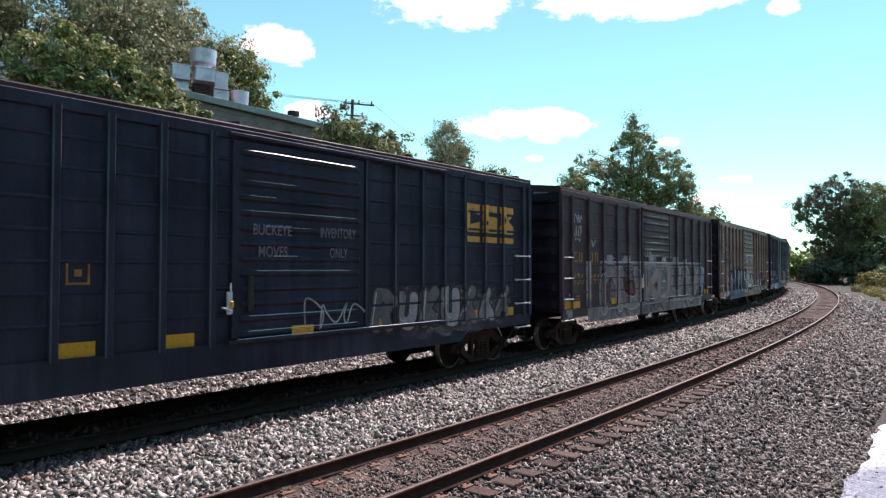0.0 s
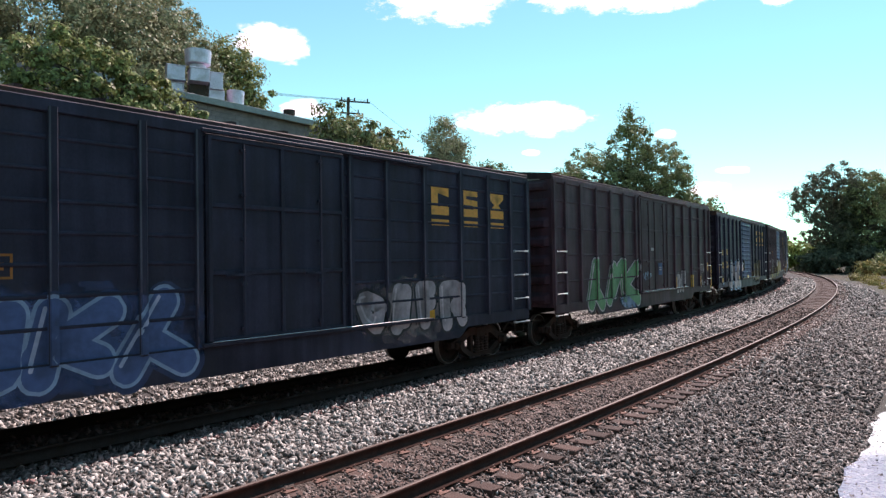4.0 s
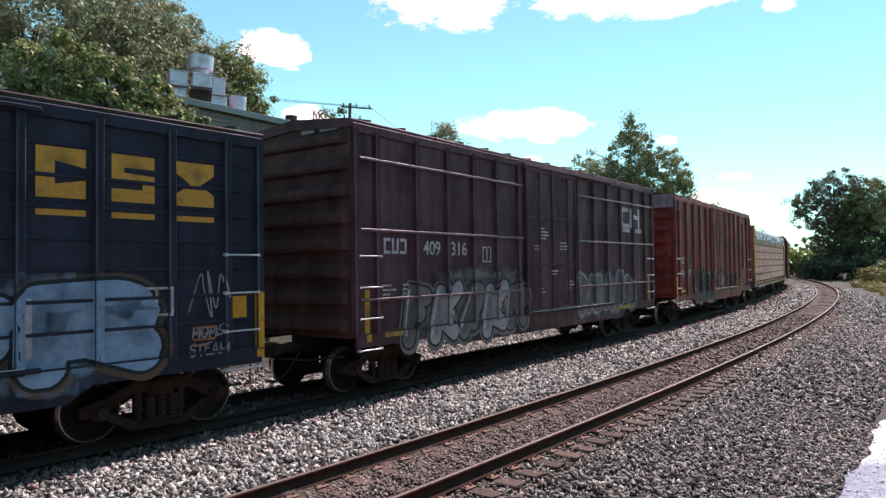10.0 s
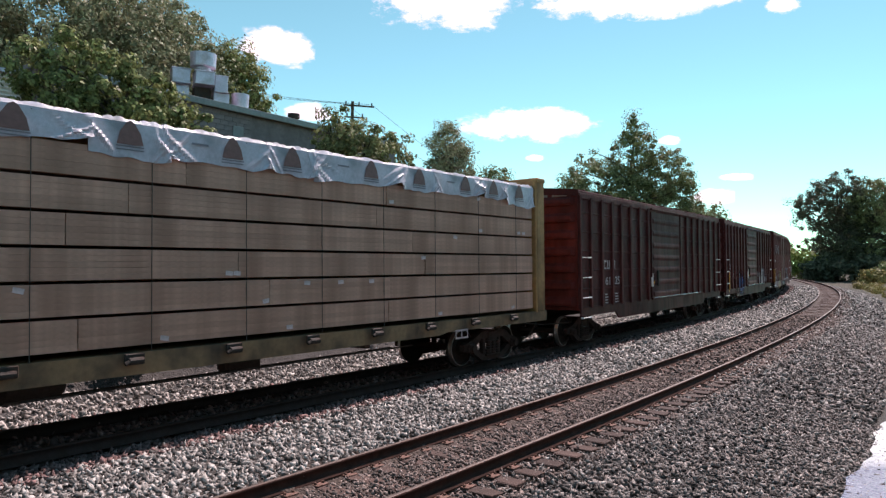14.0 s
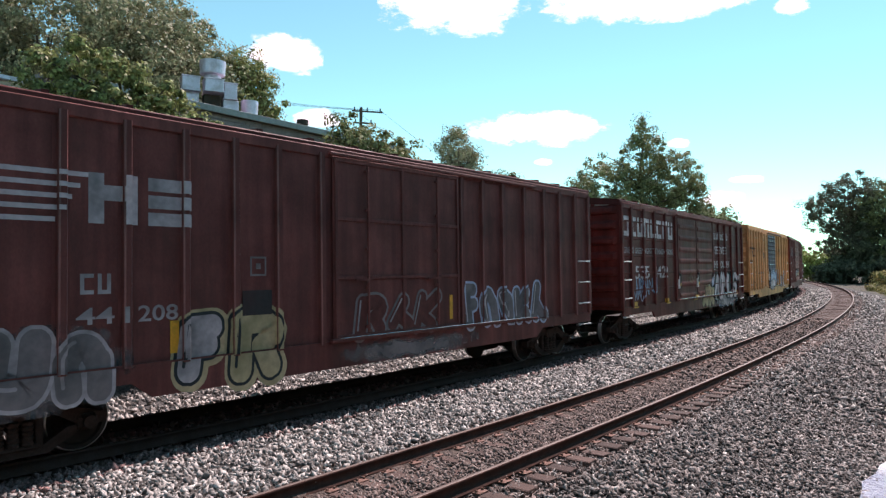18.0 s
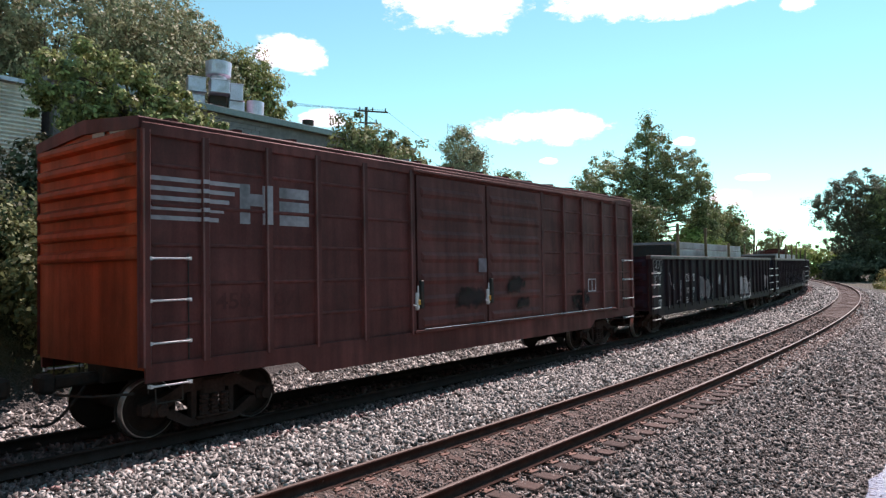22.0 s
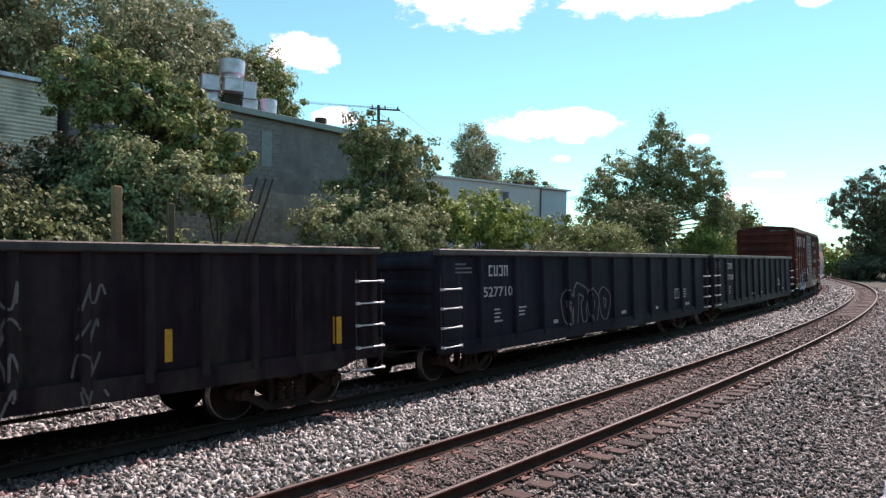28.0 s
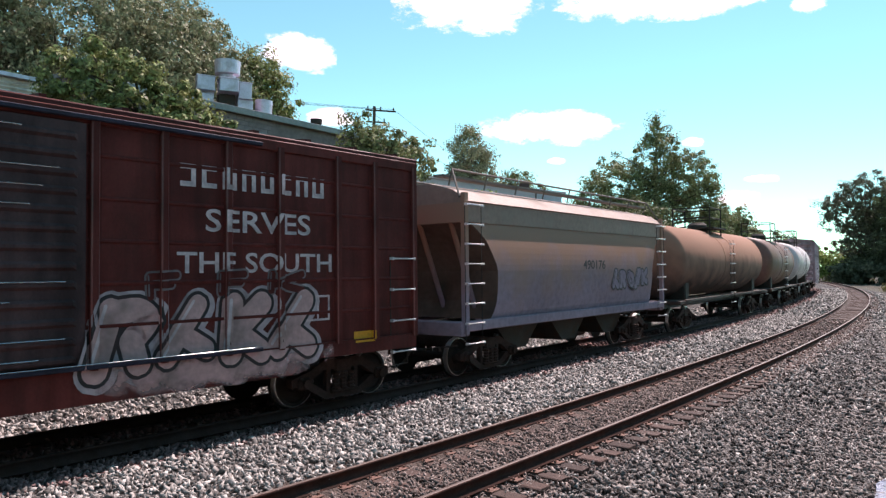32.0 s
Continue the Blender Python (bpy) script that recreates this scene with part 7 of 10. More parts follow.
for a_, b_, z_, s_ in ((0.72, 1.46, 1.82, ""), (1.8, 2.48, 2.32, ""), (1.8, 2.48, 1.82, ""), (0.72, 1.46, 2.32, "")):
    add_bars(c, L, H, a_, z_, [(0, 0, b_ - a_, 0.38)], P_SLATE if z_ > 2 and a_ > 1 else P_SMEAR, "paint_patch", "dark paint patch behind the numbers", 0.0012)
add_bars(c, L, H, 0.0, 4.46, [(0, 0, 0.62, 0.42)], P_CAP, "paint_patch", "grey painted corner panel", 0.002)
number_text(c, L, H, 0.77, 1.42, 1.88, "406", 0.38, M_WHITE)
number_text(c, L, H, 1.86, 2.42, 1.88, "127", 0.38, M_WHITE)
reporting(c, L, H, (0.78, 1.02, 1.26), 2.38, M_WHITE, 0.27, 0.18)
overspray(c, L, H, 2.6, 6.3, 0.68, 2.2, S_GREENGREY, 0.003)
add_graffiti(c, L, H, 2.82, 6.05, 0.70, 2.2, "MMG", 190, S_SOOTY, S_GREENGREY, 0.007, wob=0.16, fat=0.78, shine=S_PALE)
add_graffiti(c, L, H, 9.02, 11.9, 0.92, 2.1, "HEYE", 194, S_SOOTY, S_GREENGREY, 0.007, wob=0.12, fat=0.8, shine=S_PALE)
overspray(c, L, H, 6.3, 9.0, 1.1, 2.1, S_GREENGREY, 0.003)
add_scrawl(c, L, H, 6.7, 1.3, 1.9, 0.6, 193, S_GREENGREY, 0.008, 0.03, 4)
for k_, (u_, w_) in enumerate(((12.3, 0.9),)):
    for z_ in (2.05, 4.5):
        part("hatch_rail", box_mesh(w_ + 0.1, 0.05, 0.07, 0.008, L / 2 - u_ - w_ / 2, H + 0.03, z_), P_OXIDE, c)
    for x_ in (u_, u_ + w_):
        part("hatch_stile", box_mesh(0.07, 0.05, 2.5, 0.008, L / 2 - x_, H + 0.03, 3.28), P_OXIDE, c)
for u, z_, h_ in ((0.0, 0.9, 0.95), (2.76, 1.15, 0.45), (5.05, 1.05, 0.5), (L - 3.2, 1.1, 0.5)):
    tall_reflector(c, L, H, u, z_, h_)
add_bars(c, L, H, 0.75, 1.25, [(0, 0, 0.75, 0.1)], M_YELLOW, "reflector", "thin yellow strip", 0.006)
for u_, z_ in ((0.95, 1.1), (1.9, 1.75), (1.3, 0.95)):
    data_stencil(c, L, H, u_, z_, S_DIM, int(u_ * 7), 3, 0.4)

lumber_car(173.612, 195.455)

c, L, H = box_car(197.138, 212.648, P_BROWN, P_BROWN, P_RED, "brown box car with a flat panelled door", door="slide4", doors=(6.01, 9.25), at=(0.06, 0.8, 1.62, 2.43, 3.19, 4.02, 4.87, 5.72, 9.45, 10.3, 11.15, 12.0, 12.85, 13.7, 14.6, 15.42))
number_text(c, L, H, 1.92, 2.3, 1.76, "61", 0.34, M_WHITE)
number_text(c, L, H, 2.48, 3.1, 1.76, "225", 0.34, M_WHITE)
reporting(c, L, H, (1.82, 2.08, 2.5), 2.22, M_WHITE, 0.28, 0.2)
data_stencil(c, L, H, 1.9, 1.45, M_WHITE, 3, 4, 0.3)
data_stencil(c, L, H, 2.7, 1.45, M_WHITE, 5, 4, 0.3)
c, L, H = box_car(213.731, 228.732, P_BROWN, P_BROWN, P_BROWN, "red-brown box car with a four-panel sliding door", door="slide4", doors=(5.95, 8.97), at=(0.06, 0.78, 1.62, 2.45, 3.26, 4.12, 4.93, 5.8, 9.08, 9.76, 10.61, 11.68, 12.46, 13.39, 14.16, 14.93))
number_text(c, L, H, 1.04, 1.38, 1.74, "62", 0.32, M_WHITE)
number_text(c, L, H, 1.70, 2.2, 1.72, "253", 0.32, M_WHITE)
reporting(c, L, H, (1.03, 1.24, 1.71), 2.1, M_WHITE, 0.26, 0.18)
data_stencil(c, L, H, 1.15, 1.45, M_WHITE, 4, 4, 0.25)
data_stencil(c, L, H, 1.72, 1.45, M_WHITE, 6, 3, 0.22)
overspray(c, L, H, 2.2, 5.4, 0.7, 2.1, P_DUSTY, 0.002)
add_bars(c, L, H, 3.3, 1.55, [(0, 0, 0.72, 0.42)], P_SLATE, "paint_patch", "dull slate patch of paint", 0.004)
add_bars(c, L, H, 3.62, 1.66, [(0, 0, 0.24, 0.2)], M_WHITE, "sticker", "white paper sticker", 0.007)
overspray(c, L, H, 3.2, 5.1, 0.75, 2.0, S_BLUE, 0.005)
add_graffiti(c, L, H, 9.1, 12.6, 1.08, 2.1, "SAKEL", 22, S_PALE, S_DIM, shine=S_WHITE)
tall_reflector(c, L, H, 0.72, 1.0, 1.0)
placard(c, L, H, L - 4.0, 1.3)


M_SHEETS = mat("grey_steel_sheet", (0.27, 0.245, 0.26), 0.55, 0.1, 0.2, 3, 0.1, (0.17, 0.15, 0.15), 0.4)
M_STAKE = mat("stake_wood", (0.20, 0.12, 0.065), 0.85, 0, 0.3, 8, 0.3, (0.09, 0.06, 0.04), 0.4, obj_random=0.35)


def gondola_load(c, L, k):
    """Long bundles of grey sheet held between wooden stakes."""
    stakes = {1: [(3.8, 1, 3.97, 0), (7.62, 1, 3.93, 0), (11.5, 1, 3.4, 0), (4.6, -1, 3.6, 0)],
              2: [(4.35, 1, 3.95, 0), (8.18, 1, 3.74, 0), (11.97, 1, 3.84, 1), (15.61, 1, 3.95, 0), (4.1, -1, 3.47, 0), (8.8, -1, 3.85, 1), (14.7, -1, 3.86, 0), (18.6, 1, 3.45, 0)],
              3: [(10.3, 1, 3.3, 28), (11.38, 1, 3.4, 3), (12.71, 1, 3.7, 1), (15.33, 1, 3.5, 0), (17.5, -1, 3.6, 0)]}[k]
    for u, side, top, tilt in stakes:
        st = part("wooden_stake", box_mesh(0.11, 0.10, top - 1.05, 0.01, cz=(top - 1.05) / 2), M_STAKE, c, "rough upright wooden stake")
        put(st, L / 2 - u, side * 1.34, 1.05, 0, -tilt, 4 * side)
    if k == 3:
        return
    u0, u1, top, rows = (4.0, 14.45, 3.31, 4) if k == 1 else (4.4, 15.9, 3.06, 3)
    h_ = (top - 1.1) / (rows * 2)
    for i in range(rows * 2):
        cut = u0 + (u1 - u0) * (0.34 if i % 2 else 0.68)
        for a, b in ((u0, cut), (cut, u1)):
            ob = part("steel_sheet", box_mesh(b - a - 0.02, 2.44 - 0.03 * (i % 2), h_ - 0.018, 0.006), M_SHEETS, c, "long grey steel sheet")
            put(ob, L / 2 - (a + b) / 2, 0, 1.1 + h_ * (i + 0.5))
    part("dunnage", box_mesh(0.35, 2.3, 0.5, 0.02, L / 2 - u0 + 0.2, 0, top - 0.35), M_STEEL_DARK, c, "dark timber block at the end of the load")


def horse_mark(c, L, H, u, z, k=1.0):
    """White speed lines and two plain blocks."""
    for i in range(5):
        add_bars(c, L, H, u, z + i * 0.145 * k, [(0, 0, (1.15 + 0.1 * i) * k, 0.06)], S_PALE, "company_mark", "faded white speed line")
    add_bars(c, L, H, u + 1.55 * k, z, [(0, 0, 0.2 * k, 0.65 * k), (0.2 * k, 0.3 * k, 0.25 * k, 0.2 * k), (0.45 * k, 0, 0.2 * k, 0.65 * k)], S_PALE, "company_mark", "faded white plain block")
    add_bars(c, L, H, u + 2.35 * k, z, [(0, 0.47 * k, 0.65 * k, 0.18 * k), (0, 0.235 * k, 0.65 * k, 0.18 * k), (0, 0, 0.65 * k, 0.18 * k)], S_PALE, "company_mark", "faded white plain block")


c, L, H = box_car(230.673, 246.598, P_DUSTY, P_BROWN, P_RED, "dusty maroon box car with white graffiti along its sill", door="plug", doors=(6.23, 9.8), eave=4.5, seams=0, at=(0.08, 0.95, 1.77, 2.59, 3.44, 4.27, 5.08, 5.99, 9.95, 10.74, 11.55, 12.49, 13.42, 14.22, 15.08, 15.86))
horse_mark(c, L, H, 0.55, 3.0)
number_text(c, L, H, 1.95, 2.6, 1.72, "441", 0.30, S_PALE)
number_text(c, L, H, 2.75, 3.34, 1.72, "208", 0.30, S_PALE)
reporting(c, L, H, (2.0, 2.22), 2.1, S_PALE, 0.26, 0.17)
overspray(c, L, H, 0.0, 2.7, 0.66, 1.75, S_DIM, 0.003)
add_graffiti(c, L, H, 0.08, 2.45, 0.70, 1.78, 3, 23, S_DIM, S_PALE, fat=1.2)
add_graffiti(c, L, H, 3.25, 5.1, 0.66, 1.85, 2, 24, S_PALEYELLOW, S_BLACK, halo=S_PALEYELLOW, shade=S_PALE, fat=1.1)
add_bars(c, L, H, 4.4, 1.7, [(0, 0, 0.55, 0.38)], S_SOOTY, "paint_patch", "dark paint patch", 0.014)
add_graffiti(c, L, H, 9.95, 13.4, 1.02, 2.12, 5, 25, S_DIM, S_ICE, shine=S_WHITE)
add_graffiti(c, L, H, 6.75, 9.1, 1.1, 2.0, 3, 82, P_DUSTY, S_DIM, shine=S_PALE)
overspray(c, L, H, 6.2, 10.5, 0.68, 1.1, S_DIM, 0.003)
yellow_frame(c, L, H, 4.55, 2.3, 0.3, 0.3, S_DIM)
tall_reflector(c, L, H, 3.22, 1.25, 0.45)
tall_reflector(c, L, H, 9.45, 1.35, 0.5, 0.1)
tall_reflector(c, L, H, 0.0, 1.0, 1.0)


def south(front, rear, number, label, door_paint, two):
    c, L, H = box_car(front, rear, P_RED, P_BROWN, P_RED, label, door="slide" if not two else "slide4", two_doors=two, doors=(5.52, 10.21) if two else (6.14, 9.15), door_paint=door_paint,
                      at=(0.06, 0.85, 1.97, 3.02, 4.19, 5.34, 10.36, 11.41, 12.47, 13.58, 14.76, 15.69) if two else (0.06, 0.62, 1.72, 2.84, 3.95, 5.02, 5.96, 9.27, 10.2, 11.2, 12.14, 13.33, 14.2, 15.22))
    u0, u1 = (0.25, 5.1) if two else (0.92, 5.65)
    # the big company name stays plain blocks
    for i in range(8):
        add_mark(c, L, H, u0 + (u1 - u0) * i / 7.8, 3.38, 0.48, 0.62, (2, 0, 1, 3, 1, 0, 3, 1)[i], M_WHITE, "company_mark", "white block of a large company name")
    number_text(c, L, H, u0, u1, 2.84, "GIVES A GREEN LIGHT TO INNOVATIONS", 0.27, S_PALE)
    number_text(c, L, H, u0 + 0.95, u1 - 0.85, 2.03, number, 0.58, M_WHITE)
    u = 10.45
    for i in range(8):
        add_mark(c, L, H, u + i * 0.335, 3.56, 0.24, 0.32, (2, 0, 1, 3, 1, 0, 3, 1)[i], M_WHITE, "company_mark", "white block of a company name")
    number_text(c, L, H, u + 0.38, u + 2.3, 2.94, "SERVES", 0.46, M_WHITE)
    number_text(c, L, H, u - 0.05, u + 2.75, 2.34, "THE SOUTH", 0.42, M_WHITE)
    reflectors(c, L, H, 1.1, [0.9, 4.1, 7.5, L - 1.6])
    return c, L, H


c, L, H = south(248.772, 264.539, "535 142", "red-brown box car with two doors and a white company slogan", P_RED, True)
add_scrawl(c, L, H, 0.95, 1.45, 1.1, 0.6, 26, S_SKY, strokes=5, thick=0.034)
add_scrawl(c, L, H, 2.05, 1.5, 1.1, 0.55, 261, S_SKY, strokes=5, thick=0.034)
add_scrawl(c, L, H, 1.2, 1.3, 0.9, 0.5, 262, S_ICE, strokes=3, thick=0.024, lift=0.008)
add_scrawl(c, L, H, 3.3, 2.0, 0.7, 0.4, 263, S_DIM, strokes=3)
overspray(c, L, H, 8.4, 10.6, 0.68, 1.7, S_PALEYELLOW, 0.003)
add_graffiti(c, L, H, 8.6, 10.4, 0.72, 1.6, 2, 83, S_PALEYELLOW, S_TAN, fat=1.1)
add_scrawl(c, L, H, 8.85, 1.22, 0.7, 0.24, 271, S_BLACK, 0.012, 0.016, 5)
add_scrawl(c, L, H, 9.5, 0.82, 0.6, 0.18, 272, S_BLACK, 0.012, 0.016, 4)
overspray(c, L, H, 10.3, 14.6, 0.60, 1.15, S_PALE, 0.003)
overspray(c, L, H, 9.7, 12.6, 0.75, 2.35, S_BLACK, 0.004)
overspray(c, L, H, 11.8, 15.0, 0.75, 2.35, S_BLACK, 0.0045)
overspray(c, L, H, 9.75, 10.35, 1.5, 2.0, S_ICE, 0.005)
overspray(c, L, H, 9.85, 10.4, 1.05, 1.5, S_ICE, 0.005)
add_graffiti(c, L, H, 10.35, 14.7, 0.95, 2.15, "VONUS", 27, S_WHITE, S_PALE, wob=0.1, fat=0.55)
add_scrawl(c, L, H, 6.5, 1.75, 1.0, 0.35, 831, S_TAN, strokes=4)
c, L, H = box_car(266.085, 281.351, P_YELLOW, P_YELLOW, P_YELLOWEND, "mustard yellow box car with a slate-blue sliding door", door="slide", doors=(6.25, 9.17), door_paint=P_SLATE, at=(0.06, 0.69, 1.59, 2.44, 3.3, 4.13, 6.1, 9.28, 10.12, 11.03, 12.31, 13.42, 14.28, 15.2), seams=0)
for u, z, w_ in ((0.19, 3.33, 0.42), (0.86, 3.33, 0.46), (1.92, 3.32, 0.2), (2.68, 3.3, 0.22), (2.58, 2.84, 0.42), (3.48, 2.84, 0.4), (4.5, 2.84, 0.4)):
    bm = bmesh.new()
    prism(bm, [(0, 0), (w_ * 0.8, 0), (w_, 0.28), (w_ * 0.2, 0.28)], -0.001, 0.001, "XY")
    part("company_mark", bm, S_BLACK, c, "black slanted block of a company mark").matrix_basis = on_side(L, H, u, z, 0.064 if u > 4.3 else 0.006)
bm = bmesh.new()
sign_ = [Vector((a_, b_, 0)) for a_, b_ in ((0.06, 0.06), (0.27, 0.76), (1.98, 0.72), (1.86, 0.34), (1.32, 0.36), (1.24, 0.56), (0.92, 0.56), (0.76, 0.06), (0.06, 0.06))]
for k_, (a_, b_) in enumerate(zip(sign_, sign_[1:])):
    add_stroke(bm, [a_, (a_ + b_) / 2, b_], 0.055, 0.0002 * k_)
part("company_mark", bm, S_BLACK, c, "black slanted outline of a track sign").matrix_basis = on_side(L, H, 0.12, 2.58, 0.006)
reporting(c, L, H, (0.88, 1.12, 1.69, 1.92), 2.26, S_BLACK, 0.26, 0.18)
number_text(c, L, H, 0.98, 1.4, 1.87, "52", 0.32, S_BLACK)
number_text(c, L, H, 1.65, 2.27, 1.87, "388", 0.32, S_BLACK)
d = part("plug_leaf", shared("plug_leaf", lambda: plug_door_bm(1.64, 1.2, 4.25), P_YELLOW), None, c, "fixed yellow plug door with lock rods")
put(d, L / 2 - 5.15, H + 0.02, 0)
add_door_rails(d, 1.64, 1.2, 4.25, P_YELLOW)
for x_ in (-0.53, 0.53):
    part("lock_rod", shared("lock_rod_yellow", lambda: lock_rod_bm(1.2, 4.25), P_YELLOW), None, d).location.x = x_
overspray(c, L, H, 6.1, 9.6, 0.95, 2.25, S_SKY, 0.003)
overspray(c, L, H, 6.3, 9.3, 0.95, 1.7, S_PALE, 0.005)
add_bars(c, L, H, 9.37, 1.3, [(0, 0, 1.46, 0.85)], S_SKY, "paint_patch", "square of pale blue sprayed paint", 0.003)
add_graffiti(c, L, H, 9.4, 10.8, 1.3, 2.1, 2, 291, S_SKY, S_DIM)
add_graffiti(c, L, H, 11.05, 13.3, 1.0, 1.95, "RASK", 29, S_WHITE, S_BLACK, shine=S_ICE)
add_scrawl(c, L, H, 0.9, 1.2, 1.2, 0.4, 84, S_BLACK, strokes=5, thick=0.016)
for k_, (u_, z_, w_, h_) in enumerate(((1.8, 1.05, 0.55, 0.8), (2.5, 1.3, 0.75, 0.75), (3.4, 1.2, 0.6, 0.8), (2.55, 0.95, 1.6, 0.3), (1.0, 1.0, 0.6, 0.25))):
    add_scrawl(c, L, H, u_, z_, w_, h_, 840 + k_, S_SOOTY, strokes=2, thick=0.018)
for z_ in (2.05, 1.98):
    add_bars(c, L, H, 2.45, z_, [(0, 0, 1.7, 0.03)], S_BLACK, "graffiti_line", "thin black sprayed line")
add_bars(c, L, H, 3.5, 1.35, [(0, 0, 0.46, 0.5)], S_BLACK, "paint_patch", "black square panel", 0.006)
overspray(c, L, H, 3.55, 3.95, 1.38, 1.8, S_WHITE, 0.010)
add_bars(c, L, H, 3.7, 2.2, [(0, 0, 0.22, 0.22)], M_WHITE, "sticker", "white paper sticker")
add_bars(c, L, H, 1.6, 3.88, [(0, 0, 0.9, 0.05)], S_PALEYELLOW, "graffiti_line", "pale sprayed line", 0.012)
for u_, z_, w_ in ((10.9, 3.4, 0.5), (12.3, 3.42, 0.4), (4.6, 3.9, 0.5)):
    data_stencil(c, L, H, u_, z_, S_UMBER, int(u_ * 7), 2, w_, 0.064 if u_ < 6 else 0.006)
add_scrawl(c, L, H, 11.75, 3.1, 0.35, 0.45, 845, S_UMBER, strokes=2)
add_bars(c, L, H, 13.0, 1.75, [(0, 0, 0.45, 0.32)], M_WHITE, "paint_patch", "small white square", 0.005)
data_stencil(c, L, H, 13.05, 2.0, S_BLACK, 31, 3, 0.34, 0.009)
add_bars(c, L, H, 0.9, 0.9, [(0, 0, 0.5, 0.18)], M_YELLOW, "reflector", "thin yellow strip", 0.006)
placard(c, L, H, 4.0, 1.5, 0.4, 0.55)
c, L, H = box_car(283.042, 298.963, P_DUSTY, P_BROWN, P_ORANGE, "brown box car with a faded orange end", door="slide4", doors=(5.61, 10.35), two_doors=True, ends=6, end_low=0.42, at=(0.06, 0.96, 2.08, 3.09, 4.2, 5.49, 10.44, 11.57, 12.62, 13.84, 14.79, 15.84))
horse_mark(c, L, H, 0.13, 3.1, 0.93)
number_text(c, L, H, 1.15, 1.75, 1.83, "458", 0.34, P_DUSTY)
number_text(c, L, H, 2.2, 2.75, 1.83, "071", 0.34, P_DUSTY)
placard(c, L, H, 12.95, 1.7, 0.48, 0.36)
add_bars(c, L, H, 7.6, 2.3, [(0, 0, 0.3, 0.3)], P_CAP, "sticker", "pale square sticker on the door", 0.006)
for u_, z_, w_, h_ in ((8.6, 1.75, 0.9, 0.45), (6.6, 1.5, 1.3, 0.5), (9.0, 1.4, 0.8, 0.3), (11.9, 1.2, 1.2, 0.6)):
    overspray(c, L, H, u_, u_ + w_, z_, z_ + h_, P_ROOF, 0.004, "rust_patch", "dark worn patch of bare steel")

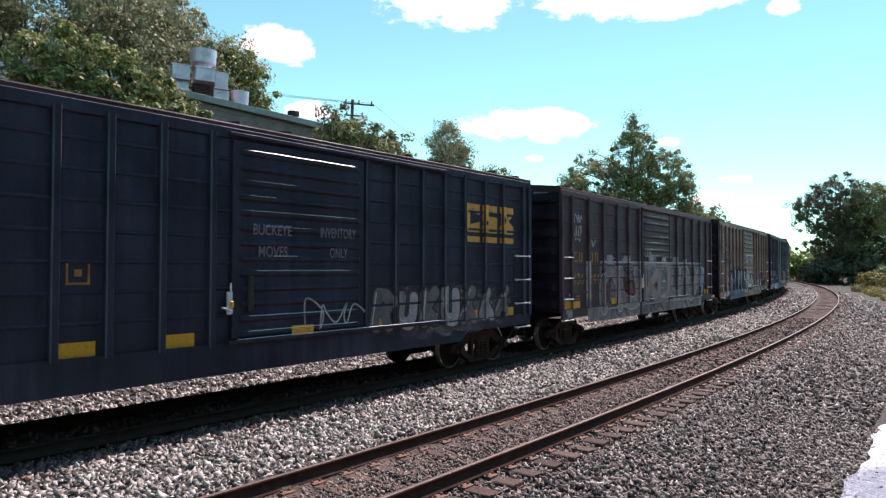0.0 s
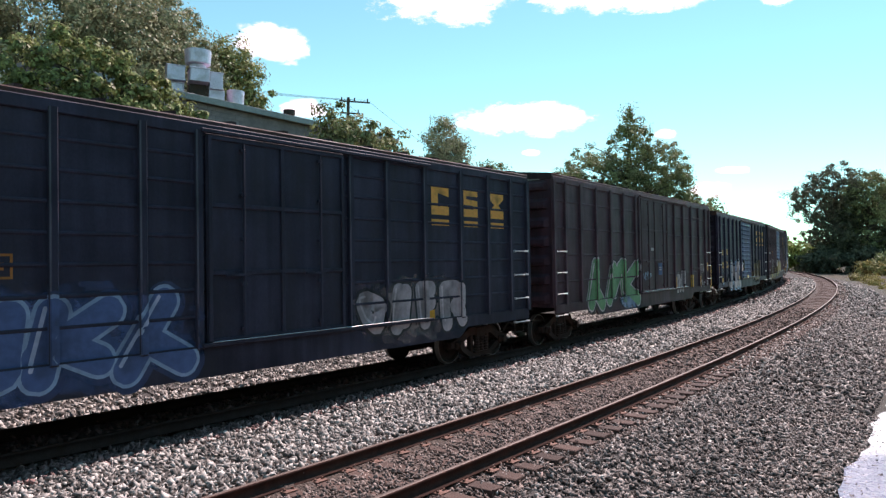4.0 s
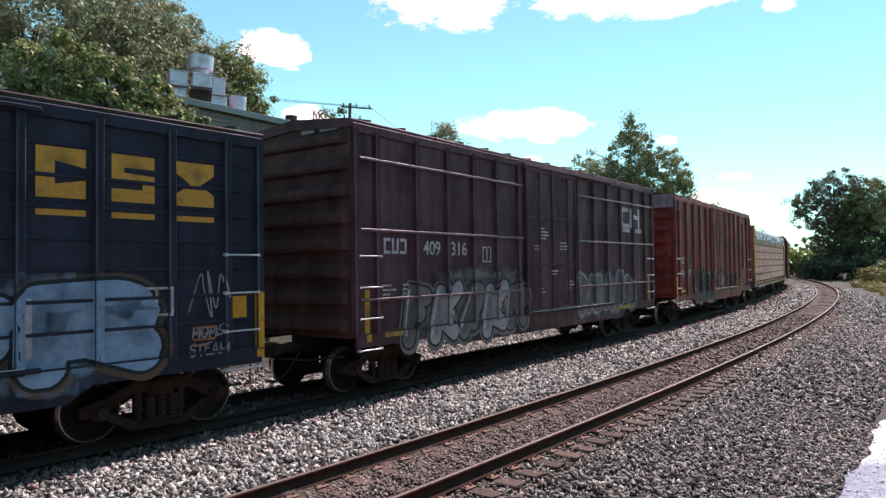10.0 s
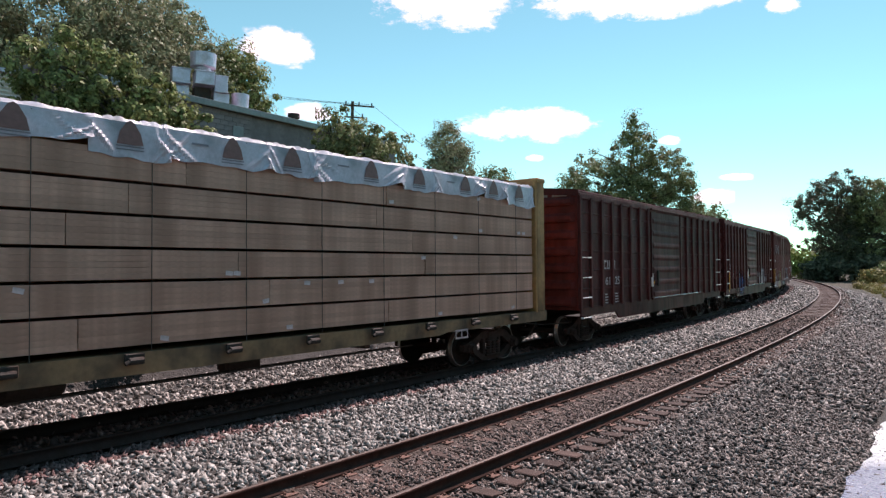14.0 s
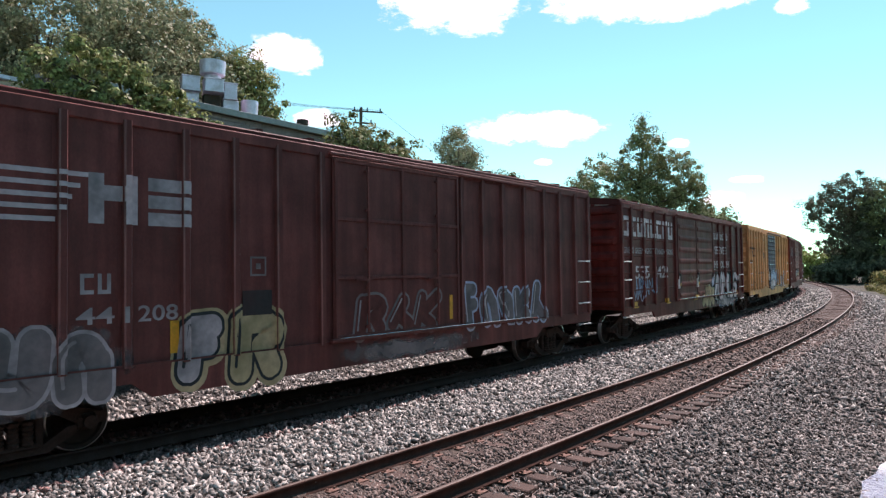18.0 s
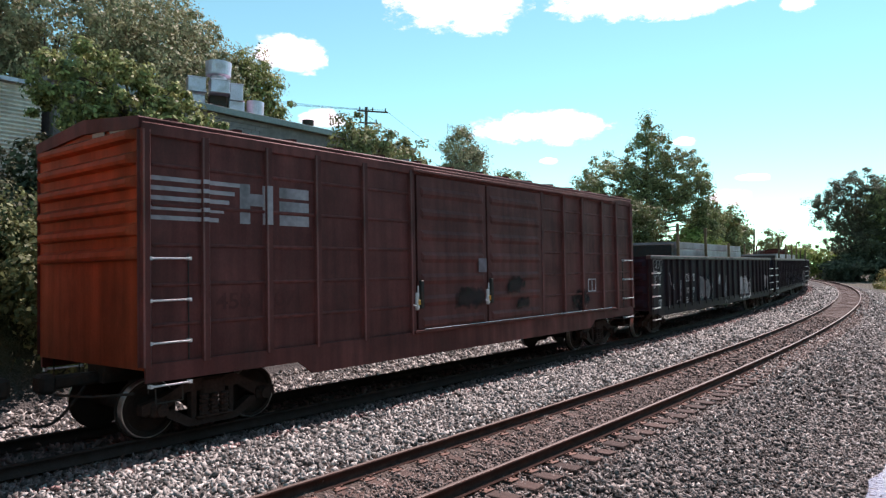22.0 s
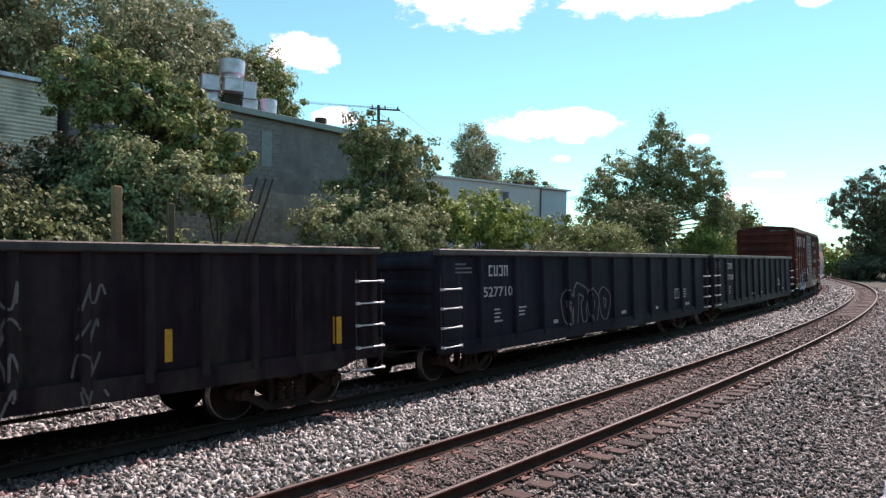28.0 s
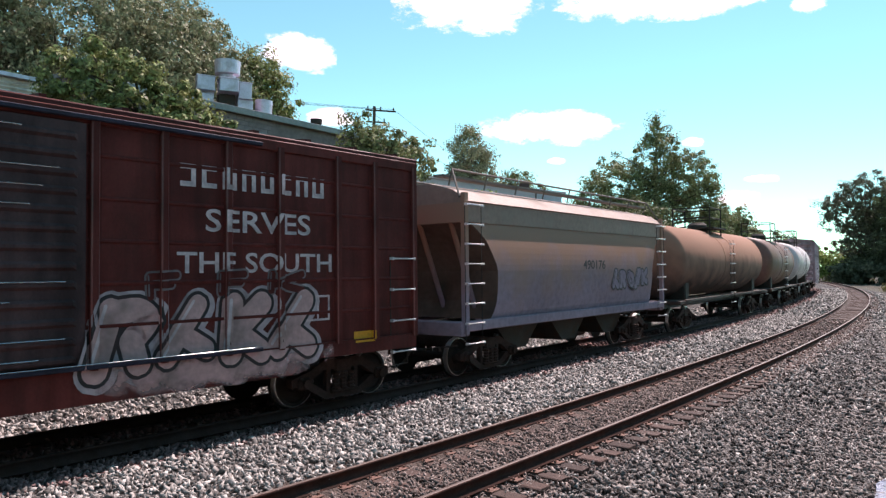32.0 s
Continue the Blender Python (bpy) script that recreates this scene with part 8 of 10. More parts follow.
for f, r, num, k in ((300.41, 320.342, "1009", 1), (321.629, 341.253, "1023", 2), (342.727, 362.617, "", 3)):
    c, L, H = gondola(f, r, P_GON, ("long black steel gondola with white scrawled graffiti", "long black steel gondola with rubbed pale patches", "long black steel gondola with a big sprayed word")[k - 1], posts=25, at=(0.15, 1.75, 2.33, 3.02, 3.72, 4.58, 5.56, 6.56, 7.47, 8.4, 9.37, 10.33, 11.26, 12.3, 13.3, 14.4, 15.45, 16.3, 17.1, 17.9, 18.7, 19.45) if k < 3 else ())
    if num:
        reporting(c, L, H, (4.04, 4.3, 4.76, 5.0), 1.80, M_WHITE, 0.28, 0.17)
        number_text(c, L, H, 4.06, 4.42, 1.36, num[:2], 0.30, M_WHITE)
        number_text(c, L, H, 4.75, 5.12, 1.36, num[2:], 0.30, M_WHITE)
        data_stencil(c, L, H, 4.05, 1.18, M_WHITE, k, 3, 0.3)
        data_stencil(c, L, H, 4.75, 1.18, M_WHITE, k + 9, 3, 0.3)
        placard(c, L, H, 0.9, 0.95, 0.3, 0.3)
    gondola_load(c, L, k)
    if k == 1:
        add_graffiti(c, L, H, 0.12, 1.35, 2.12, 2.62, "DEFY", 31, P_GON, S_PALE, fat=0.9, shine=P_GON)
        add_tag(c, L, H, 0.2, 1.68, 1.0, 0.36, "LOFTY", 86, S_PALE, thick=0.02)
        add_scrawl(c, L, H, 1.9, 0.95, 0.55, 1.15, 32, S_PALE, strokes=1, thick=0.03)
        add_scrawl(c, L, H, 3.1, 1.35, 0.4, 0.65, 87, S_PALE, strokes=2, thick=0.036)
        add_scrawl(c, L, H, 2.9, 0.95, 0.65, 0.5, 871, S_PALE, strokes=1, thick=0.03)
        overspray(c, L, H, 5.6, 6.7, 0.95, 2.05, S_DIM, 0.004)
        overspray(c, L, H, 6.55, 7.6, 0.9, 2.05, S_DIM, 0.004)
        add_graffiti(c, L, H, 5.75, 7.4, 1.0, 1.95, 2, 33, S_DIM, S_BAND, fat=1.1)
        add_scrawl(c, L, H, 8.55, 1.2, 0.55, 0.8, 88, S_WHITE, strokes=1, thick=0.07)
        add_scrawl(c, L, H, 9.55, 0.75, 0.6, 1.15, 881, S_PALE, strokes=4, thick=0.024)
        overspray(c, L, H, 12.3, 15.0, 0.7, 1.95, S_DIM, 0.004)
        add_graffiti(c, L, H, 12.5, 14.85, 0.72, 1.92, 4, 34, S_WHITE, S_DIM, wob=0.2, fat=0.9)
        overspray(c, L, H, 17.9, 19.4, 0.9, 1.95, S_DIM, 0.004)
        add_graffiti(c, L, H, 18.05, 19.25, 0.97, 1.87, 2, 35, S_PALE, S_DIM)
    if k == 2:
        for u_, w_, z_, h_ in ((5.6, 1.9, 0.85, 0.8), (7.9, 0.7, 1.2, 0.9), (8.9, 2.3, 0.8, 1.0), (11.6, 0.6, 1.0, 0.8), (12.5, 1.6, 1.1, 0.7), (14.3, 1.9, 0.8, 0.9)):
            overspray(c, L, H, u_, u_ + w_, z_, z_ + h_, P_SMEAR, 0.004)
        overspray(c, L, H, 16.2, 18.6, 0.72, 1.9, S_PALE, 0.004)
        add_graffiti(c, L, H, 16.4, 18.3, 1.0, 1.9, 3, 361, S_PALE, S_BAND, fat=0.9)
        add_graffiti(c, L, H, 16.6, 18.4, 0.62, 1.25, 3, 362, P_GON, S_PALE, fat=0.7)
        add_scrawl(c, L, H, 17.6, 1.1, 1.6, 0.9, 89, S_DIM, strokes=5, thick=0.04)
    if k == 3:
        add_tag(c, L, H, 8.9, 0.95, 4.5, 1.1, "BASIC", 43, S_PALE, 0.006, 0.085)
        add_scrawl(c, L, H, 7.6, 0.85, 2.9, 0.5, 42, S_TAN, strokes=9, thick=0.014)
        for u in (9.75, 12.05, 15.9, 18.85):
            tall_reflector(c, L, H, u, 1.12, 0.45, 0.11)
        for u in (13.75, 14.75):
            for q in range(4):
                add_scrawl(c, L, H, u, 1.9 - 0.42 * q, 0.34, 0.36, int(u * 10) + q, S_DIM, 0.006, 0.022, 2)
for f, r, num, k in ((364.194, 380.389, "527710", 1), (381.071, 397.70, "527308", 2)):
    c, L, H = gondola(f, r, P_GONBLUE if k == 1 else P_GONDULL, "blue-black steel gondola with white numbers" + (" and a thin scrawl" if k == 1 else ""), floor=0.85,
                     at=(0.15, 1.44, 2.82, 4.06, 5.33, 6.6, 8.0, 9.35, 10.7, 12.1, 13.45, 14.8, 16.05) if k == 1 else (0.15, 0.85, 2.0, 3.42, 4.42, 5.7, 6.95, 8.25, 9.55, 10.85, 12.2, 13.5, 14.9, 16.48))
    o = 0.0 if k == 1 else 0.56
    reporting(c, L, H, (1.80 + o, 2.0 + o, 2.2 + o, 2.4 + o), 2.17, M_WHITE, 0.24, 0.15)
    number_text(c, L, H, 1.58 + o, 2.74 + o, 1.73, num, 0.30, M_WHITE)
    data_stencil(c, L, H, 2.0 + o, 1.42, M_WHITE, k + 50, 4, 0.34)
    data_stencil(c, L, H, 3.0 + o, 1.42, M_WHITE, k + 55, 3, 0.34)
    data_stencil(c, L, H, 0.6, 2.42, S_DIM, k + 58, 3, 0.6)
    for u, w in ((4.6, 0.22), (6.7, 0.2), (8.6, 0.3), (11.2, 0.2), (13.9, 0.4)):
        add_bars(c, L, H, u, 0.96, [(0, 0, w, 0.09)], M_WHITE, "stencil", "small white stencilled word")
    data_stencil(c, L, H, 13.75, 1.5, M_WHITE, k + 60, 4, 0.3)
    if k == 1:
        add_graffiti(c, L, H, 5.0, 7.8, 0.78, 1.92, 4, 51, P_GONBLUE, S_DIM, fat=0.7, wob=0.2, shine=P_GONBLUE)
    placard(c, L, H, 12.9, 1.22, 0.42, 0.34)
c, L, H = south(399.156, 414.456, "53 13 04", "red box car with a plum-grey door and a white company slogan", P_PLUM, False)
overspray(c, L, H, 1.5, 6.0, 0.66, 2.1, S_PALE, 0.003)
add_graffiti(c, L, H, 1.75, 5.5, 0.72, 1.98, 4, 53, P_SLATE, S_PALE, halo=S_SKY, fat=1.25, shine=S_ICE)
overspray(c, L, H, 9.0, 13.2, 0.68, 1.2, S_PINK, 0.003)
add_graffiti(c, L, H, 9.2, 12.9, 0.85, 2.1, 4, 54, S_PINK, S_SOOTY, halo=S_PALE, fat=0.95, wob=0.12, shine=S_WHITE)
for u_ in (9.9, 11.0, 11.9):
    add_graffiti(c, L, H, u_, u_ + 0.7, 1.95, 2.4, 1, int(u_ * 10), P_RED, S_DIM, fat=0.8)
add_bars(c, L, H, 0.73, 1.4, [(0, 0, 0.6, 0.4)], P_CAP, "patch_plate", "grey patch plate", 0.006)
placard(c, L, H, 12.65, 1.53)
covered_hopper(415.965, 427.363)
tank_car(428.9, 443.6, M_TANKBROWNTOP, "black tank car, browner towards its top")
tank_car(444.8, 455.0, M_TANKBROWN, "short faded brown tank car")
tank_car(456.2, 467.0, M_TANKWHITE, "short white tank car")
c, L, H = box_car(468.6, 484.0, P_CAP, P_CAP, None, "dull tan-grey box car far back in the train", posts=6)


# ---- trees and bushes ----
M_BARK = mat("bark", (0.09, 0.07, 0.055), 0.9, 0, 0.35, 12, 0.6)
LEAF_MID = leaf_mat("leaf_mid_green", (0.225, 0.250, 0.100), 0.6)
LEAF_OLIVE = leaf_mat("leaf_olive", (0.212, 0.228, 0.105), yellow=0.06)
LEAF_DARK = leaf_mat("leaf_dark_green", (0.135, 0.152, 0.068))
# leaf green darkened to stand for the deep shade inside the thicket
LEAF_THICKET = leaf_mat("leaf_ivy_green", (0.10, 0.105, 0.062))
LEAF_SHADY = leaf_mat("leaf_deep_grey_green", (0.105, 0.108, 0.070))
LEAF_GREY = leaf_mat("leaf_grey_green", (0.258, 0.264, 0.155), 0.4, 0.04)
LEAF_BRIGHT = leaf_mat("leaf_bright_green", (0.23, 0.285, 0.08))
# olive leaf lightened so that its colour carries the light on it
LEAF_LIT = leaf_mat("leaf_pale_olive", (0.30, 0.315, 0.165))
LEAF_YELLOW = leaf_mat("leaf_yellow_green", (0.26, 0.225, 0.085))


def leaf_cloud(lobes, clumps, per, leaf, spread, seed, hollow=0.55):
    """Leaves in clumps near the skin of several ellipsoids (x, y, z, rx, ry, rz); an uneven outline with gaps."""
    rng = np.random.default_rng(seed)
    lob = np.array(lobes, float)
    vol = (lob[:, 3] * lob[:, 4] * lob[:, 5]) ** 0.75
    which = rng.choice(len(lob), clumps, p=vol / vol.sum())
    d = rng.normal(size=(clumps, 3))
    d /= np.linalg.norm(d, axis=1, keepdims=True)
    rad = hollow + (1 - hollow) * rng.random(clumps) ** 0.6
    rad *= rng.uniform(0.74, 1.16, clumps)
    centre = lob[which, :3] + d * rad[:, None] * lob[which, 3:6]
    size = spread * rng.uniform(0.3, 1.3, clumps)
    k = clumps * per
    own = np.repeat(np.arange(clumps), per)
    off = np.clip(rng.normal(size=(k, 3)), -1.5, 1.5) * 0.5
    off[:, 2] *= 0.7
    p = centre[own] + off * size[own][:, None]
    n = rng.normal(size=(k, 3)) * 0.45 + off * 1.5 + d[own] * 0.5 + np.array([0, 0, 0.35])
    n /= np.linalg.norm(n, axis=1, keepdims=True)
    a = np.cross(n, rng.normal(size=(k, 3)))
    a /= np.linalg.norm(a, axis=1, keepdims=True)
    b = np.cross(n, a)
    ls = (leaf * rng.uniform(0.6, 1.35, k))[:, None]
    v = np.stack([p - a * ls * 0.55, p + b * ls * 0.32 + n * ls * 0.06, p + a * ls * 0.55 - n * ls * 0.1, p - b * ls * 0.32 + n * ls * 0.06], 1).reshape(-1, 3)
    f = np.arange(4 * k).reshape(k, 4)
    return v, f, centre


def limb(vs, fs, a, b, ra, rb, bend, rng, seg=6, steps=4):
    a, b = np.array(a, float), np.array(b, float)
    start = len(vs)
    mid = (a + b) / 2 + rng.normal(size=3) * bend
    for i in range(steps + 1):
        t = i / steps
        p = (1 - t) ** 2 * a + 2 * t * (1 - t) * mid + t * t * b
        r = ra + (rb - ra) * t
        d = 2 * (1 - t) * (mid - a) + 2 * t * (b - mid)
        d /= np.linalg.norm(d) + 1e-9
        u = np.cross(d, (0.3, 0.9, 0.1))
        u /= np.linalg.norm(u) + 1e-9
        w = np.cross(d, u)
        for j in range(seg):
            q = 2 * math.pi * j / seg
            vs.append(p + r * (math.cos(q) * u + math.sin(q) * w))
    for i in range(steps):
        for j in range(seg):
            fs.append((start + i * seg + j, start + i * seg + (j + 1) % seg, start + (i + 1) * seg + (j + 1) % seg, start + (i + 1) * seg + j))


def tree(x, y, lobes, label, material, clumps=220, per=45, leaf=0.2, spread=0.9, seed=1, trunk=0.22, name="tree", category="tree", limbs=26, hollow=0.55):
    """A tree at x, y: lobes are ellipsoids of its crown, dx, dy, height over the foot, radii."""
    z0 = float(ground_height(x, y)[0])
    rng = np.random.default_rng(seed + 100)
    root = tagged(new(name), label, category)
    root.location = (x, y, z0)
    v, f, centre = leaf_cloud(lobes, clumps, per, leaf, spread, seed, hollow)
    vs, fs = [], []
    top = max(l[2] for l in lobes)
    fork = np.array([0, 0, top * 0.42])
    limb(vs, fs, (0, 0, -0.2), fork, trunk, trunk * 0.72, 0.12, rng, 9, 6)
    limb(vs, fs, fork, (0.3, 0.2, top * 1.02), trunk * 0.72, 0.04, 0.3, rng, 7, 6)
    pick = rng.permutation(len(centre))[:limbs]
    for i in pick:
        c = centre[i]
        t = rng.uniform(0.3, 0.95)
        a = np.array([0, 0, max(0.6, min(c[2] * 0.75, top * 0.42 + t * top * 0.4))])
        limb(vs, fs, a, c, trunk * 0.32, 0.02, 0.35, rng, 5, 4)
    part("trunk", mesh_np("trunk", np.array(vs), fs), M_BARK, root, "", True)
    part("crown", mesh_np("crown", v, f), material, root)
    return root


def bush(x, y, lobes, label, material, clumps, per, leaf, spread, seed, kind=""):
    z0 = float(ground_height(x, y)[0])
    rng = np.random.default_rng(seed + 300)
    v, f, centre = leaf_cloud(lobes, clumps, per, leaf, spread, seed, 0.35)
    root = tagged(new("bush"), label, "bush", kind=kind)
    root.location = (x, y, z0)
    part("foliage", mesh_np("foliage", v, f), material, root)
    for i in rng.permutation(len(centre))[:16]:
        c = centre[i]
        vs, fs = [], []
        near = min(lobes, key=lambda q: (q[0] - c[0]) ** 2 + (q[1] - c[1]) ** 2)
        limb(vs, fs, (near[0] + rng.normal() * 0.15, near[1] + rng.normal() * 0.15, -0.3), c, 0.035, 0.01, 0.15, rng, 5, 3)
        part("stem", mesh_np("stem", np.array(vs), fs), M_BARK, root, "", True)
    return root


# the thicket of creeper-hung trees on the bank, before the block building
tree(-8.65, 20.9, [(-2.1, -1.2, 4.75, 0.7, 0.7, 0.7), (-1.37, -0.54, 5.15, 0.8, 0.8, 0.7), (-0.35, -0.31, 4.85, 0.75, 0.75, 0.7), (0.5, 0.24, 4.2, 0.77, 0.77, 0.73), (-1.78, -0.63, 4.1, 0.9, 0.9, 0.85),
                  (-0.26, -0.58, 3.9, 0.9, 0.9, 0.85), (0.99, -0.1, 3.7, 0.8, 0.8, 0.7), (1.61, 1.02, 3.5, 0.7, 0.7, 0.65), (2.27, 0.72, 2.71, 0.5, 0.5, 0.6), (1.21, 0.23, 2.77, 0.85, 0.85, 0.8), (-0.4, 0.37, 2.95, 0.95, 0.95, 0.9), (-1.03, -0.48, 3.1, 0.88, 0.88, 0.83)],
     "broad tree hung with creepers on the bank", LEAF_MID, 250, 104, 0.125, 0.34, 3, 0.16, hollow=0.62, limbs=40)
bush(-8.2, 19.6, [(-0.75, -0.5, 2.1, 0.85, 0.8, 0.9), (0.1, -0.4, 2.0, 0.75, 0.7, 0.8), (0.9, 0.1, 1.7, 0.9, 0.9, 0.9), (1.75, 0.84, 1.3, 0.8, 0.8, 0.8), (-1.3, -0.8, 1.2, 0.8, 0.8, 0.9), (-0.2, -0.5, 0.9, 0.96, 0.9, 0.92)],
     "olive scrub at the foot of a creeper-hung tree, paled for the light on it", LEAF_LIT, 420, 60, 0.105, 0.34, 4)
bush(-12.2, 19.5, [(0, 0, 1.2, 1.3, 1.2, 1.5), (1.1, 1.1, 1.6, 1.2, 1.1, 1.5), (-1.2, -1.3, 1.0, 1.2, 1.2, 1.3), (2.2, 1.4, 1.8, 1.0, 1.0, 1.4)], "thicket between the bank and a corrugated wall, green darkened for deep shade", LEAF_THICKET, 420, 46, 0.15, 0.42, 36)
bush(-10.8, 17.2, [(0, 0, 0.5, 1.4, 1.4, 1.2), (-1.5, -1.6, 0.7, 1.4, 1.4, 1.3), (-3.0, -3.2, 0.7, 1.5, 1.5, 1.3)], "shrubs along the bank, green darkened for deep shade", LEAF_THICKET, 330, 46, 0.11, 0.4, 5)
bush(-8.7, 16.0, [(0, 0, 0.7, 1.0, 1.0, 1.1), (0.5, -1.2, 0.2, 0.9, 0.9, 1.0), (-1.0, -0.9, 1.2, 1.0, 1.0, 1.2), (-0.6, 1.2, 1.2, 1.0, 1.0, 1.2), (0.6, 1.0, 0.4, 0.9, 0.9, 1.0), (-1.6, -2.4, 0.9, 1.1, 1.1, 1.2), (0.9, 0.0, -0.5, 0.7, 0.9, 0.8)], "dark overgrown shrubs on the slope of the bank", LEAF_DARK, 520, 56, 0.13, 0.38, 51)
tree(-2.4, 28.2, [(0, 0, 3.1, 1.4, 1.4, 1.9), (-0.8, -0.7, 4.3, 0.9, 0.9, 1.3), (1.2, 1.2, 3.4, 1.2, 1.2, 1.6), (-1.2, -1.2, 1.6, 1.3, 1.3, 1.4), (1.3, 1.4, 1.4, 1.3, 1.3, 1.3)],
     "creeper-covered tree at the corner of the block building", LEAF_OLIVE, 400, 60, 0.13, 0.36, 6, 0.13)
bush(-2.4, 26.4, [(0, 0, 0.8, 1.8, 1.5, 1.2), (-1.6, -1.6, 0.8, 1.5, 1.3, 1.1), (1.5, 1.9, 0.8, 1.5, 1.3, 1.1)], "silvery creeper heap on the bank", LEAF_LIT, 330, 46, 0.11, 0.36, 7)
bush(1.6, 32.2, [(0, 0, 1.4, 1.7, 1.6, 1.4), (-1.8, -2.2, 1.2, 1.5, 1.5, 1.3), (1.6, 2.2, 1.2, 1.6, 1.5, 1.3)], "bright green sunlit shrubs on the bank", LEAF_BRIGHT, 340, 46, 0.15, 0.42, 8)
bush(6.4, 38.6, [(0, 0, 1.0, 1.8, 1.8, 1.1), (2.2, 3.0, 0.9, 1.9, 1.9, 1.1), (4.4, 6.2, 0.9, 1.9, 1.9, 1.1)], "low tangled bushes on the bank", LEAF_MID, 330, 46, 0.14, 0.45, 9)
# tall trees behind the block building
tree(-16.6, 30.5, [(0, 0, 9.0, 4.2, 4.2, 3.6), (3.0, 2.2, 8.0, 3.4, 3.4, 3.6), (-3, -2, 7.5, 3.2, 3.2, 3.4)], "tall spreading tree behind the buildings", LEAF_GREY, 850, 84, 0.14, 0.7, 11, 0.32, hollow=0.45)
tree(-10.7, 39.5, [(0, 0, 7.6, 2.5, 2.5, 3.5), (0.9, 0.7, 5.0, 2.1, 2.1, 3.4), (-2.0, -1.2, 7.4, 2.4, 2.4, 3.0)], "leafy tree rising behind the roof vents", LEAF_MID, 900, 60, 0.17, 0.6, 12, 0.28, hollow=0.5)
tree(-14.0, 36.0, [(0, 0, 9.5, 3.4, 3.4, 3.4), (1.8, 1.6, 8.2, 2.6, 2.6, 2.8)], "tall tree behind the buildings", LEAF_GREY, 680, 84, 0.14, 0.66, 13, 0.3, hollow=0.5)
tree(-21.5, 27.0, [(0, 0, 8.6, 4.0, 4.0, 4.2), (2.6, 2.6, 8.0, 3.0, 3.0, 3.6)], "tall tree behind the buildings", LEAF_GREY, 330, 60, 0.2, 0.8, 14, 0.3, hollow=0.6)
# beyond the shed
tree(3.3, 72.0, [(-0.4, 0, 10.3, 2.2, 2.2, 2.7), (0.7, 0.8, 8.4, 2.0, 2.0, 2.6), (-0.9, 0, 7.6, 1.8, 1.8, 2.6)], "slim upright tree beyond the shed", LEAF_GREY, 190, 90, 0.20, 0.85, 15, 0.2)
tree(8.6, 79.0, [(0, 0, 6.6, 2.6, 2.6, 2.8), (-2.6, -0.5, 6.0, 2.4, 2.4, 2.4), (2.0, 1, 6.4, 2.0, 2.0, 2.4)], "low olive tree beyond the shed", LEAF_OLIVE, 170, 90, 0.22, 1.0, 16, 0.2)
tree(-2.2, 64.0, [(0, 0, 5.4, 2.2, 2.2, 2.4), (2, 1.5, 4.4, 1.8, 1.8, 2.2)], "small tree beside the shed", LEAF_MID, 130, 80, 0.22, 0.9, 17, 0.16)
# the large tree inside the curve and the growth at its foot
tree(18.2, 59.0, [(0, 0, 8.3, 2.3, 2.3, 2.4), (-0.2, 0, 10.4, 1.1, 1.1, 1.5), (2.6, 0.6, 6.6, 2.6, 2.6, 3.0), (-3.6, -1.0, 5.8, 2.6, 2.6, 2.6), (-5.6, -2.0, 4.6, 1.9, 1.9, 2.0), (4.4, 1.0, 4.6, 1.8, 1.8, 2.4), (5.6, 1.4, 3.0, 1.8, 1.8, 2.0), (-4.8, -2.4, 2.8, 2.4, 2.0, 2.2), (0, 0, 4.4, 3.6, 3.0, 2.6)],
     "large locust tree with an airy crown beside the curve", LEAF_OLIVE, 820, 80, 0.16, 0.66, 18, 0.3, limbs=60, hollow=0.45)
bush(15.2, 52.6, [(0, 0, 2.3, 2.4, 2.0, 2.5), (-2.6, -2.6, 1.9, 2.0, 2.0, 2.0)], "vine-covered shrub at the foot of a large tree", LEAF_DARK, 240, 70, 0.18, 0.7, 19)
bush(21.5, 58.5, [(0, 0, 1.2, 2.0, 2.0, 1.7), (2.4, 3.6, 1.4, 2.0, 2.0, 1.6)], "yellow-green shrubs beside the curve", LEAF_BRIGHT, 200, 70, 0.18, 0.7, 20)
tree(28.9, 70.5, [(0, 0, 3.6, 2.2, 2.2, 2.6), (2.6, 3.0, 2.8, 2.2, 2.2, 2.2)], "round tree on the bank beside the curve", LEAF_OLIVE, 150, 40, 0.34, 0.9, 21, 0.16)
tree(34.0, 88.0, [(0, 0, 3.4, 2.8, 2.8, 2.4), (3.4, 4.0, 2.6, 2.6, 2.6, 2.2)], "round tree on the bank beside the curve", LEAF_MID, 130, 40, 0.42, 1.0, 22, 0.16)
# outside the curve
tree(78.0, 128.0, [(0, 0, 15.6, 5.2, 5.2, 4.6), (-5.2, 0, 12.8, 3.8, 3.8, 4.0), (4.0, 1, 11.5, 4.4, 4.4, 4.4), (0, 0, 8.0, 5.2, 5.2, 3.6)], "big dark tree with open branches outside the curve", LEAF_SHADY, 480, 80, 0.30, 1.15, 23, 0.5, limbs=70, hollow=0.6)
tree(83.0, 125.5, [(0, 0, 13.6, 5.0, 5.0, 5.0), (2, 0, 8.0, 5.6, 5.6, 4.6), (5, 2, 11.0, 4, 4, 4)], "tall olive tree outside the curve", LEAF_OLIVE, 420, 80, 0.30, 1.1, 24, 0.5, limbs=50)
tree(91.0, 128.0, [(0, 0, 12.6, 4.6, 4.6, 5.5), (2, 0, 6.0, 4.6, 4.6, 4.6)], "tree outside the curve", LEAF_MID, 300, 70, 0.40, 1.5, 25, 0.4)
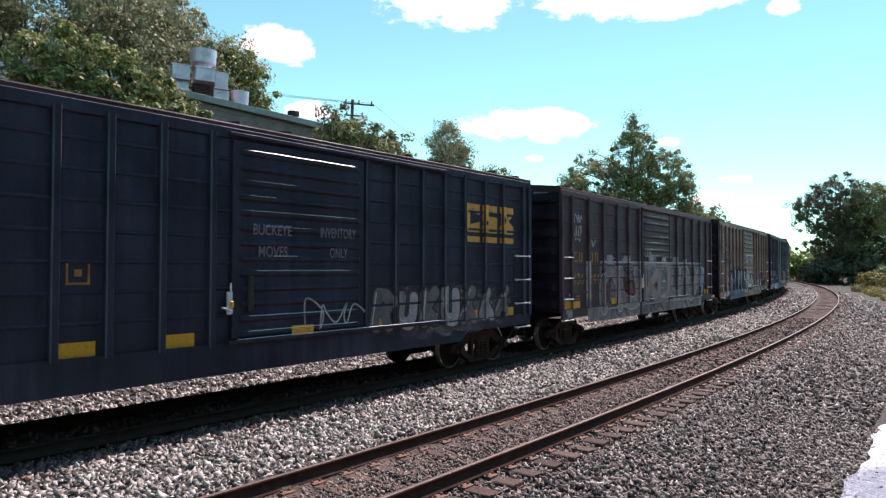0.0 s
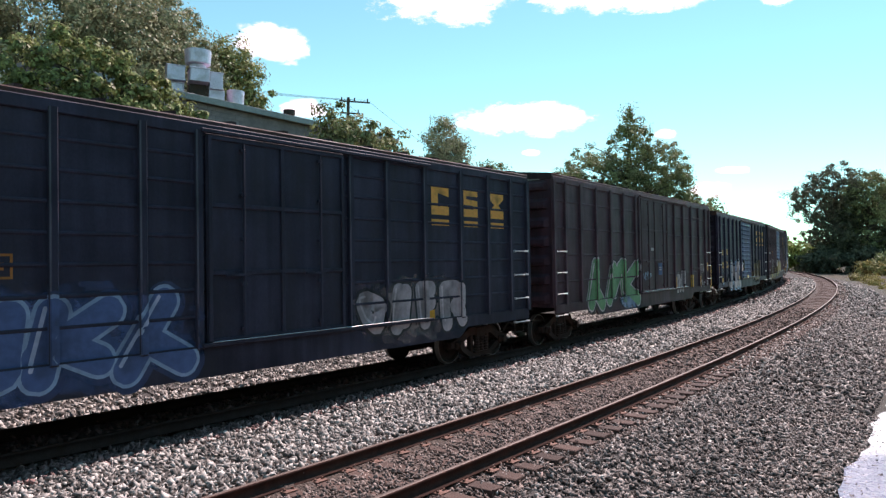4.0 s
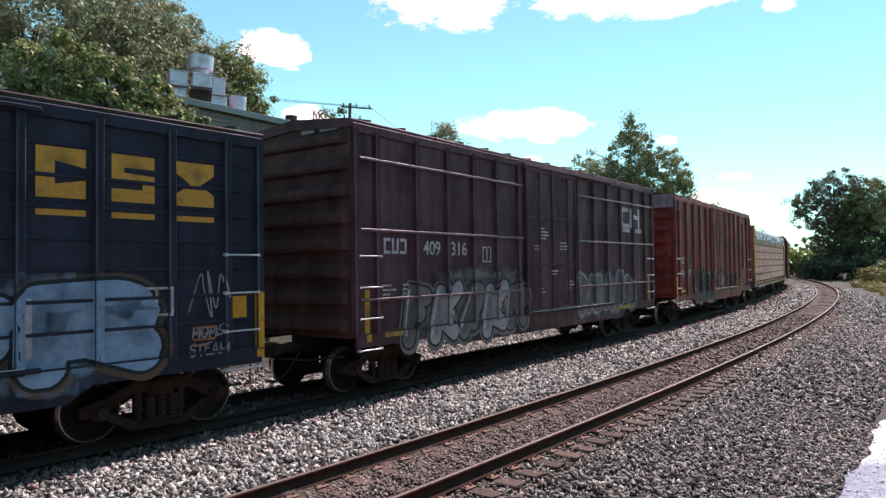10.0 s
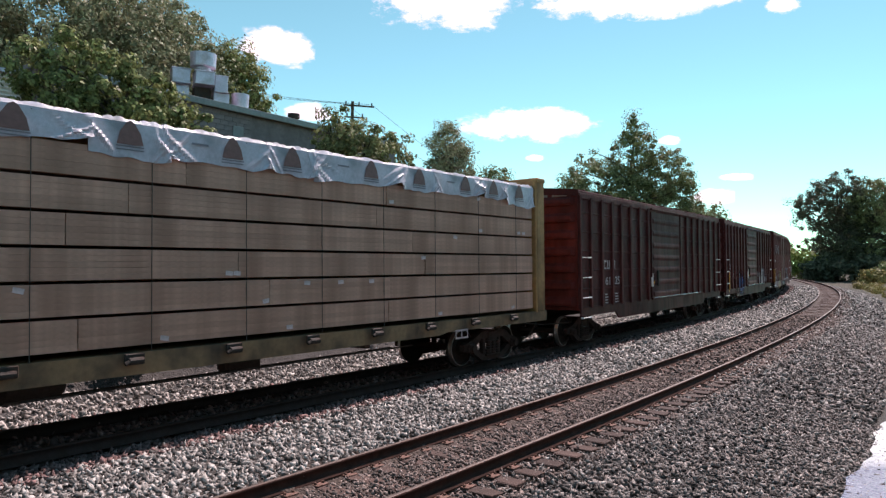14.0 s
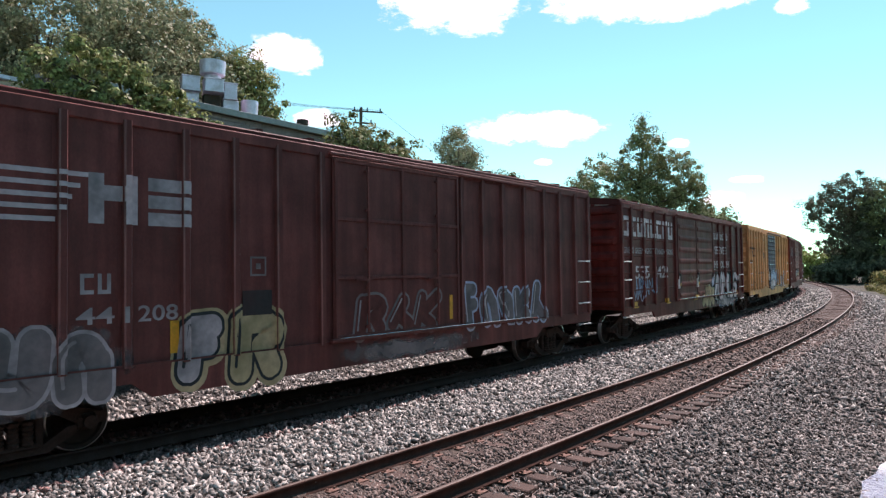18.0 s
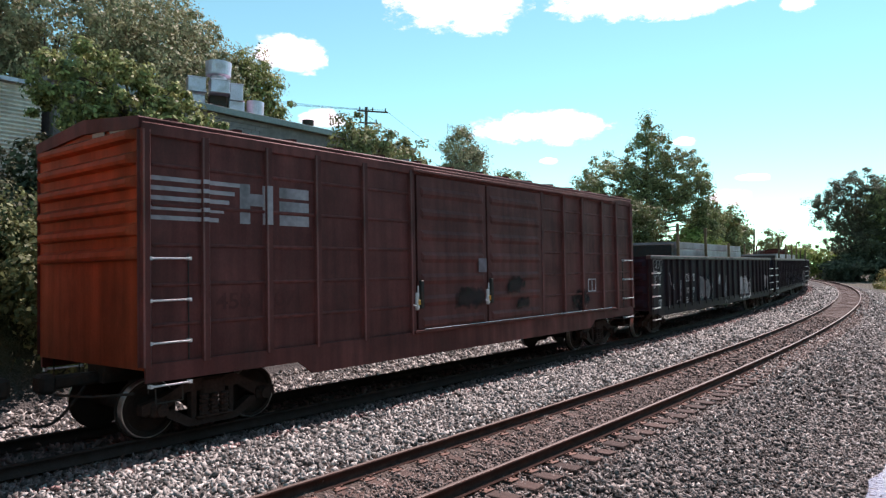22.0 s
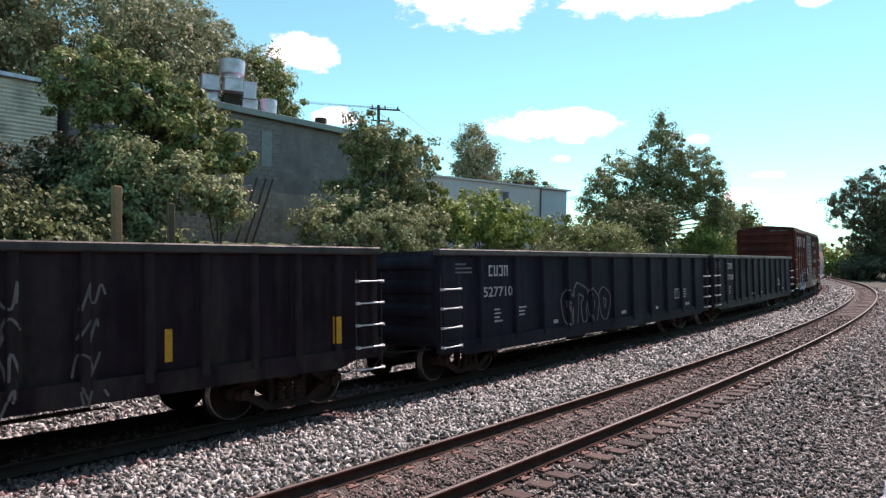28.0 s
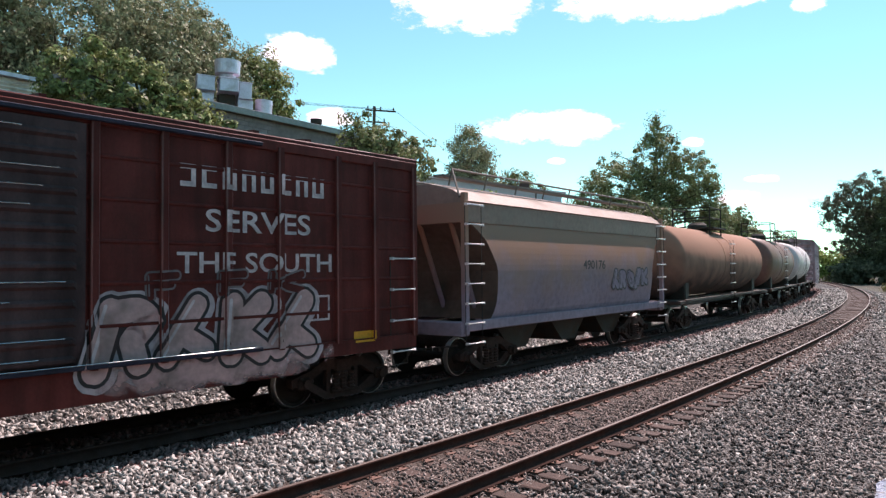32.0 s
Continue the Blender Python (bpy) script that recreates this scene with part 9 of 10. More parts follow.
bush(75.0, 133.0, [(0, 0, 2.6, 3.2, 3.2, 3.0), (-3.4, 3, 3.2, 2.8, 2.8, 3.6), (4, 0, 2.4, 3.4, 3.4, 2.8)], "bright undergrowth outside the curve", LEAF_BRIGHT, 240, 40, 0.5, 1.2, 26)
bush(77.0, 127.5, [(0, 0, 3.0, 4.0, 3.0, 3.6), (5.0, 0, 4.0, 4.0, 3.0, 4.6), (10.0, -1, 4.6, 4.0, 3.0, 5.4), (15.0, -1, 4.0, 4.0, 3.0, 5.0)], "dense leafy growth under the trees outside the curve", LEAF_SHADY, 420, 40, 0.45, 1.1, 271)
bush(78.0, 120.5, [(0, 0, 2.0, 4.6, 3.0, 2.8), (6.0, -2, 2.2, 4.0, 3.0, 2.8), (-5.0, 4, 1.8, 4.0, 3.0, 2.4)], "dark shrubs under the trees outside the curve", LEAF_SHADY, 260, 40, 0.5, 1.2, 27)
bush(71.2, 107.0, [(0, 0, 0.8, 2.6, 2.0, 1.5), (3.6, -2.4, 0.9, 2.4, 2.0, 1.5)], "yellowing weeds beside the gravel", LEAF_YELLOW, 130, 40, 0.4, 0.9, 28)
bush(77.2, 109.5, [(0, 0, 1.6, 3.4, 3.0, 2.4), (3.0, -1.0, 1.2, 2.6, 2.4, 2.0)], "olive shrub beside the gravel", LEAF_OLIVE, 110, 40, 0.45, 1.0, 29)


bush(62.0, 146.0, [(-26, 9, 3.4, 4, 3, 3.2), (-20, 7, 3.8, 4, 3, 3.4), (-14, 5, 4.0, 4, 3, 3.4), (-9, 4, 5.0, 4, 3, 4.4), (-3, 0, 5.2, 4, 3, 4.8), (3, 2, 4.6, 4, 3, 4.8), (9, 0, 4.8, 4, 3, 5.4), (15, -2, 3.2, 4, 3, 4.2), (21, -4, 3.2, 4, 3, 4.4)], "low woods closing the far end of the curve", LEAF_OLIVE, 560, 50, 0.45, 1.2, 37)


def far_woods():
    """Wooded skyline in the distance and an unseen leafy screen behind the camera that blocks sky light, one mass each.
    """
    rng = np.random.default_rng(31)
    for name, label, spots_, leaf, clumps in (
            ("far_woods", "distant wooded skyline", [(x, 300 + 40 * math.sin(x * 0.05), rng.uniform(8, 13)) for x in range(-140, 330, 11)], 1.3, 1200),
            # added out of view, to keep sky light off the cars' sides
            ("wooded_bank", "leafy screen added out of view to cut the sky light on the cars", [(*spot(s, lat), h_) for s in range(-62, 52, 5) for lat, h_ in ((13.5 + rng.uniform(-1, 1), 5.5), (18 + rng.uniform(-1, 1), 7.5))], 0.6, 2600)):
        lobes = []
        for x, y, r in spots_:
            z = float(ground_height(x, y)[0])
            lobes.append((x, y, z + r * 0.5, 7.5 if name == "far_woods" else 4.2, 7.5 if name == "far_woods" else 3.0, r * 0.75))
        v, f, _ = leaf_cloud(lobes, clumps, 34, leaf, 2.6 if name == "far_woods" else 1.7, 32, 0.5)
        tagged(part(name, mesh_np(name, v, f), LEAF_DARK), label, "woods", kind="stuff")


far_woods()


def weeds():
    """Tufts and creepers all over the bank behind the train."""
    rng = np.random.default_rng(41)
    lobes = []
    for s in np.arange(6, 120, 1.6):
        lat = rng.uniform(-13.2, -10.0)
        if 18.5 < s < 23:
            continue
        x, y = spot(s, lat)
        z = float(ground_height(x, y)[0])
        lobes.append((x, y, z + 0.2, 1.3, 1.3, 0.45))
    v, f, _ = leaf_cloud(lobes, 1100, 36, 0.12, 0.5, 42, 0.3)
    tagged(part("bank_weeds", mesh_np("bank_weeds", v, f), LEAF_OLIVE), "tangled weeds covering the railway bank", "weeds", kind="stuff")


weeds()


def verge_weeds():
    """Low rough growth along the verge on the outside of the curve."""
    rng = np.random.default_rng(47)
    lobes = []
    for s in np.arange(30, 118, 1.2):
        lat = rng.uniform(5.4, 9.5)
        x, y = spot(s, lat)
        z = float(ground_height(x, y)[0])
        lobes.append((x, y, z + 0.15, 0.9, 0.9, rng.uniform(0.25, 0.7)))
    v, f, _ = leaf_cloud(lobes, 900, 30, 0.16, 0.5, 48, 0.3)
    tagged(part("verge_weeds", mesh_np("verge_weeds", v, f), LEAF_YELLOW), "dry yellow-green weeds along the gravel verge", "weeds", kind="stuff")


verge_weeds()


def slope_scrub():
    """Tangled undergrowth on the slope beside the far track."""
    rng = np.random.default_rng(53)
    lobes = []
    for s in np.arange(1, 17.5, 0.9):
        lat = rng.uniform(-11.6, -9.9)
        x, y = spot(s, lat)
        z = float(ground_height(x, y)[0])
        lobes.append((x, y, z + 0.35, 0.8, 0.8, rng.uniform(0.5, 0.9)))
    v, f, _ = leaf_cloud(lobes, 620, 44, 0.12, 0.42, 54, 0.4)
    tagged(part("slope_scrub", mesh_np("slope_scrub", v, f), LEAF_DARK), "tangled dark green undergrowth on the slope", "undergrowth", kind="stuff")


slope_scrub()

# ---- buildings ----
M_BLOCK = mat("painted_block", (0.235, 0.182, 0.192), 0.85, 0, 0.3, 3, 0.2, (0.15, 0.118, 0.122), 0.5, obj_random=0.10)
M_BLOCKLOW = mat("bare_block", (0.37, 0.255, 0.235), 0.9, 0, 0.2, 3, 0.3, (0.18, 0.14, 0.12), 0.4, obj_random=0.12)
M_PANEL = mat("faded_window_panel", (0.25, 0.25, 0.26), 0.8)
M_SHED = mat("pale_metal_siding", (0.56, 0.46, 0.52), 0.5, 0.1, 0.08, 2, 0.05)
M_SHEDBLUE = mat("pale_blue_siding", (0.46, 0.47, 0.60), 0.5, 0.1, 0.08, 2, 0.05)
M_TRIM = mat("dark_roof_trim", (0.10, 0.10, 0.10), 0.6)
M_CORR = mat("weathered_corrugated_steel", (0.74, 0.62, 0.58), 0.55, 0.0, 0.2, 3, 0.1, (0.30, 0.23, 0.20), 0.35)


def wall_frame(x0, y0, x1, y1):
    """A pose at x0, y0 whose x runs to x1, y1 and whose y points to the far side."""
    return Matrix.Translation((x0, y0, 0)) @ Matrix.Rotation(math.atan2(y1 - y0, x1 - x0), 4, "Z"), math.hypot(x1 - x0, y1 - y0)


def block_building():
    m, ln = wall_frame(-12.6, 23.7, -1.2, 38.2)
    b = tagged(new("block_building"), "grey painted concrete block building with a low flat roof", "building")
    b.matrix_basis = m
    top, base = 8.62, 2.6
    part("wall", box_mesh(ln, 0.25, top - 5.5, 0, ln / 2, 0.20, (top + 5.5) / 2), M_BLOCK, b)
    part("wall", box_mesh(ln, 0.25, 5.5 - base, 0, ln / 2, 0.20, (5.5 + base) / 2), M_BLOCKLOW, b, "tan block lower wall")
    part("wall", box_mesh(0.25, 11, top - base, 0, 0.2, 5.85, (top + base) / 2), M_BLOCK, b)
    part("wall", box_mesh(0.25, 11, top - base, 0, ln - 0.2, 5.85, (top + base) / 2), M_BLOCK, b)
    part("wall", box_mesh(ln, 0.25, top - base, 0, ln / 2, 11.4, (top + base) / 2), M_BLOCK, b)
    part("roof", box_mesh(ln + 0.3, 11.9, 0.16, 0.01, ln / 2, 5.75, top + 0.08), M_TRIM, b)
    part("roof_edge", box_mesh(ln + 0.4, 0.10, 0.26, 0.01, ln / 2, -0.22, top + 0.10), M_PANEL, b, "dull metal roof edge")
    # courses of block on the visible face
    w, h_ = 0.40, 0.20
    lo = shared("bare_block_piece", lambda: box_mesh(w - 0.012, 0.07, h_ - 0.012, 0.006), M_BLOCKLOW)
    hi = shared("painted_block_piece", lambda: box_mesh(w - 0.008, 0.07, h_ - 0.008, 0.004), M_BLOCK)
    n = 0
    for r in range(int((top - base) / h_)):
        for k in range(int(4.8 / w)):
            x = 4.4 + k * w + (w / 2 if r % 2 else 0)
            z = base + (r + 0.5) * h_
            if z > 3.3 and n < 300:
                put(part("block", lo if z < 5.55 else hi, None, b), x, 0.065, z)
                n += 1
    # bricked-up panels, vent pipe
    for x in (5.6, 8.1):
        part("blocked_window", box_mesh(0.55, 0.05, 1.5, 0.01, x, -0.02 + 0.03, 7.3), M_PANEL, b, "bricked-up window panel")
    bm = bmesh.new()
    add_path_rod(bm, [(7.0, 0.1, 5.6), (7.0, -0.5, 5.6), (7.0, -0.5, 5.4)], 0.07, 10)
    part("vent_pipe", bm, M_GALV, b)
    # slanting dark rods stand in for shadow lines on the wall
    for dx in (0, 0.45, 0.8):
        bm = bmesh.new()
        add_rod(bm, (7.4 + dx, -0.35, 6.0), (6.1 + dx, -0.5, 2.7), 0.05)
        part("leaning_pole", bm, M_BARK, b, "dark rod standing in for a slanting shadow on the wall")
    return b


block_building()


def fan_bm(r, hgt):
    bm = bmesh.new()
    lathe(bm, [(0, r * 0.66), (hgt * 0.30, r * 0.66), (hgt * 0.34, r * 0.98), (hgt * 0.38, r), (hgt * 0.92, r * 1.04), (hgt, r * 1.04), (hgt, r * 0.98), (hgt * 0.8, r * 0.94)], 28, "Z")
    return bm


def roof_things():
    x, y = -9.55, 31.4
    u = tagged(new("roof_exhaust_unit"), "galvanised exhaust fan over boxy ducts on the roof", "exhaust fan")
    u.matrix_basis = Matrix.Translation((x, y, 8.78)) @ Matrix.Rotation(0.42, 4, "Z")
    put(part("fan_hood", fan_bm(0.54, 0.92), M_GALV, u, "round galvanised fan hood"), 0.0, 0, 1.72)
    for dx, dy, w, z, h_ in ((-0.92, 0.1, 0.74, 1.18, 0.66), (0.0, -0.32, 0.78, 1.14, 0.60), (0.74, 0.1, 0.56, 0.96, 0.76)):
        d = part("duct_box", box_mesh(w, 1.0, h_, 0.02, dx, dy, z + h_ / 2), M_GALV, u, "boxy galvanised duct")
        for zz in (z + 0.03, z + h_ - 0.03):
            part("flange", box_mesh(w + 0.07, 1.07, 0.05, 0.008, dx, dy, zz), M_GALV, d)
    part("duct_elbow", box_mesh(0.66, 0.8, 0.42, 0.03, -1.0, -0.15, 0.80), M_GALV, u, "short galvanised duct elbow")
    part("duct_base", box_mesh(0.6, 0.6, 1.2, 0.02, -0.85, 0.2, 0.6), M_GALV, u)
    part("duct_base", box_mesh(0.7, 0.7, 1.72, 0.02, 0.0, 0.2, 0.86), M_STEEL_DARK, u, "dark stand under the ducts")
    part("duct_base", box_mesh(0.66, 0.8, 0.96, 0.02, 0.78, 0.1, 0.48), M_GALV, u)
    v = tagged(part("roof_vent", fan_bm(0.38, 1.0), M_GALV), "round galvanised roof vent", "roof vent")
    v.location = (-8.22, 32.7, 8.98)
    part("curb", box_mesh(0.62, 0.62, 0.24, 0.02, 0, 0, -0.10), M_STEEL_DARK, v, "dark curb under a vent")
    s = bmesh.new()
    lathe(s, [(0, 0.22), (0.62, 0.22), (0.62, 0.3), (0.85, 0.3), (0.86, 0.1)], 16, "Z")
    ob = tagged(part("chimney", s, M_STEEL_DARK), "dark capped metal chimney on the flat roof", "chimney")
    ob.location = (-6.35, 36.0, 8.98)
    part("curb", box_mesh(0.7, 0.7, 0.24, 0.02, 0, 0, -0.10), M_STEEL_DARK, ob)
    ob = tagged(part("roof_cooler", box_mesh(1.0, 0.8, 0.4, 0.03, 0, 0, 0.2), M_STEEL_DARK), "low dark unit on the flat roof", "roof unit")
    ob.matrix_basis = Matrix.Translation((-7.2, 35.4, 8.78)) @ Matrix.Rotation(0.9, 4, "Z")


roof_things()


def corrugated_shed():
    m, ln = wall_frame(-20.5, 14.0, -12.9, 23.4)
    b = tagged(new("corrugated_building"), "weathered building clad in horizontal corrugated steel", "building")
    b.matrix_basis = m
    bm = bmesh.new()
    n, top, base = 44, 8.25, 2.6
    rows = []
    for i in range(n * 4 + 1):
        z = base + (top - base) * i / (n * 4)
        d = (0.0, -0.04, -0.08, -0.04)[i % 4]
        rows.append([bm.verts.new((0, d, z)), bm.verts.new((ln, d, z))])
    for p, q in zip(rows, rows[1:]):
        bm.faces.new((p[0], p[1], q[1], q[0]))
    part("siding", bm, M_CORR, b, "horizontal corrugated siding")
    part("wall", box_mesh(ln, 6, top - base, 0, ln / 2, 3.05, (top + base) / 2), M_CORR, b)
    part("roof", box_mesh(ln + 0.4, 6.5, 0.12, 0, ln / 2, 3.0, top + 0.06), M_GALV, b)


corrugated_shed()


def white_shed():
    m, ln = wall_frame(-1.2, 57.4, 12.0, 68.1)
    b = tagged(new("metal_shed"), "pale grey metal-sided shed with a light blue end bay", "shed")
    b.matrix_basis = m
    top, base, cut = 9.5, 3.0, ln - 3.9
    part("wall", box_mesh(cut, 9, top - base, 0, cut / 2, 4.5, (top + base) / 2), M_SHED, b)
    part("end_bay", box_mesh(ln - cut, 8.6, top - base - 0.05, 0, cut + (ln - cut) / 2, 4.5, (top + base) / 2), M_SHEDBLUE, b, "light blue end bay")
    part("roof", box_mesh(ln + 0.3, 9.5, 0.14, 0, ln / 2, 4.5, top + 0.07), M_SHED, b)
    part("downpipe", box_mesh(0.10, 0.1, top - base, 0, cut, -0.06, (top + base) / 2), M_TRIM, b)
    for x in (6.8, 8.6):
        w = part("window", box_mesh(0.7, 0.06, 0.9, 0.01, x, -0.03, 8.4), M_TRIM, b, "small dark window")
        part("frame", box_mesh(0.8, 0.03, 0.08, 0, x, -0.05, 7.9), M_SHED, w)
    ob = tagged(part("roof_cooler", box_mesh(0.9, 0.7, 0.6, 0.03, 0, 0, 0.3), M_STEEL_DARK), "small dark unit on the shed roof", "roof unit")
    ob.location = (8.0, 66.5, 9.64)


white_shed()


def utility_pole(x, y, top, label, arms=2):
    z0 = float(ground_height(x, y)[0])
    p = tagged(new("utility_pole"), label, "utility pole")
    p.location = (x, y, z0)
    bm = bmesh.new()
    bmesh.ops.create_cone(bm, cap_ends=True, segments=10, radius1=0.17, radius2=0.12, depth=top - z0, matrix=Matrix.Translation((0, 0, (top - z0) / 2)))
    part("pole", bm, M_BARK, p)
    for k in range(arms):
        a = part("cross_arm", box_mesh(2.4 if k == 0 else 1.5, 0.10, 0.12, 0.01), M_BARK, p)
        put(a, 0.5 if k == 0 else 0.2, -0.12, top - z0 - 0.35 - k * 0.9, 0, 0, 12)
        for dx in (-1.0, 0.0, 1.0) if k == 0 else (-0.6, 0.6):
            bm = bmesh.new()
            add_rod(bm, (dx, 0, 0.06), (dx, 0, 0.30), 0.05)
            part("insulator", bm, M_STEEL_DARK, a)
    return p


def wires(pole, ends):
    """Thin sagging cables from the cross arms of a pole."""
    for k, (dx, dz, ex, ey, ez) in enumerate(ends):
        pts = []
        for i in range(13):
            a = i / 12
            pts.append((dx + (ex - dx) * a, ey * a, dz + (ez - dz) * a - 1.2 * math.sin(math.pi * a)))
        bm = bmesh.new()
        add_path_rod(bm, pts, 0.012, 5)
        part("cable", bm, M_STEEL_DARK, pole, "thin sagging power cable")


wires(utility_pole(-5.2, 55.0, 14.7, "wooden utility pole with two cross arms behind the buildings"),
      [(dx, 11.0, dx - 26, 8, 17.5) for dx in (-0.5, 0.5, 1.5)] + [(dx, 11.0, dx + 16, 22, 6.0) for dx in (-0.5, 1.5)])
utility_pole(47.0, 102.0, 8.2, "plain thin pole beside the far curve", 0)


# ---- the wet ground by the line ----
def water_mat():
    m = bpy.data.materials.new("rippled_water")
    m.use_nodes = True
    n, l = m.node_tree.nodes, m.node_tree.links
    b = n["Principled BSDF"]
    r = n.new("ShaderNodeTexNoise")
    r.inputs["Scale"].default_value, r.inputs["Detail"].default_value = 5.5, 5
    # white glitter and lavender sky reflection are painted into the base colour
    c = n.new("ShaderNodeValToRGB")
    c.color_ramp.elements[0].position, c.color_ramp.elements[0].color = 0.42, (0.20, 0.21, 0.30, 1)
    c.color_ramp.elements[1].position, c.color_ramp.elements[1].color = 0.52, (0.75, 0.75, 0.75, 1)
    l.new(r.outputs["Fac"], c.inputs["Fac"])
    l.new(c.outputs["Color"], b.inputs["Base Color"])
    b.inputs["Roughness"].default_value = 0.28
    b.inputs["Specular IOR Level"].default_value = 0.9
    tc = n.new("ShaderNodeTexCoord")
    t = n.new("ShaderNodeTexNoise")
    t.inputs["Scale"].default_value, t.inputs["Detail"].default_value = 9, 4
    l.new(tc.outputs["Object"], t.inputs["Vector"])
    bp = n.new("ShaderNodeBump")
    bp.inputs["Strength"].default_value, bp.inputs["Distance"].default_value = 1.0, 0.12
    l.new(t.outputs["Fac"], bp.inputs["Height"])
    l.new(bp.outputs["Normal"], b.inputs["Normal"])
    return m


def puddle():
    bm = bmesh.new()
    rng = random.Random(9)
    a, b = [], []
    for i in range(160):
        s = 2 + i * 0.3
        x, y = spot(s, 4.25 + 0.05 * math.sin(s * 1.7) + 0.03 * math.sin(s * 5.3) + rng.uniform(-0.03, 0.03))
        out = 6.6 + 0.5 * math.sin(s * 0.43) + 0.3 * math.sin(s * 1.1 + 1) + 0.12 * math.sin(s * 3.7)
        end = min(1.0, (i + 1) / 14, (160 - i) / 20)
        x2, y2 = spot(s, 4.3 + (out - 4.3) * math.sqrt(end))
        z = float(rise(s)) - 0.675
        a.append(bm.verts.new((x, y, z)))
        b.append(bm.verts.new((x2, y2, z)))
    for i in range(159):
        bm.faces.new((a[i], a[i + 1], b[i + 1], b[i]))
    bmesh.ops.recalc_face_normals(bm, faces=bm.faces[:])
    for f in bm.faces:
        if f.normal.z < 0:
            f.normal_flip()
    tagged(part("water", bm, water_mat()), "rippled water with painted white glitter beside the ballast", "water", kind="structure")


puddle()


# ---- clouds ----
def cloud_mat():
    """White vapour that thins out towards a ragged edge."""
    m = bpy.data.materials.new("sunlit_cloud")
    m.use_nodes = True
    n, l = m.node_tree.nodes, m.node_tree.links
    n.remove(n["Principled BSDF"])
    tc, info = n.new("ShaderNodeTexCoord"), n.new("ShaderNodeObjectInfo")
    mp = n.new("ShaderNodeVectorMath")
    mp.operation = "MULTIPLY_ADD"
    mp.inputs[1].default_value, mp.inputs[2].default_value = (2, 0, 2), (-1, 0, -1)
    l.new(tc.outputs["Generated"], mp.inputs[0])
    ln = n.new("ShaderNodeVectorMath")
    ln.operation = "LENGTH"
    l.new(mp.outputs[0], ln.inputs[0])
    t = n.new("ShaderNodeTexNoise")
    t.noise_dimensions = "4D"
    t.inputs["Scale"].default_value, t.inputs["Detail"].default_value, t.inputs["Roughness"].default_value = 0.015, 9, 0.66
    sc = n.new("ShaderNodeVectorMath")
    sc.operation = "MULTIPLY"
    sc.inputs[1].default_value = (0.7, 1, 1.3)
    l.new(tc.outputs["Object"], sc.inputs[0])
    l.new(sc.outputs[0], t.inputs["Vector"])
    w = n.new("ShaderNodeMath")
    w.operation = "MULTIPLY"
    w.inputs[1].default_value = 60
    l.new(info.outputs["Random"], w.inputs[0])
    l.new(w.outputs[0], t.inputs["W"])
    a, b = n.new("ShaderNodeMath"), n.new("ShaderNodeMath")
    a.operation = b.operation = "MULTIPLY_ADD"
    a.inputs[1].default_value, a.inputs[2].default_value = -0.75, 0.62
    b.inputs[1].default_value = 1.5
    l.new(ln.outputs["Value"], a.inputs[0])
    l.new(t.outputs["Fac"], b.inputs[0])
    l.new(a.outputs[0], b.inputs[2])
    r = n.new("ShaderNodeMapRange")
    r.interpolation_type = "SMOOTHSTEP"
    r.inputs["From Min"].default_value, r.inputs["From Max"].default_value = 0.62, 0.92
    l.new(b.outputs[0], r.inputs["Value"])
    e, tr, ms = n.new("ShaderNodeEmission"), n.new("ShaderNodeBsdfTransparent"), n.new("ShaderNodeMixShader")
    e.inputs["Strength"].default_value = 1.2
    l.new(r.outputs["Result"], ms.inputs[0])
    l.new(tr.outputs[0], ms.inputs[1])
    l.new(e.outputs[0], ms.inputs[2])
    l.new(ms.outputs[0], n["Material Output"].inputs["Surface"])
    return m


M_CLOUD = cloud_mat()


def cloud(x, y, z, w, h_):
    """One far cloud: a plain sheet of thin vapour, part of the distant sky."""
    bm = bmesh.new()
    bm.faces.new([bm.verts.new(v) for v in ((-w / 2, 0, -h_ / 2), (w / 2, 0, -h_ / 2), (w / 2, 0, h_ / 2), (-w / 2, 0, h_ / 2))])
    ob = tagged(part("cloud", bm, M_CLOUD), "bright white fair-weather cloud", "cloud", "clouds", kind="structure")
    ob.matrix_basis = Matrix.Translation((x, y, z)) @ Matrix.Rotation(math.atan2(-x, y), 4, "Z")


for c_ in ((54, 1592, 602, 350, 178), (490, 1591, 618, 500, 128), (253, 1596, 311, 345, 86), (-339, 1593, 470, 200, 98), (830, 1591, 612, 80, 62), (267, 1597, 236, 50, 18),
                         (577, 1596, 286, 58, 26), (722, 1597, 206, 90, 20), (664, 1598, 158, 120, 42), (-253, 1595, 325, 115, 55)):
    cloud(*c_)


# ---- paint follows the posts, doors and sills that it was sprayed over ----
PAINT = ("lettering", "marking", "reporting_mark", "company_mark", "mark_bar", "reflector", "stencil", "consolidated_stencil", "graffiti_letter", "graffiti_tag", "graffiti_line",
         "fill", "halo", "highlight", "overspray", "paint_patch", "rust_patch", "patch_plate", "sticker", "sill_stripe", "stencil_ground")


def relief(u, z, where, wid, deep, doors, floor, sill):
    if z < floor:
        return sill
    out = 0.0
    for a, b, d in doors:
        if a < u < b:
            out = d
    for c_ in where:
        k = abs(u - c_) / wid
        if k < 0.42:
            out = max(out, deep if k <= 0.30 else deep * (0.42 - k) / 0.12)
    return out


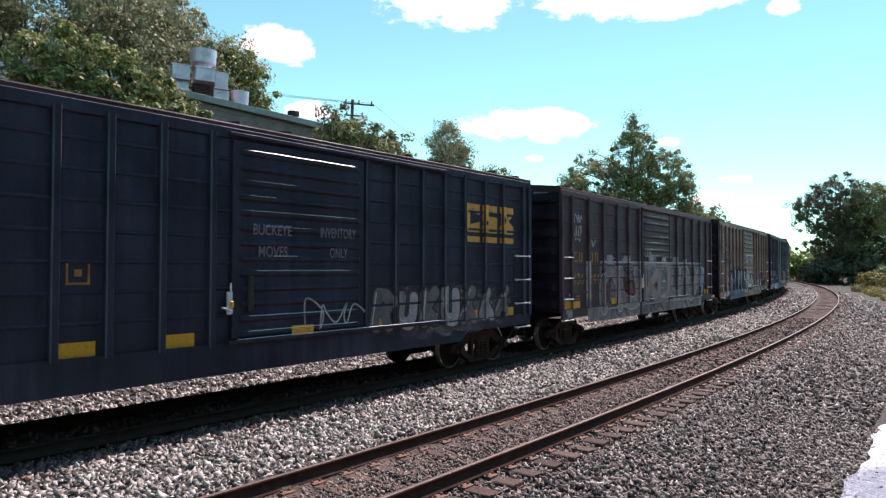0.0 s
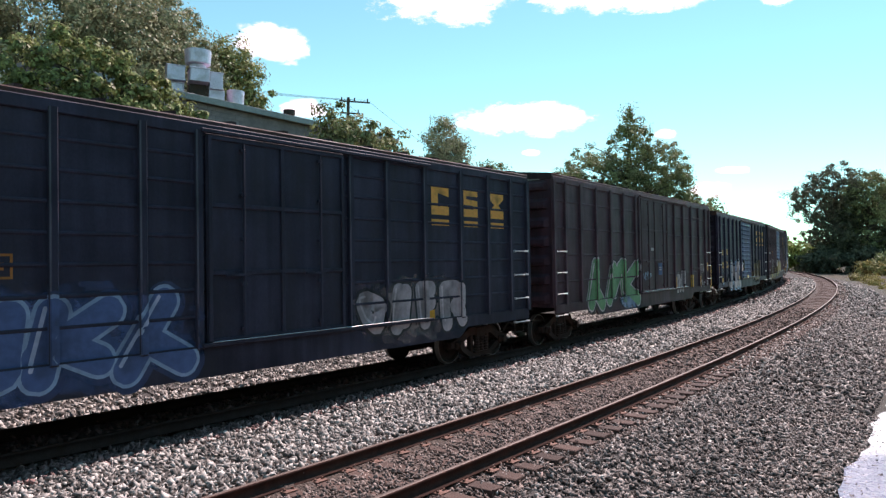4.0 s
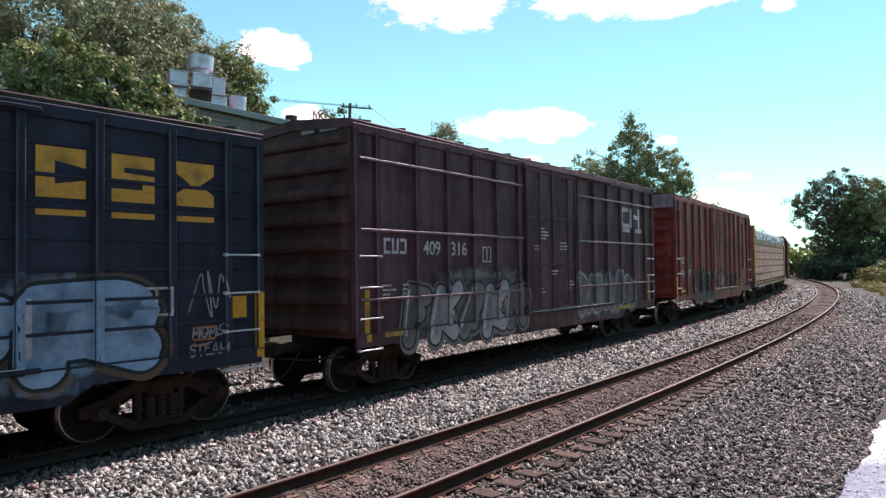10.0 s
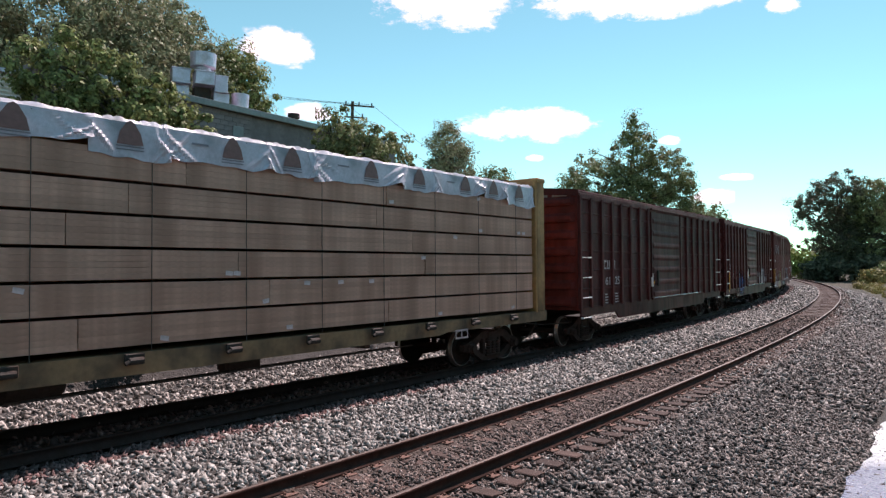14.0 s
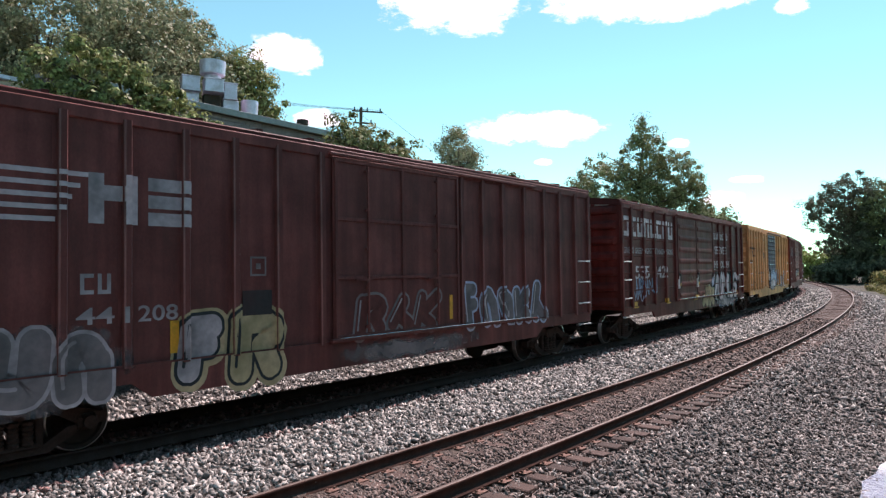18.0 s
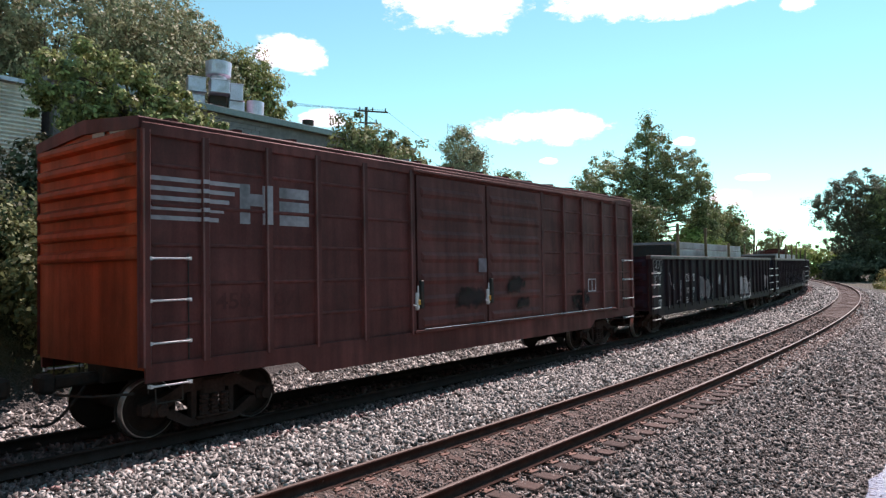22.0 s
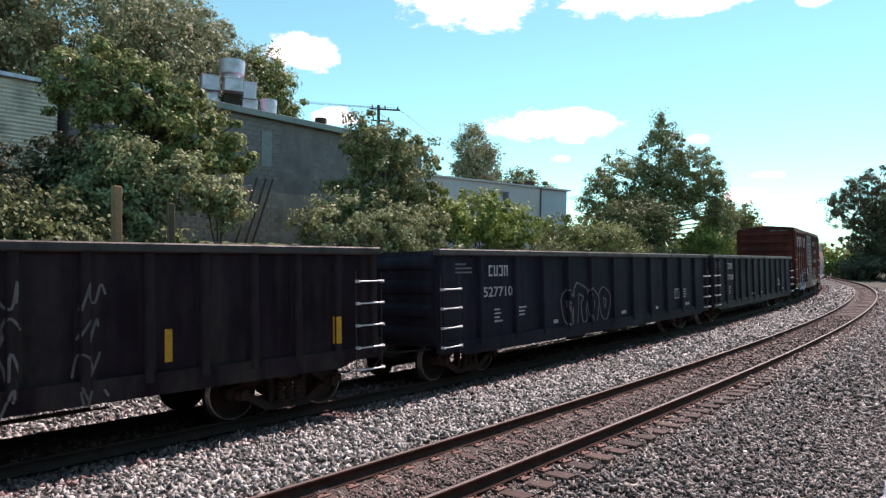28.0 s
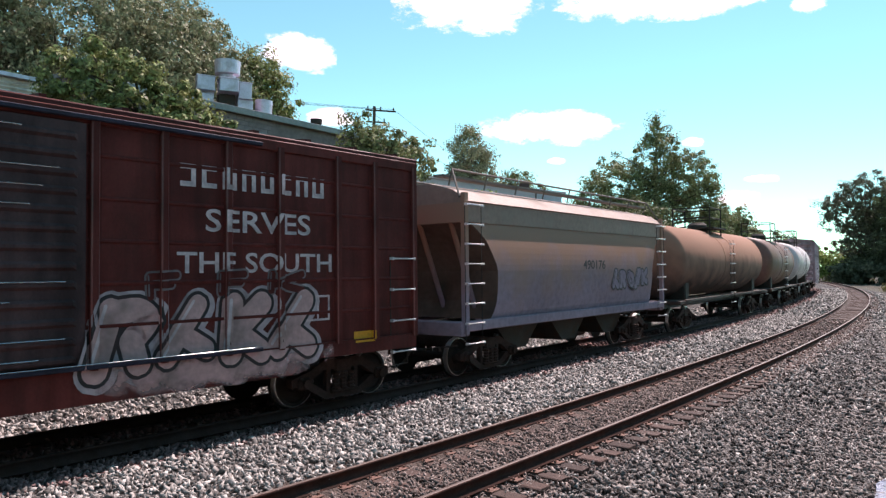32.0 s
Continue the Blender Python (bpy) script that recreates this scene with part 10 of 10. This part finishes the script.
def drape(ob, m, where, wid, deep, doors, floor, length, half, sill):
    bm = bmesh.new()
    bm.from_mesh(ob.data)
    bm.transform(m)
    us, zs = [length / 2 - v.co.x for v in bm.verts], [v.co.z for v in bm.verts]
    if not us:
        bm.free()
        return
    lo, hi, bottom, top = min(us), max(us), min(zs), max(zs)
    cuts = []
    for c_ in where:
        if lo - wid < c_ < hi + wid:
            cuts += [c_ + k * wid for k in (-0.43, -0.305, 0.305, 0.43)]
    for a, b, d in doors:
        for e in (a - 0.004, a + 0.004, b - 0.004, b + 0.004):
            cuts.append(e)
    for k in cuts:
        if lo + 0.002 < k < hi - 0.002:
            bmesh.ops.bisect_plane(bm, geom=bm.verts[:] + bm.edges[:] + bm.faces[:], plane_co=(length / 2 - k, 0, 0), plane_no=(1, 0, 0))
    if bottom < floor < top:
        for e in (floor - 0.004, floor + 0.004):
            bmesh.ops.bisect_plane(bm, geom=bm.verts[:] + bm.edges[:] + bm.faces[:], plane_co=(0, 0, e), plane_no=(0, 0, 1))
    for v in bm.verts:
        v.co.y += relief(length / 2 - v.co.x, v.co.z, where, wid, deep, doors, floor, sill)
    bm.transform(m.inverted())
    bm.to_mesh(ob.data)
    bm.free()


def drape_all():
    for car, *_ in CARS:
        if car.name not in RELIEF:
            continue
        where, wid, deep, doors, floor, length, half, sill = RELIEF[car.name]
        for ob in car.children_recursive:
            if ob.type != "MESH" or ob.name.split(".")[0] not in PAINT:
                continue
            m, q = ob.matrix_basis.copy(), ob.parent
            while q is not None and q != car:
                m, q = q.matrix_basis @ m, q.parent
            if half - 0.01 < m.translation.y < half + 0.06:
                drape(ob, m, where, wid, deep, doors, floor, length, half, sill)


drape_all()


# ---- what moves ----
SPEEDS = ((0, 12.559), (8, 12.416), (16, 12.331), (24, 12.535), (32, 12.721))


def travelled(t):
    """Metres that the train has gone at t seconds."""
    tt = np.linspace(0, t, 161)
    v = np.interp(tt, [k[0] for k in SPEEDS], [k[1] for k in SPEEDS])
    return float(np.sum((v[1:] + v[:-1]) / 2 * np.diff(tt)))


def car_pose(mid, bolster):
    """A car's pose with its middle mid metres along the far track, on trucks that far from the middle."""
    a, b = far_track(mid - bolster), far_track(mid + bolster)
    d = (a - b).normalized()
    left = Vector((0, 0, 1)).cross(d).normalized()
    up = d.cross(left)
    up, left = up * math.cos(BANK) - left * math.sin(BANK), left * math.cos(BANK) + up * math.sin(BANK)
    m = Matrix((d, left, up)).transposed().to_4x4()
    m.translation = (a + b) / 2
    return m


def motions():
    times = [i * 0.5 for i in range(65)]
    for ob, front, rear, bolster in CARS:
        walk(ob, [(t, car_pose((front + rear) / 2 - travelled(t), bolster)) for t in times])
    first = WHEELS[0]
    walk(first, [(i / 30, Matrix.Rotation(travelled(i / 30) / 0.43, 4, "Y")) for i in range(961)])
    act, slot = first.animation_data.action, first.animation_data.action_slot
    for w in WHEELS[1:]:
        w.rotation_mode = "QUATERNION"
        w.animation_data_create()
        w.animation_data.action = act
        w.animation_data.action_slot = slot


motions()
